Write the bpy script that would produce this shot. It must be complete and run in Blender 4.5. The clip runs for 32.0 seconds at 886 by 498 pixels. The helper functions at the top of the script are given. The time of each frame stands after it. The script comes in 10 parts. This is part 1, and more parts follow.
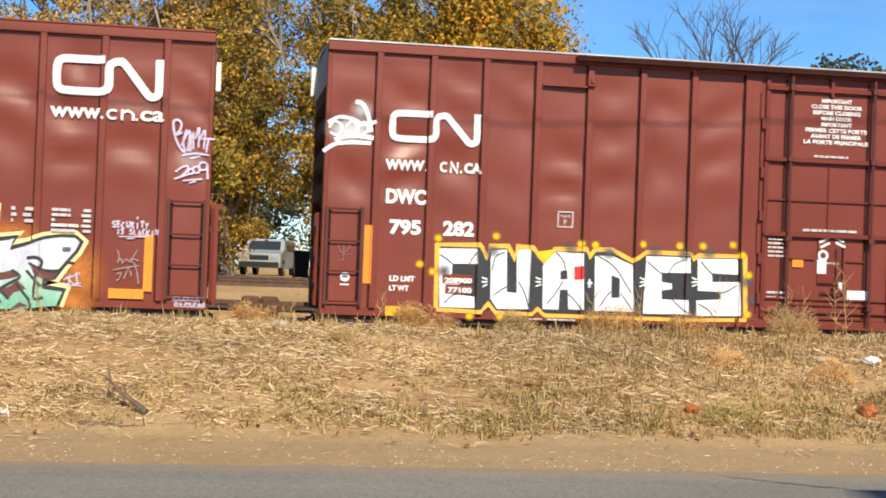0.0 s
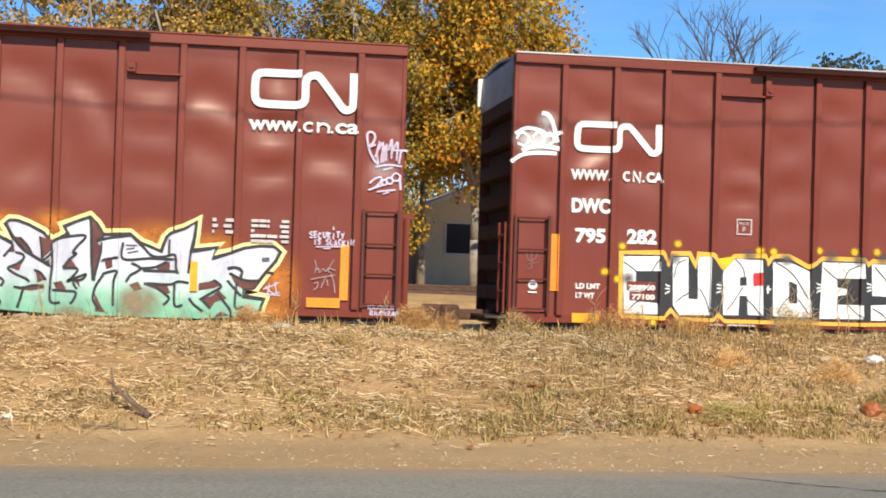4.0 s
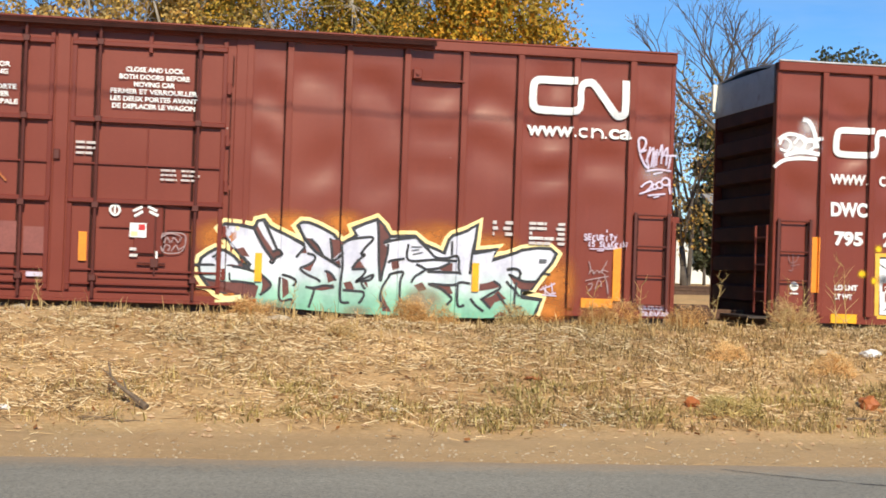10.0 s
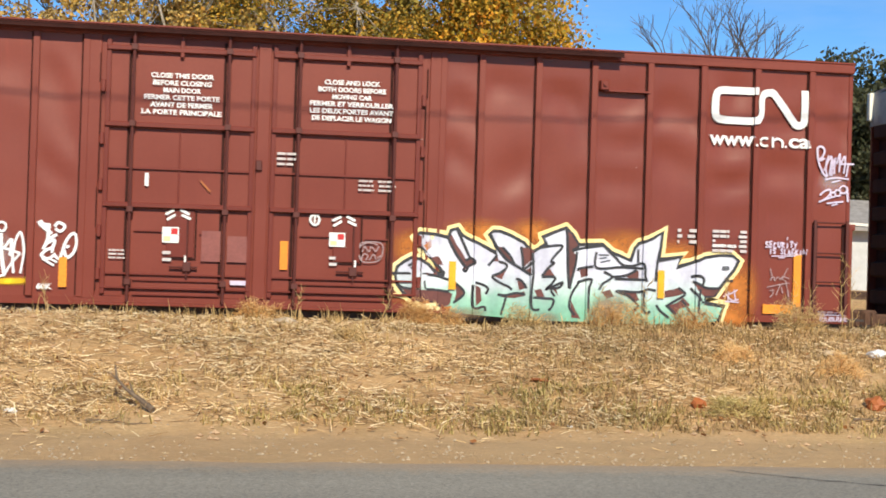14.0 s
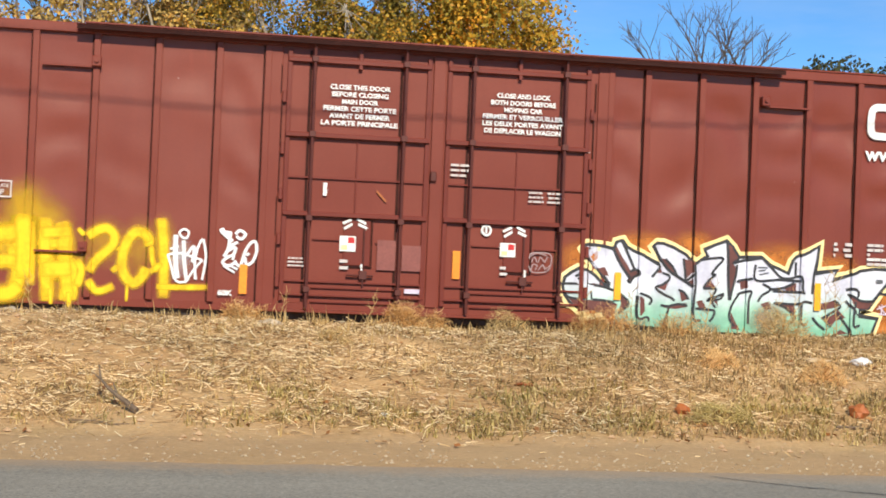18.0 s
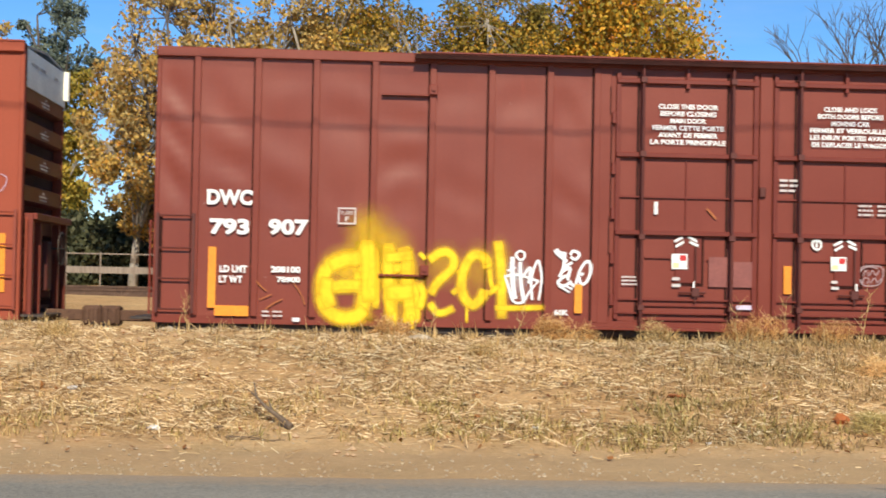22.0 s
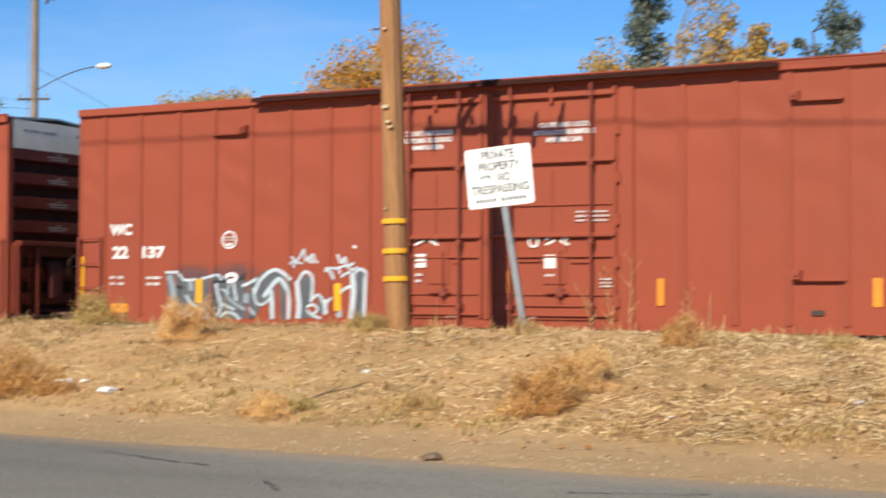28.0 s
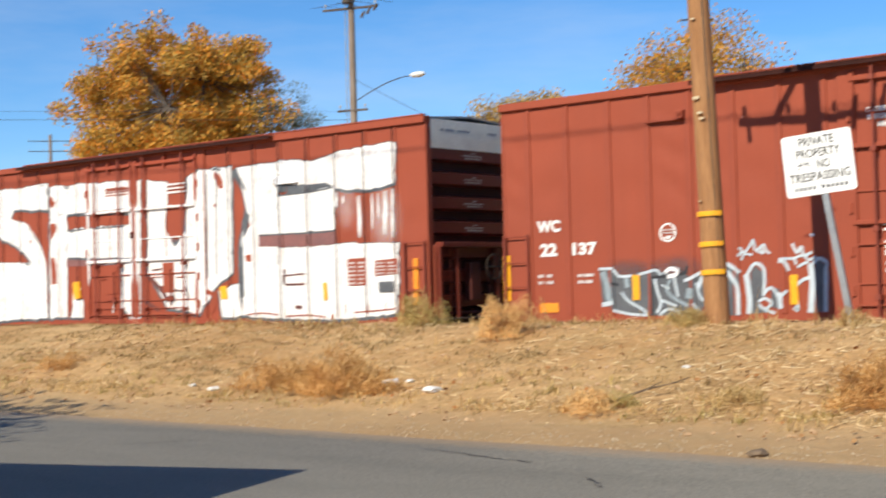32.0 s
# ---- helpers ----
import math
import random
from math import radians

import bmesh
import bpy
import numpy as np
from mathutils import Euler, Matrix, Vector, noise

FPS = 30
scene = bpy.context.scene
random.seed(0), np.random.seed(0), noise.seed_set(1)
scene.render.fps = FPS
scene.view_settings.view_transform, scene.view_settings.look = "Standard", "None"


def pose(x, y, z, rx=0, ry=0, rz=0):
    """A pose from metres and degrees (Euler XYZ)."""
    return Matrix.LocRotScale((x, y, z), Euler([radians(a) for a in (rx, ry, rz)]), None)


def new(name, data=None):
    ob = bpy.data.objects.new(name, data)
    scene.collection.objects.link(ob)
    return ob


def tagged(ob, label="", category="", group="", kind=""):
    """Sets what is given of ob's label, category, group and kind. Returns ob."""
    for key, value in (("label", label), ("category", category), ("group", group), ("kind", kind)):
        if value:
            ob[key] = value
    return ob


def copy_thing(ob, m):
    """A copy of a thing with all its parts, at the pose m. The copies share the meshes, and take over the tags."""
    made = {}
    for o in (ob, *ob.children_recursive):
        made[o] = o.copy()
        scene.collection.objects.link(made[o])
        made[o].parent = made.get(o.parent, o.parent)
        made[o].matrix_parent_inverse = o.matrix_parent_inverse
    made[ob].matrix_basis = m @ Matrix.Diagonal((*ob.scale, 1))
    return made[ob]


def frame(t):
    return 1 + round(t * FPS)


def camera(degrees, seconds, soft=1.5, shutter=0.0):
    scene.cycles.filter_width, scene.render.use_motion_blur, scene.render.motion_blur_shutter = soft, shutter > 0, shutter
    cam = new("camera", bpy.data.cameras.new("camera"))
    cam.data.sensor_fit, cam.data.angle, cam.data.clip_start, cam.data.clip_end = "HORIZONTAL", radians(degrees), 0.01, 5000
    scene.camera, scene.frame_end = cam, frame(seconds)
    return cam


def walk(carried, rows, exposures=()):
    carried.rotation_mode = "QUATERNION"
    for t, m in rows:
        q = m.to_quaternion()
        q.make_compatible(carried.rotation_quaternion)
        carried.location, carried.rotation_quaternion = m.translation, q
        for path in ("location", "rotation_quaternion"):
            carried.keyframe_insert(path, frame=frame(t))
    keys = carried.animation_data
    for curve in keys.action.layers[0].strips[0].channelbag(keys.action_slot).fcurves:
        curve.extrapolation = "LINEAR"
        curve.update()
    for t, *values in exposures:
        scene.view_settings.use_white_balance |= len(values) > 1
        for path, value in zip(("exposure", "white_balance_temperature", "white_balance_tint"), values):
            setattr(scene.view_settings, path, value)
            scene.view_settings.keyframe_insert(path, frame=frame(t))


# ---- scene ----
# camera: stands by the road, pans by hand; yaw, pitch, lean in degrees at each time
AIM = [
    (0, -8.87, 0.90, -2.10), (1, -8.81, 0.90, -2.19), (2, -8.75, 0.91, -2.12), (2.5, -8.69, 0.92, -1.93), (3, -8.75, 0.96, -1.77), (3.5, -8.77, 0.98, -1.76),
    (5.5, -8.83, 0.86, -1.70), (6, -8.87, 0.82, -1.76), (7, -8.88, 0.73, -1.76), (8, -8.83, 0.69, -1.81), (9, -8.86, 0.68, -1.84), (10, -8.88, 0.67, -1.97),
    (11, -8.81, 0.68, -1.82), (12, -8.73, 0.70, -1.76), (13, -8.72, 0.72, -1.70), (14, -8.65, 0.74, -1.75), (14.5, -8.68, 0.76, -1.77), (16.5, -8.92, 0.78, -2.00),
    (17, -9.04, 0.82, -2.16), (18, -9.21, 0.90, -2.37), (19, -9.05, 0.93, -2.17), (20, -8.63, 0.97, -1.94), (20.5, -7.81, 0.98, -2.00), (21, -5.31, 1.14, -2.11),
    (21.5, -3.80, 1.19, -1.89), (22, -3.28, 1.26, -1.13), (22.5, -2.26, 1.54, -0.87), (23, -0.82, 2.12, -1.46), (23.5, 0.48, 2.88, -1.64), (24, 1.91, 3.04, -0.86),
    (24.5, 4.97, 2.38, 1.30), (25, 8.82, 2.15, 1.72), (25.5, 12.80, 2.33, 2.95), (26, 17.05, 3.39, 4.64), (26.5, 19.03, 4.08, 2.68), (28.5, 29.85, 1.00, 0.14),
    (29, 31.96, 1.64, 0.84), (29.5, 34.45, 2.76, 1.57), (30, 36.11, 2.87, 1.96), (30.5, 36.59, 2.85, 2.08), (31, 37.11, 2.48, 1.24), (31.5, 38.06, 2.24, 1.21),
    (32, 39.99, 1.51, 1.55),
]
TRAVEL = [(0, -0.000), (4, 2.955), (8, 5.896), (12, 8.838), (16, 11.769), (20, 14.681), (22, 16.130), (24, 17.549), (26, 18.894), (28, 20.253), (30, 21.630), (32, 22.981)]
EYE = (0.0, 0.0, 1.6)
cam = camera(34.5, 32.0, soft=1.75, shutter=0.8)
walk(cam, [(t, pose(*EYE, 90 + p, 0, y) @ pose(0, 0, 0, 0, 0, -r)) for t, y, p, r in AIM])

# ---- world and sun ----
SUN_TO = Vector((-0.052, 1.0, -0.73)).normalized()     # the way the light travels
world = bpy.data.worlds.new("world")
scene.world = world
world.use_nodes = True
wn = world.node_tree
sky = wn.nodes.new("ShaderNodeTexSky")
sky.sky_type = "NISHITA"
sky.sun_disc = False
sky.sun_elevation = math.asin(-SUN_TO.z)
sky.sun_rotation = math.atan2(-SUN_TO.x, -SUN_TO.y)
sky.air_density, sky.dust_density, sky.ozone_density, sky.altitude = 1.0, 0.0, 6.0, 1500
wn.nodes["Background"].inputs[1].default_value = 0.117
tint = wn.nodes.new("ShaderNodeHueSaturation")     # clear autumn blue
tint.inputs["Saturation"].default_value = 1.16
wn.links.new(sky.outputs[0], tint.inputs["Color"])
wisp_tc = wn.nodes.new("ShaderNodeTexCoord")           # thin high cirrus
wisp_map = wn.nodes.new("ShaderNodeMapping")
wisp_map.inputs["Scale"].default_value = (1.2, 1.2, 6.0)
wisp_map.inputs["Rotation"].default_value = (0.0, 0.25, 0.0)
wn.links.new(wisp_tc.outputs["Generated"], wisp_map.inputs[0])
wisp = wn.nodes.new("ShaderNodeTexNoise")
wisp.inputs["Scale"].default_value, wisp.inputs["Detail"].default_value, wisp.inputs["Roughness"].default_value = 2.2, 6, 0.6
wn.links.new(wisp_map.outputs[0], wisp.inputs["Vector"])
wisp_range = wn.nodes.new("ShaderNodeMapRange")
wisp_range.inputs[1].default_value, wisp_range.inputs[2].default_value, wisp_range.inputs[4].default_value = 0.46, 0.85, 0.35
wn.links.new(wisp.outputs[0], wisp_range.inputs[0])
veil = wn.nodes.new("ShaderNodeMix")
veil.data_type = "RGBA"
veil.inputs[7].default_value = (5.6, 6.0, 6.6, 1)
wn.links.new(wisp_range.outputs[0], veil.inputs[0])
wn.links.new(tint.outputs[0], veil.inputs[6])
wn.links.new(veil.outputs[2], wn.nodes["Background"].inputs[0])
sun_data = bpy.data.lights.new("sun", "SUN")
sun_data.energy, sun_data.angle, sun_data.color = 5.0, radians(0.53), (1.0, 0.92, 0.75)
sun = new("sun", sun_data)
sun.rotation_mode = "QUATERNION"
sun.rotation_quaternion = SUN_TO.to_track_quat("-Z", "Y")
sun.location = (0, -40, 30)
scene.view_settings.exposure = 0.28

# ---- sizes of the plan ----
RAIL = 0.06           # top of rail
TRACK_Y = 23.7
SILL, EAVE = 0.89, 5.13
ROAD_EDGE = 11.5


def smooth(a, b, x):
    t = min(1.0, max(0.0, (x - a) / (b - a)))
    return t * t * (3 - 2 * t)


def lerp_table(tab, x):
    if x <= tab[0][0]:
        return tab[0][1]
    for (a, u), (b, v) in zip(tab, tab[1:]):
        if x <= b:
            return u + (v - u) * (x - a) / (b - a)
    return tab[-1][1]


PROFILE = [(-400, 0.0), (11.5, -0.03), (12.2, 0.0), (12.9, 0.05), (13.6, 0.18), (15.2, 0.50), (16.8, 0.80), (17.8, 0.92), (18.9, 0.90),
           (19.9, 0.55), (20.8, -0.12), (22.4, -0.12), (25.0, -0.12), (26.8, 0.0), (30, 0.35), (36, 0.85), (42, 1.10), (60, 1.15), (400, 1.2), (3000, 1.2)]


def ground_z(x, y):
    z = lerp_table(PROFILE, y)
    if 12.0 < y < 20.5:
        k = smooth(12.0, 14.0, y) * (1 - smooth(19.0, 20.5, y))
        z += k * (0.10 * noise.noise((x * 0.22, y * 0.3, 3.1)) + 0.05 * noise.noise((x * 0.8, y * 0.9, 7.7)) + 0.02 * noise.noise((x * 2.6, y * 2.6, 1.2)))
        z += 0.06 * smooth(-2, -14, x) * smooth(14, 18, y) * (1 - smooth(19.0, 20.5, y))
        z -= 0.02 * smooth(-9, -7, x) * (1 - smooth(8, 10, x)) * smooth(16, 18, y) * (1 - smooth(19.0, 20.5, y))
        z -= 0.035 * smooth(-4, 1.0, x) * (1 - smooth(2, 7, x)) * smooth(16, 18, y) * (1 - smooth(19.0, 20.5, y))
    elif y > 27:
        z += 0.08 * noise.noise((x * 0.15, y * 0.15, 2.0)) * smooth(27, 30, y)
    return z


# ---- mesh helpers ----
def link_mesh(name, verts, faces, mat, parent=None, label="", smooth_shade=False):
    me = bpy.data.meshes.new(name)
    me.from_pydata(verts, [], faces)
    if mat:
        me.materials.append(mat)
    if smooth_shade:
        me.polygons.foreach_set("use_smooth", [True] * len(me.polygons))
    me.update()
    ob = new(name, me)
    if parent:
        ob.parent = parent
    if label:
        tagged(ob, label)
    return ob


def part(name, bm, material, parent=None, label="", smooth_shade=False):
    me = bpy.data.meshes.new(name)
    bmesh.ops.recalc_face_normals(bm, faces=bm.faces)
    bm.to_mesh(me)
    bm.free()
    for m in (material if isinstance(material, (list, tuple)) else [material]):
        me.materials.append(m)
    if smooth_shade:
        me.polygons.foreach_set("use_smooth", [True] * len(me.polygons))
    ob = new(name, me)
    if parent:
        ob.parent = parent
    if label:
        tagged(ob, label)
    return ob


def again(ob, parent, x=0.0, y=0.0, z=0.0, label=""):
    o = new(ob.name.split(".")[0], ob.data)
    o.parent = parent
    o.location = (x, y, z)
    if label:
        tagged(o, label)
    return o


def thing(name, at, label, category, group="", kind=""):
    ob = new(name)
    ob.empty_display_size = 0.2
    ob.location = at
    return tagged(ob, label, category, group, kind)


def box(bm, x0, x1, y0, y1, z0, z1, bevel=0.0):
    vs = [bm.verts.new((x, y, z)) for z in (z0, z1) for y in (y0, y1) for x in (x0, x1)]
    fs = [bm.faces.new([vs[i] for i in f]) for f in ((0, 2, 3, 1), (4, 5, 7, 6), (0, 1, 5, 4), (2, 6, 7, 3), (0, 4, 6, 2), (1, 3, 7, 5))]
    if bevel:
        es = {e for f in fs for e in f.edges}
        bmesh.ops.bevel(bm, geom=list(es), offset=bevel, segments=1, affect="EDGES")
    return vs


def rod(bm, a, b, r0, r1=None, seg=8, caps=True):
    a, b = Vector(a), Vector(b)
    r1 = r0 if r1 is None else r1
    d = (b - a).normalized()
    u = d.orthogonal().normalized()
    v = d.cross(u)
    ra, rb = [], []
    for i in range(seg):
        q = 2 * math.pi * i / seg
        o = u * math.cos(q) + v * math.sin(q)
        ra.append(bm.verts.new(a + o * r0))
        rb.append(bm.verts.new(b + o * r1))
    for i in range(seg):
        j = (i + 1) % seg
        bm.faces.new((ra[i], ra[j], rb[j], rb[i]))
    if caps:
        bm.faces.new(ra[::-1])
        bm.faces.new(rb)


# ---- materials ----
def material(name, rough=0.6, metal=0.0, spec=0.5):
    m = bpy.data.materials.new(name)
    m.use_nodes = True
    b = m.node_tree.nodes["Principled BSDF"]
    b.inputs["Roughness"].default_value = rough
    b.inputs["Metallic"].default_value = metal
    b.inputs["Specular IOR Level"].default_value = spec
    return m, m.node_tree, b


def noise_node(nt, scale, detail=4, rough=0.6, vec=None, stretch=None, coords="Object"):
    tc = nt.nodes.new("ShaderNodeTexCoord")
    src = tc.outputs[coords]
    if stretch:
        mp = nt.nodes.new("ShaderNodeMapping")
        mp.inputs["Scale"].default_value = stretch
        nt.links.new(src, mp.inputs[0])
        src = mp.outputs[0]
    n = nt.nodes.new("ShaderNodeTexNoise")
    n.inputs["Scale"].default_value, n.inputs["Detail"].default_value, n.inputs["Roughness"].default_value = scale, detail, rough
    nt.links.new(src, n.inputs["Vector"])
    return n.outputs[0]


def ramp(nt, fac, stops):
    r = nt.nodes.new("ShaderNodeValToRGB")
    e = r.color_ramp.elements
    while len(e) < len(stops):
        e.new(0.5)
    for k, (p, c) in zip(e, stops):
        k.position, k.color = p, (*c, 1) if len(c) == 3 else c
    nt.links.new(fac, r.inputs[0])
    return r.outputs[0]


def mix(nt, fac, a, b, mode="MIX"):
    m = nt.nodes.new("ShaderNodeMix")
    m.data_type, m.blend_type = "RGBA", mode
    for sock, v in ((m.inputs[0], fac), (m.inputs[6], a), (m.inputs[7], b)):
        if isinstance(v, (int, float)):
            sock.default_value = v
        elif isinstance(v, tuple):
            sock.default_value = (*v, 1)
        else:
            nt.links.new(v, sock)
    return m.outputs[2]


def bump(nt, bsdf, height, strength=0.3, dist=0.02):
    b = nt.nodes.new("ShaderNodeBump")
    b.inputs["Strength"].default_value, b.inputs["Distance"].default_value = strength, dist
    nt.links.new(height, b.inputs["Height"])
    nt.links.new(b.outputs[0], bsdf.inputs["Normal"])


def mottled(name, a, b, scale=6.0, rough=0.7, metal=0.0, bump_s=0.0, grain=60.0, c=None, stretch=None, spec=0.4):
    """Two or three tones mixed by noise at a coarse and a fine size."""
    m, nt, bs = material(name, rough, metal, spec)
    n1 = noise_node(nt, scale, 5, 0.6, stretch=stretch)
    n2 = noise_node(nt, grain, 3, 0.7, stretch=stretch)
    col = ramp(nt, n1, [(0.35, a), (0.65, b)])
    fine = ramp(nt, n2, [(0.3, (0.75,) * 3), (0.7, (1.2,) * 3)])
    col = mix(nt, 0.6, col, fine, "MULTIPLY")
    if c:
        n3 = noise_node(nt, scale * 2.7, 6, 0.7, stretch=stretch)
        col = mix(nt, ramp(nt, n3, [(0.55, (0, 0, 0)), (0.72, (1, 1, 1))]), col, c)
    nt.links.new(col, bs.inputs["Base Color"])
    if bump_s:
        bump(nt, bs, n2, bump_s, 0.01)
    return m


def car_paint(name, base, dark, rust, ripple, rough):
    """Weathered freight-car paint: rain streaks, fading, a little rust, sheets that are not quite flat."""
    m, nt, bs = material(name, rough, 0.0, 0.38)
    bs.inputs["Specular Tint"].default_value = (1.0, 0.88, 0.78, 1)
    big = noise_node(nt, 0.5, 4, 0.6)
    streak = noise_node(nt, 1.6, 6, 0.65, stretch=(3.5, 1.0, 0.18))
    fine = noise_node(nt, 22.0, 5, 0.7)
    spots = noise_node(nt, 7.0, 8, 0.75)
    col = ramp(nt, big, [(0.3, dark), (0.7, base)])
    col = mix(nt, 0.1, col, ramp(nt, streak, [(0.35, (0.72, 0.70, 0.70)), (0.62, (1.12, 1.1, 1.08))]), "MULTIPLY")
    col = mix(nt, 0.3, col, ramp(nt, fine, [(0.3, (0.8,) * 3), (0.7, (1.15,) * 3)]), "MULTIPLY")
    col = mix(nt, ramp(nt, spots, [(0.70, (0, 0, 0)), (0.80, (0.8, 0.8, 0.8))]), col, rust)
    worn = noise_node(nt, 1.1, 5, 0.6, stretch=(5.0, 1.0, 0.8))      # rubbed, redder strips
    col = mix(nt, ramp(nt, worn, [(0.66, (0, 0, 0)), (0.74, (0.16,) * 3)]), col, tuple(min(1.0, c * k) for c, k in zip(base, (1.5, 1.35, 1.3))))
    chip = noise_node(nt, 9.0, 2, 0.5)                                # a few pale chips
    col = mix(nt, ramp(nt, chip, [(0.79, (0, 0, 0)), (0.81, (0.7,) * 3)]), col, (0.45, 0.36, 0.33))
    nt.links.new(col, bs.inputs["Base Color"])
    nt.links.new(ramp(nt, big, [(0.3, (rough - 0.03,) * 3), (0.7, (rough + 0.10,) * 3)]), bs.inputs["Roughness"])
    dent = noise_node(nt, ripple[0], 1, 0.4)
    add = nt.nodes.new("ShaderNodeMath")
    add.operation = "MULTIPLY_ADD"
    nt.links.new(fine, add.inputs[0])
    add.inputs[1].default_value = 0.012
    nt.links.new(dent, add.inputs[2])
    bump(nt, bs, add.outputs[0], ripple[1], 0.05)
    return m


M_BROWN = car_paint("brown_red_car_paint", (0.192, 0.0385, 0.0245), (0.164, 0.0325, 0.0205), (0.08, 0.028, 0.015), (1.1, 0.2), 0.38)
M_BROWNSHEET = car_paint("glossier_brown_red_sheet_paint", (0.200, 0.0400, 0.0245), (0.172, 0.0338, 0.0208), (0.08, 0.028, 0.015), (1.1, 0.2), 0.34)
M_BROWNSHEET.node_tree.nodes["Principled BSDF"].inputs["Specular IOR Level"].default_value = 0.50
M_MAROON = car_paint("deep_maroon_paint", (0.158, 0.0275, 0.0185), (0.134, 0.0235, 0.0155), (0.08, 0.028, 0.015), (1.1, 0.2), 0.36)
M_RED = car_paint("orange_red_car_paint", (0.305, 0.064, 0.033), (0.268, 0.056, 0.029), (0.20, 0.05, 0.03), (0.9, 0.05), 0.7)
# near-black brown; its thin strips put shade lines into the colour
M_NEARBLACK = mottled("near_black_brown", (0.028, 0.010, 0.008), (0.045, 0.015, 0.012), 3, 0.9, spec=0.15)
# deep brown gear; rod and ladder shadow lines are toned into it
M_GEARBROWN = mottled("dark_brown_gear", (0.078, 0.017, 0.012), (0.10, 0.021, 0.014), 3, 0.6)
M_GEARRED = mottled("deeper_red_gear", (0.205, 0.040, 0.021), (0.245, 0.049, 0.025), 3, 0.6)
M_DIMRED = mottled("slightly_dark_red", (0.245, 0.052, 0.028), (0.285, 0.060, 0.031), 3, 0.8)


def sprayed_bars():
    """Red door gear that was painted over white between knee and head height of the letters."""
    m, nt, bs = material("white_paint_over_red", 0.6, 0, 0.4)
    geo = nt.nodes.new("ShaderNodeNewGeometry")
    sep = nt.nodes.new("ShaderNodeSeparateXYZ")
    nt.links.new(geo.outputs["Position"], sep.inputs[0])
    n = noise_node(nt, 3.0, 5, 0.7, coords="Generated")
    add = nt.nodes.new("ShaderNodeMath")
    add.operation = "MULTIPLY_ADD"
    nt.links.new(n, add.inputs[0])
    add.inputs[1].default_value = 1.2
    nt.links.new(sep.outputs[2], add.inputs[2])
    rng = nt.nodes.new("ShaderNodeMapRange")
    rng.inputs[1].default_value, rng.inputs[2].default_value = 0.0, 6.0
    nt.links.new(add.outputs[0], rng.inputs[0])
    col = ramp(nt, rng.outputs[0], [(0.42, (0.30, 0.056, 0.025)), (0.44, (0.75, 0.73, 0.72)), (0.72, (0.78, 0.77, 0.76)), (0.74, (0.30, 0.056, 0.025))])
    nt.links.new(col, bs.inputs["Base Color"])
    return m


M_OVER = sprayed_bars()
# grime on the car ends, with their shade put into the colour
M_ENDSHADE = mottled("shade_darkened_end_paint", (0.050, 0.016, 0.012), (0.082, 0.024, 0.017), 2.0, 0.75, c=(0.03, 0.014, 0.011), spec=0.2)
M_GREYBAND = mottled("grey_end_band", (0.42, 0.42, 0.42), (0.34, 0.335, 0.33), 2.0, 0.55, 0.3, c=(0.24, 0.20, 0.17))
M_PALEWRITING = mottled("faded_end_writing", (0.50, 0.46, 0.44), (0.40, 0.34, 0.32), 4, 0.6)
M_WHITE = mottled("white_stencil_paint", (0.80, 0.80, 0.78), (0.70, 0.70, 0.68), 4, 0.6, grain=40)
M_YELLOW = mottled("yellow_reflector", (0.85, 0.42, 0.02), (0.80, 0.36, 0.02), 5, 0.35)
M_BLACK = mottled("black_paint", (0.012, 0.012, 0.013), (0.02, 0.02, 0.02), 5, 0.5)
M_COUPLER = mottled("rusty_cast_steel", (0.085, 0.045, 0.03), (0.13, 0.07, 0.045), 7, 0.85, c=(0.05, 0.03, 0.022), spec=0.2)
M_BAND = mottled("dirty_cream_band_paint", (0.93, 0.87, 0.72), (0.82, 0.75, 0.61), 1.2, 0.6, grain=30, c=(0.72, 0.64, 0.52))
M_STEEL = mottled("dirty_dark_steel", (0.045, 0.035, 0.03), (0.08, 0.06, 0.05), 6, 0.6, 0.3, c=(0.12, 0.06, 0.03))
M_RAIL = mottled("rail_steel", (0.10, 0.06, 0.045), (0.16, 0.10, 0.07), 6, 0.45, 0.6)
M_EDGE = mottled("bright_galvanised_edge", (0.62, 0.61, 0.60), (0.40, 0.38, 0.37), 1.2, 0.4, 0.3)
M_ROOF = mottled("galvanised_roof", (0.42, 0.42, 0.41), (0.32, 0.31, 0.30), 2, 0.45, 0.6)


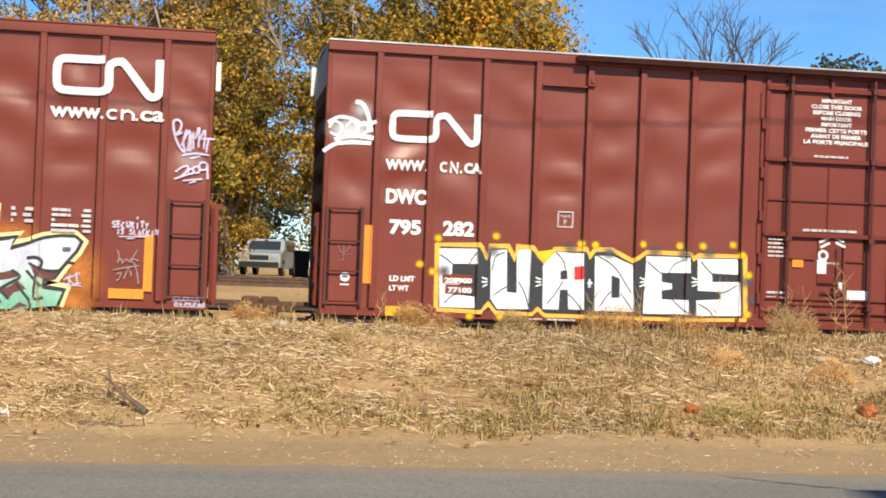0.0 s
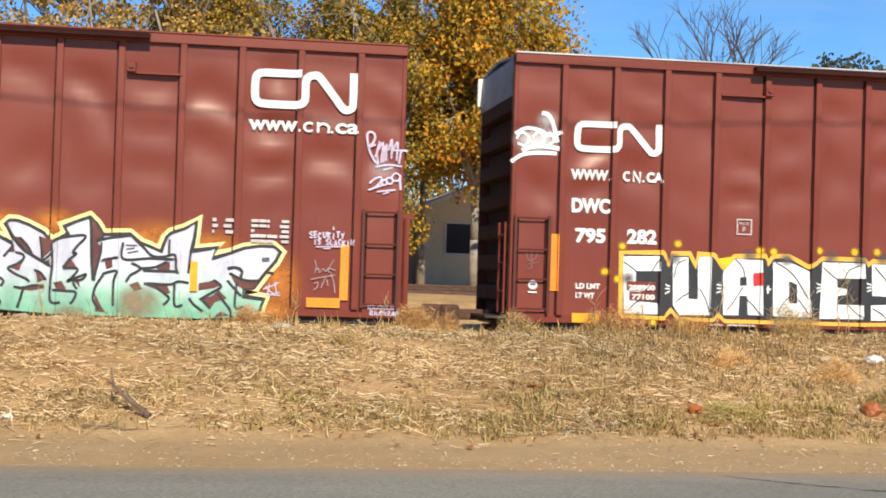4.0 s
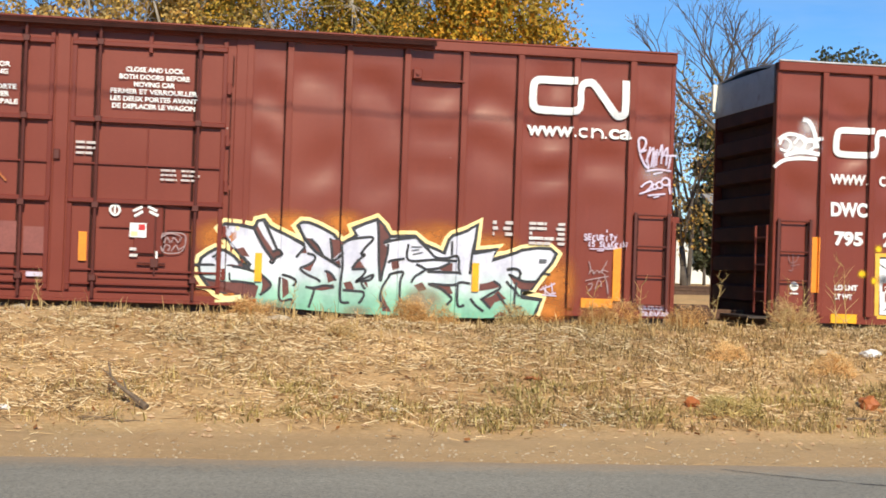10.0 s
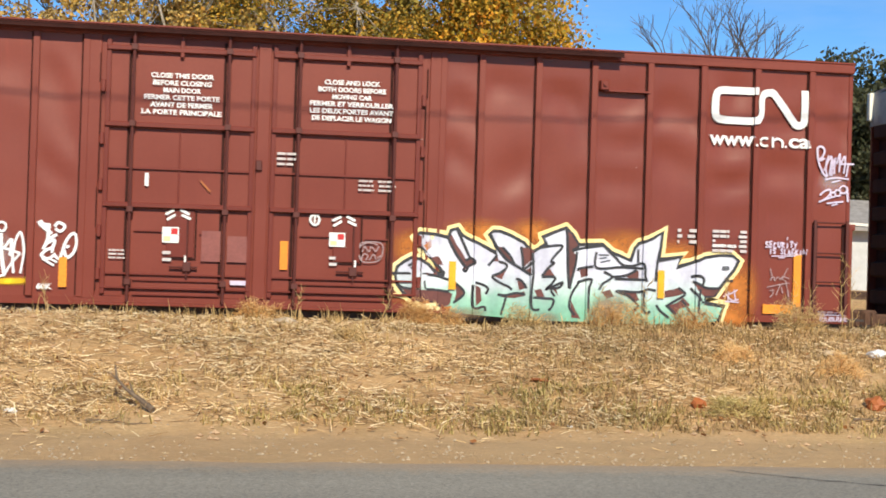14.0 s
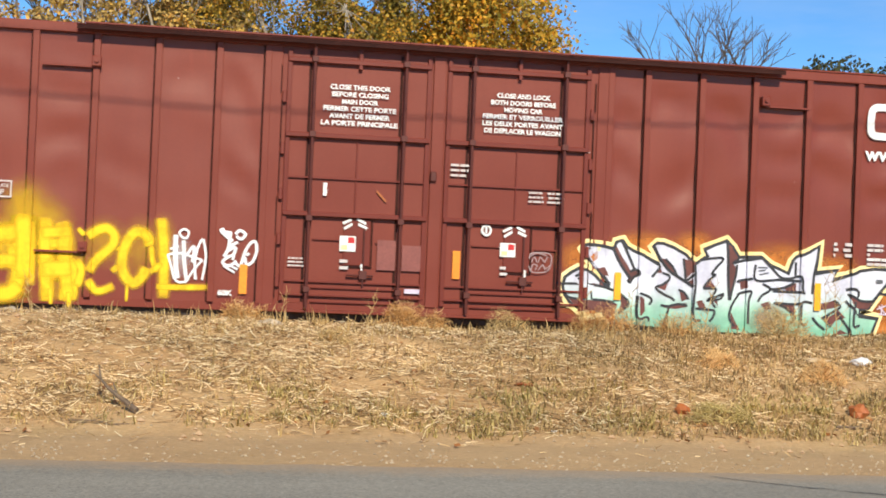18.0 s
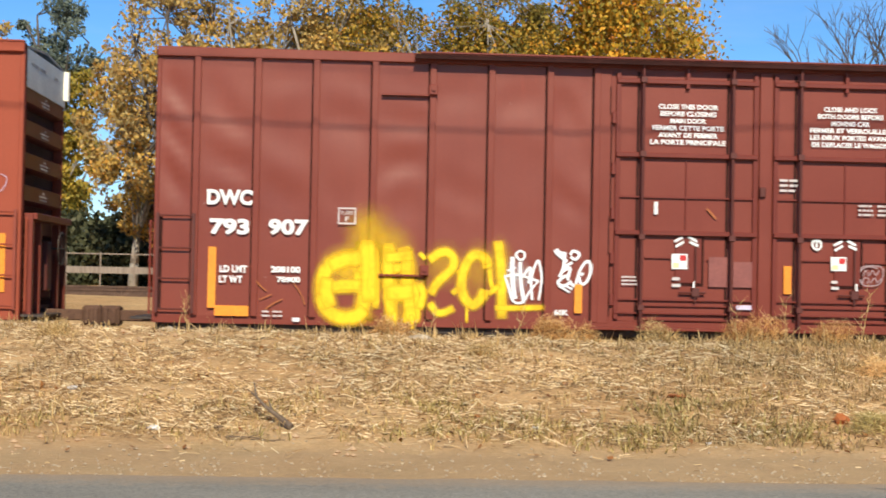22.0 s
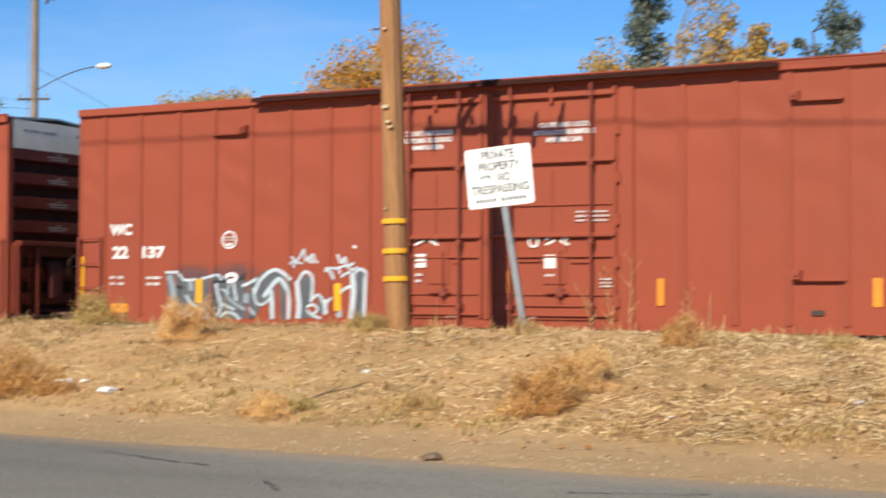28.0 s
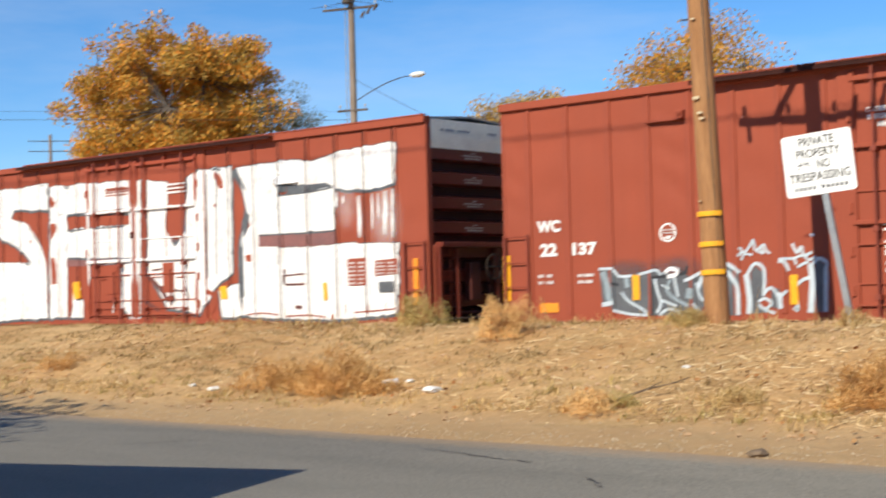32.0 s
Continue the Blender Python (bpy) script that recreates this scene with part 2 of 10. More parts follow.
def ground_material():
    m, nt, bs = material("dry_earth_and_straw", 0.95, 0, 0.15)
    n1 = noise_node(nt, 0.35, 5, 0.6)
    n2 = noise_node(nt, 3.0, 6, 0.7)
    n3 = noise_node(nt, 26.0, 5, 0.75)
    n4 = noise_node(nt, 9.0, 6, 0.7, stretch=(1.0, 3.0, 1.0))
    n5 = noise_node(nt, 0.9, 5, 0.65, stretch=(1.0, 1.6, 1.0))
    col = ramp(nt, n1, [(0.35, (0.43, 0.245, 0.105)), (0.65, (0.59, 0.385, 0.19))])
    col = mix(nt, ramp(nt, n5, [(0.5, (0, 0, 0)), (0.68, (0.6, 0.6, 0.6))]), col, (0.36, 0.255, 0.12))
    col = mix(nt, 0.65, col, ramp(nt, n2, [(0.3, (0.62, 0.60, 0.55)), (0.7, (1.25, 1.2, 1.1))]), "MULTIPLY")
    col = mix(nt, ramp(nt, n4, [(0.52, (0, 0, 0)), (0.66, (0.7, 0.7, 0.7))]), col, (0.64, 0.46, 0.25))
    col = mix(nt, 0.6, col, ramp(nt, n3, [(0.3, (0.5,) * 3), (0.7, (1.3,) * 3)]), "MULTIPLY")
    tc = nt.nodes.new("ShaderNodeTexCoord")
    sep = nt.nodes.new("ShaderNodeSeparateXYZ")
    nt.links.new(tc.outputs["Object"], sep.inputs[0])
    drift = nt.nodes.new("ShaderNodeMath")
    drift.operation = "MULTIPLY_ADD"
    nt.links.new(n5, drift.inputs[0])
    drift.inputs[1].default_value = 1.4
    nt.links.new(sep.outputs[1], drift.inputs[2])
    trod = nt.nodes.new("ShaderNodeMapRange")       # trodden, dustier shoulder beside the road
    trod.inputs[1].default_value, trod.inputs[2].default_value, trod.inputs[3].default_value, trod.inputs[4].default_value = 13.5, 14.2, 0.6, 0.0
    nt.links.new(drift.outputs[0], trod.inputs[0])
    col = mix(nt, trod.outputs[0], col, (0.385, 0.265, 0.145))
    nt.links.new(col, bs.inputs["Base Color"])
    bump(nt, bs, n3, 0.6, 0.03)
    return m


def asphalt_material():
    m, nt, bs = material("worn_asphalt", 0.85, 0, 0.3)
    n1 = noise_node(nt, 0.5, 5, 0.6, stretch=(0.4, 1.5, 1))
    n2 = noise_node(nt, 38.0, 4, 0.85)
    n3 = noise_node(nt, 7.0, 6, 0.7)
    col = ramp(nt, n1, [(0.3, (0.195, 0.181, 0.147)), (0.7, (0.262, 0.241, 0.193))])
    col = mix(nt, 0.8, col, ramp(nt, n2, [(0.32, (0.45,) * 3), (0.5, (1.0,) * 3), (0.68, (1.6,) * 3)]), "MULTIPLY")
    col = mix(nt, ramp(nt, n3, [(0.6, (0, 0, 0)), (0.8, (0.35,) * 3)]), col, (0.38, 0.28, 0.18))
    tc = nt.nodes.new("ShaderNodeTexCoord")
    sep = nt.nodes.new("ShaderNodeSeparateXYZ")
    nt.links.new(tc.outputs["Object"], sep.inputs[0])
    drift = nt.nodes.new("ShaderNodeMath")
    drift.operation = "MULTIPLY_ADD"
    nt.links.new(n3, drift.inputs[0])
    drift.inputs[1].default_value = 0.9
    nt.links.new(sep.outputs[1], drift.inputs[2])
    dark_left = nt.nodes.new("ShaderNodeMapRange")      # road colour turns darker and bluer towards negative x
    dark_left.inputs[1].default_value, dark_left.inputs[2].default_value, dark_left.inputs[3].default_value, dark_left.inputs[4].default_value = -9.5, -4.5, 0.8, 0.0
    nt.links.new(sep.outputs[0], dark_left.inputs[0])
    col = mix(nt, dark_left.outputs[0], col, mix(nt, 1.0, col, (0.66, 0.67, 0.72), "MULTIPLY"))
    sand = nt.nodes.new("ShaderNodeMapRange")     # sand blown over the road's edge
    sand.inputs[1].default_value, sand.inputs[2].default_value, sand.inputs[4].default_value = 11.25, 12.3, 0.95
    nt.links.new(drift.outputs[0], sand.inputs[0])
    col = mix(nt, sand.outputs[0], col, (0.46, 0.31, 0.17))
    nt.links.new(col, bs.inputs["Base Color"])
    bump(nt, bs, n2, 0.4, 0.008)
    return m


M_GROUND = ground_material()
M_ASPHALT = asphalt_material()


# ---- ground and road ----
def steps(*runs):
    out = []
    for a, b, d in runs:
        n = max(1, round((b - a) / d))
        out += [a + (b - a) * i / n for i in range(n)]
    return out + [runs[-1][1]]


def sheet(name, xs, ys, fz, mat, label, category):
    verts = [(x, y, fz(x, y)) for y in ys for x in xs]
    w = len(xs)
    faces = [(j * w + i, j * w + i + 1, (j + 1) * w + i + 1, (j + 1) * w + i) for j in range(len(ys) - 1) for i in range(w - 1)]
    return tagged(link_mesh(name, verts, faces, mat, smooth_shade=True), label, category, kind="structure")


sheet("ground", steps((-2500, -400, 300), (-400, -60, 34), (-60, -28, 1.0), (-28, 14, 0.2), (14, 60, 1.2), (60, 400, 34), (400, 2500, 300)),
      steps((-1500, -100, 200), (-100, 10, 10), (10, 12, 0.5), (12, 21, 0.15), (21, 45, 0.8), (45, 120, 5), (120, 400, 40), (400, 3000, 260)),
      ground_z, M_GROUND, "dry bare earth bank with straw and tan dust", "ground")


rx = steps((-600, -40, 20), (-40, -26, 1), (-26, 12, 0.15), (12, 40, 1), (40, 600, 20))
verts, faces = [], []
for x in rx:
    e = ROAD_EDGE + 0.10 * noise.noise((x * 0.35, 0, 5)) + 0.05 * noise.noise((x * 1.7, 0, 9)) + 0.025 * noise.noise((x * 6, 0, 2))
    for y, z in ((-40, 0.0), (3.2, 0.0), (7.3, 0.03), (e - 0.5, 0.012), (e - 0.05, 0.006), (e + 0.12, -0.035), (e + 0.3, -0.10)):
        verts.append((x, y, z))
for i in range(len(rx) - 1):
    for k in range(6):
        a = i * 7 + k
        faces.append((a, a + 7, a + 8, a + 1))
tagged(link_mesh("road", verts, faces, M_ASPHALT, smooth_shade=True), "grey worn asphalt road with a ragged edge", "road", kind="structure")

# ---- track ----
for k, dy in enumerate((-0.7525, 0.7525)):
    bm = bmesh.new()
    box(bm, -150, 120, dy - 0.035, dy + 0.035, -0.045, 0.0)
    box(bm, -150, 120, dy - 0.008, dy + 0.008, -0.14, -0.045)
    box(bm, -150, 120, dy - 0.07, dy + 0.07, -0.16, -0.14)
    r = part("rail", bm, M_RAIL)
    r.location = (0, TRACK_Y, RAIL)
    tagged(r, "rust-brown steel running rail of the track", "rail", "rails of the track")
M_TIE = mottled("creosoted_tie", (0.06, 0.045, 0.035), (0.10, 0.075, 0.055), 5, 0.9, bump_s=0.4, stretch=(6, 1, 1))

# ---- the freight cars ----
HALF_W = 1.5
CARS = {}


def dish(u, v, seed, bulge):
    """How far a side sheet is dished inwards at (u, v) of its panel."""
    lean = 0.35 + 0.6 * noise.noise((seed * 2.3, 4.0, 1.0))
    wave = 0.5 - 0.5 * math.cos(2 * math.pi * (v * (4.4 + 0.9 * noise.noise((seed * 1.1, 0.0, 7.0))) + u * lean + 0.8 * noise.noise((seed * 1.9, v * 2.4, u * 0.8))))
    edge = math.sin(math.pi * min(1.0, max(0.0, u))) ** 0.6
    return 9.0 * bulge * wave * edge * smooth(0.26, 0.6, v) * (1 - smooth(0.88, 0.99, v)) * (0.75 + 0.8 * noise.noise((seed * 5.3, v * 2.2, u)))


def sheet_panel(x0, x1, z0, z1, y, bulge, seed, nx=8, nz=30):
    """One side sheet, bulged and dished between its posts."""
    verts, faces = [], []
    for j in range(nz + 1):
        for i in range(nx + 1):
            u, v = i / nx, j / nz
            b = bulge * math.sin(math.pi * u) * (0.45 + 0.9 * noise.noise((seed * 3.7, v * 5.0, u * 1.2)) + 0.35 * math.sin(v * 16 + seed))
            b *= min(1, 6 * v, 6 * (1 - v))
            b -= dish(u, v, seed, bulge)
            verts.append((x0 + (x1 - x0) * u, y - b, z0 + (z1 - z0) * v))
    w = nx + 1
    faces = [(j * w + i, j * w + i + 1, (j + 1) * w + i + 1, (j + 1) * w + i) for j in range(nz) for i in range(nx)]
    return verts, faces


def boxcar(label, x_left, x_right, posts, door, mat, post_w, post_d, bulge, fits):
    """x in metres along the train. door: left frame, left door, centre, right door, right frame edges."""
    xc = (x_left + x_right) / 2
    car = thing("boxcar", (xc, TRACK_Y, 0), label, "boxcar", "cars of the train")
    CARS[car.name] = {"xc": xc, "posts": [p - xc for p in posts], "post_w": post_w, "post_d": post_d, "door": (door[0] - xc, door[-1] - xc), "skin": 0.004 + bulge * 0.7}
    f = -HALF_W
    hl = (x_right - x_left) / 2
    loc = [p - xc for p in posts]
    d = [p - xc for p in door]
    # side sheets
    edges = sorted([-hl + 0.03] + loc + [hl - 0.03])
    CARS[car.name].update(edges=edges, bulge=bulge, flat=fits.get("flat", 1.0))
    for k, (a, b) in enumerate(zip(edges, edges[1:])):
        if a >= d[0] - 0.05 and b <= d[-1] + 0.05:
            continue
        v, fc = sheet_panel(a, b, SILL + 0.05, EAVE - 0.12, f + 0.0, bulge * (fits.get("flat", 1.0) if b <= d[0] + 0.05 else 1.0), k + xc)
        link_mesh("side_panel", v, fc, M_BROWNSHEET if mat == M_BROWN else mat, car, smooth_shade=True)
    # posts
    bm = bmesh.new()
    box(bm, -post_w / 2, post_w / 2, -post_d, 0.02, SILL + 0.1, EAVE - 0.13, 0.006)
    post = None
    for p in loc:
        if d[0] + 0.02 < p < d[-1] - 0.02:
            continue
        if post is None:
            post = part("side_post", bm, mat, car)
            post.location = (p, f, 0)
        else:
            again(post, car, p, f)
    # dark strip beside each post, painted in for the post's shadow line
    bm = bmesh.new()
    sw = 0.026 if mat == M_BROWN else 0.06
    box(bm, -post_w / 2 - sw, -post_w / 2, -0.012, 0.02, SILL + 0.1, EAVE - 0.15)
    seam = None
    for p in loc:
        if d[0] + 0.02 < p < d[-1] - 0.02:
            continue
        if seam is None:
            seam = part("seam", bm, fits.get("seam", M_NEARBLACK if mat == M_BROWN else M_DIMRED), car)
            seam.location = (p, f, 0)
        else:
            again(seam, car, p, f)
    # corner posts
    bm = bmesh.new()
    box(bm, -0.035, 0.035, -0.012, 0.16, SILL, EAVE - 0.02, 0.01)
    cp = part("corner_post", bm, mat, car)
    cp.location = (-hl + 0.035, f, 0)
    again(cp, car, hl - 0.035, f)
    # top chord and side sill
    bm = bmesh.new()
    box(bm, -hl, hl, -0.075, 0.14, EAVE - 0.15, EAVE, 0.012)
    tc = part("top_chord", bm, mat, car)
    tc.location = (0, f, 0)
    bm = bmesh.new()
    box(bm, -hl, hl, -0.002, 0.14, SILL - 0.02, SILL + 0.10)
    part("side_sill", bm, mat, car).location = (0, f, 0)
    # door tracks above and below the doors
    span = fits["rail"]
    bm = bmesh.new()
    box(bm, span[0] - xc, span[1] - xc, -0.24, -0.07, EAVE - 0.06, EAVE - 0.035, 0.004)
    box(bm, span[0] - xc, span[1] - xc, -0.24, -0.225, EAVE - 0.11, EAVE - 0.06, 0.003)
    part("upper_door_track", bm, M_NEARBLACK, car, "dark door track").location = (0, f, 0)
    bm = bmesh.new()
    box(bm, -hl if "edge" in fits else span[0] - xc + 0.1, hl, -0.085, 0.0, EAVE + 0.002, EAVE + 0.03, 0.004)
    part("roof_edge", bm, fits.get("edge", mat), car).location = (0, f, 0)
    bm = bmesh.new()
    box(bm, d[0] - 0.1, d[-1] + 0.1, -0.12, -0.02, SILL - 0.01, SILL + 0.03, 0.004)
    box(bm, d[0] - 0.1, d[-1] + 0.1, -0.05, -0.02, SILL + 0.03, SILL + 0.12, 0.004)
    part("lower_door_track", bm, mat, car).location = (0, f, 0)
    # door frame posts
    bm = bmesh.new()
    box(bm, -0.12, 0.12, -0.055, 0.05, SILL + 0.08, EAVE - 0.14, 0.01)
    fp = part("door_frame_post", bm, mat, car)
    fp.location = (d[0] + 0.10, f, 0)
    again(fp, car, d[-1] - 0.10, f)
    # closed wall behind the doors and the meeting strip between them
    bm = bmesh.new()
    box(bm, d[0], d[-1], -0.028, 0.04, SILL + 0.09, EAVE - 0.13)
    part("door_opening", bm, mat, car).location = (0, f, 0)
    bm = bmesh.new()
    box(bm, d[2] + 0.015, d[3] - 0.015, -0.075, -0.03, SILL + 0.13, EAVE - 0.16, 0.008)
    part("meeting_strip", bm, mat, car).location = (0, f, 0)
    bm = bmesh.new()
    box(bm, -0.05, 0.05, -0.13, -0.03, 3.0, 3.16, 0.015)
    part("meeting_latch", bm, M_GEARBROWN, car).location = ((d[2] + d[3]) / 2 - 0.05, f, 0)
    # doors
    for k, (a, b) in enumerate(((d[1], d[2]), (d[3], d[4]))):
        plug_door(car, a, b, f, mat, fits["door_bars"], k, fits.get("bar_paint", M_GEARBROWN if mat == M_BROWN else M_GEARRED))
    # far side, ends, roof, floor
    bm = bmesh.new()
    box(bm, -hl + 0.02, hl - 0.02, HALF_W - 0.05, HALF_W, SILL, EAVE - 0.02)
    part("far_side", bm, mat, car)
    for s in (-1, 1):
        car_end(car, s, hl, mat, fits)
    roof(car, hl)
    bm = bmesh.new()
    box(bm, -hl + 0.05, hl - 0.05, -HALF_W + 0.1, HALF_W - 0.1, SILL - 0.12, SILL + 0.05)
    box(bm, -hl - 0.1, hl + 0.1, -0.22, 0.22, SILL - 0.30, SILL - 0.12)
    part("underframe", bm, M_STEEL, car)
    for s in (-1, 1):
        coupler(car, s, hl, fits.get("reach", {}).get(s, 0.965))
        truck(car, s * (hl - 2.4))
    for s, side in fits["ladders"]:
        ladder(car, side, s * hl, f, mat)
    return car, xc


def plug_door(car, a, b, f, mat, bars, k, paint):
    w = b - a
    skin = M_MAROON if mat == M_BROWN else mat
    mid = (a + b) / 2
    bm = bmesh.new()
    box(bm, -w / 2 + 0.01, w / 2 - 0.01, -0.035, -0.029, SILL + 0.13, EAVE - 0.17, 0.002)
    door = part("door", bm, mat, car, "plug door with lock rods and cross bars")
    door.location = (mid, f, 0)
    # frame round the door and cross bars
    brown = mat == M_BROWN
    for z0, dz, dd in bars:
        bm = bmesh.new()
        tall = 0.075 if dd > 0.045 else 0.03
        box(bm, -w / 2 + 0.02, w / 2 - 0.02, -0.035 - dd * 1.6, -0.03, dz / 2 - tall, dz / 2, 0.01 if dd > 0.045 else 0.004)
        part("cross_bar", bm, paint if paint == M_OVER and z0 > 2.2 else skin, door).location = (0, 0, z0)
    for x0, x1, z in ((-w * 0.5 + 0.5, -0.2, 2.02), (0.34, w * 0.5 - 0.48, 2.0), (-w * 0.5 + 0.5, w * 0.5 - 0.48, 1.27), (-w * 0.5 + 0.5, w * 0.5 - 0.48, 1.05)):
        bm = bmesh.new()
        box(bm, x0, x1, -0.075, -0.03, z - 0.012, z + 0.012, 0.003)
        part("ledge", bm, skin, door)
    if brown:
        # dark strips left of the lock rods, painted in as their shadows
        for x in (-w * 0.5 + 0.37, w * 0.5 - 0.49):
            bm = bmesh.new()
            box(bm, x - 0.022, x + 0.022, -0.040, -0.03, SILL + 0.15, EAVE - 0.19)
            part("rod_shade", bm, M_NEARBLACK, door, "dark strip painted as the lock rod's shadow")
        bm = bmesh.new()
        box(bm, 0.27, 0.295, -0.060, -0.03, 1.60, 2.34)
        box(bm, -0.15, 0.27, -0.060, -0.03, 1.60, 1.62)
        part("plate_outline", bm, M_NEARBLACK, door)
    for x in (-w / 2 + 0.05, w / 2 - 0.05):
        bm = bmesh.new()
        box(bm, -0.035, 0.035, -0.085, -0.03, SILL + 0.16, EAVE - 0.19, 0.006)
        part("edge_bar", bm, paint if paint == M_OVER else skin, door).location = (x, 0, 0)
    # two lock rods that run past the door
    for x in (-w * 0.5 + 0.43, w * 0.5 - 0.43):
        bm = bmesh.new()
        rod(bm, (0, -0.16, SILL + 0.05), (0, -0.16, EAVE - 0.06), 0.025, seg=8)
        for z in (SILL + 0.35, SILL + 1.45, SILL + 2.75, EAVE - 0.33):
            box(bm, -0.05, 0.05, -0.2, -0.03, z - 0.045, z + 0.045, 0.006)
        part("lock_rod", bm, M_GEARRED if paint == M_OVER else paint, door).location = (x, 0, 0)
    bm = bmesh.new()
    box(bm, -0.03, 0.03, -0.11, -0.03, EAVE - 0.45, EAVE - 0.12, 0.006)
    part("hanger", bm, skin, door).location = (0, 0, 0)
    # middle stiffener, gear box and handle
    bm = bmesh.new()
    box(bm, -0.012, 0.012, -0.06, -0.03, 2.42, 3.55, 0.004)
    part("stiffener", bm, skin, door)
    bm = bmesh.new()
    box(bm, -0.16, 0.26, -0.060, -0.03, 1.63, 2.36, 0.008)
    part("gear_plate", bm, skin, door)
    bm = bmesh.new()
    rod(bm, (0.16, -0.09, 1.32), (0.16, -0.09, 2.2), 0.016, seg=6)
    rod(bm, (-0.1, -0.10, 1.48), (0.32, -0.10, 1.48), 0.018, seg=6)
    box(bm, 0.10, 0.22, -0.12, -0.03, 1.42, 1.56, 0.006)
    part("door_handle", bm, M_GEARBROWN if mat == M_BROWN else M_GEARRED, door)
    # hinge lugs on the outer edge
    side = -1 if k == 0 else 1
    if brown:
        for za, zb, dx in ((1.1, 1.95, 0.055), (2.05, 2.65, 0.075), (2.75, 3.35, 0.055), (3.45, 4.15, 0.055), (4.25, 4.7, 0.075)):
            bm = bmesh.new()
            box(bm, -0.009, 0.009, -0.062, -0.03, za, zb)
            part("edge_strip", bm, M_NEARBLACK, door).location = (side * (w / 2 + dx), 0, 0)
    for z in (1.35, 2.0, 2.7, 3.4, 4.2):
        bm = bmesh.new()
        box(bm, -0.03, 0.03, -0.10, -0.03, -0.09, 0.09, 0.008)
        part("lug", bm, skin, door).location = (side * (w / 2 + 0.02), 0, z)


def car_end(car, s, hl, mat, fits):
    """A pressed end: recessed sheet with deep horizontal ribs, white band at the top."""
    bm = bmesh.new()
    x = s * (hl - 0.17)
    box(bm, min(x, x - s * 0.05), max(x, x - s * 0.05), -HALF_W + 0.04, HALF_W - 0.04, SILL, EAVE - 0.02)
    end = part("car_end", bm, M_ENDSHADE, car, "grimy pressed end sheet, darkened further for shade")
    band = M_BAND if mat == M_RED else M_GREYBAND
    z = SILL + 0.25
    k = 0
    while z < EAVE - 0.85:
        b = bmesh.new()
        x0, x1 = s * (hl - 0.17), s * (hl - 0.006)
        prof = [(x0, 0.0), (x1, 0.05), (x1, 0.28), (x0, 0.33)]
        va = [b.verts.new((px, -HALF_W + 0.06, pz)) for px, pz in prof]
        vb = [b.verts.new((px, HALF_W - 0.16, pz)) for px, pz in prof]
        b.faces.new(va), b.faces.new(vb[::-1])
        for i in range(4):
            b.faces.new((va[i], va[(i + 1) % 4], vb[(i + 1) % 4], vb[i]))
        # maroon ribs on red cars: the end's shade is put into the colour
        rib = part("end_rib", b, M_MAROON if mat == M_RED else M_ENDSHADE, end)
        rib.location = (0, 0, z)
        if s == 1 and mat == M_RED and k > 2:
            for i, (ya, yb) in enumerate(((-0.02, 0.10), (-0.30, 0.32), (-0.24, 0.28))):
                b = bmesh.new()
                x2 = hl - 0.006
                y = ya
                while y < yb:
                    e = min(yb, y + 0.05 + 0.04 * ((i + k) % 3))
                    box(b, x2, x2 + 0.003, y, e, 0.20 - 0.055 * i, 0.225 - 0.055 * i)
                    y = e + 0.02
                part("stencil", b, M_PALEWRITING, rib)
        z += 0.51
        k += 1
    bm = bmesh.new()
    x0, x1 = sorted((s * (hl - 0.17), s * (hl - 0.0)))
    box(bm, x0, x1, -HALF_W + 0.06, HALF_W, EAVE - 0.66, EAVE - 0.05, 0.01)
    part("top_band", bm, band, end, "white painted height-warning band" if mat == M_RED else "grey band at the top of the end")
    for i, (y0, w) in enumerate(((-1.05, 0.12), (-0.88, 0.3), (-0.5, 0.42), (0.55, 0.3))):
        bm = bmesh.new()
        x0, x1 = sorted((s * (hl - 0.001), s * (hl + 0.003)))
        box(bm, x0, x1, y0, y0 + w, EAVE - 0.29, EAVE - 0.24)
        part("small_writing", bm, M_ROOF, end)
    bm = bmesh.new()
    x0, x1 = sorted((s * (hl - 0.02), s * (hl + 0.08)))
    box(bm, x0, x1, HALF_W - 0.14, HALF_W - 0.02, EAVE - 0.55, EAVE - 0.04, 0.01)
    part("corner_cap", bm, M_BAND, end, "white painted corner cap")
    # crossover platform, grab irons and brake wheel
    bm = bmesh.new()
    x0, x1 = sorted((s * (hl - 0.1), s * (hl + 0.35)))
    box(bm, x0, x1, -HALF_W + 0.1, HALF_W - 0.1, SILL + 0.02, SILL + 0.06, 0.005)
    part("end_platform", bm, M_STEEL, car)
    bm = bmesh.new()
    for zz in (1.35, 1.8, 2.25):
        rod(bm, (s * (hl + 0.06), -HALF_W + 0.1, zz), (s * (hl + 0.06), -HALF_W + 0.6, zz), 0.013, seg=6)
    for yy in (-HALF_W + 0.1, -HALF_W + 0.6):
        rod(bm, (s * (hl + 0.06), yy, 1.0), (s * (hl + 0.06), yy, 2.45), 0.02, seg=6)
    part("end_ladder", bm, mat, car)
    if s == 1:
        bm = bmesh.new()
        n = 20
        c = Vector((hl + 0.24, 0.35, 2.0))
        pts = [c + Vector((0, 0.27 * math.cos(2 * math.pi * i / n), 0.27 * math.sin(2 * math.pi * i / n))) for i in range(n)]
        for i in range(n):
            rod(bm, pts[i], pts[(i + 1) % n], 0.014, seg=5, caps=False)
        for i in range(0, n, 5):
            rod(bm, c, pts[i], 0.012, seg=5)
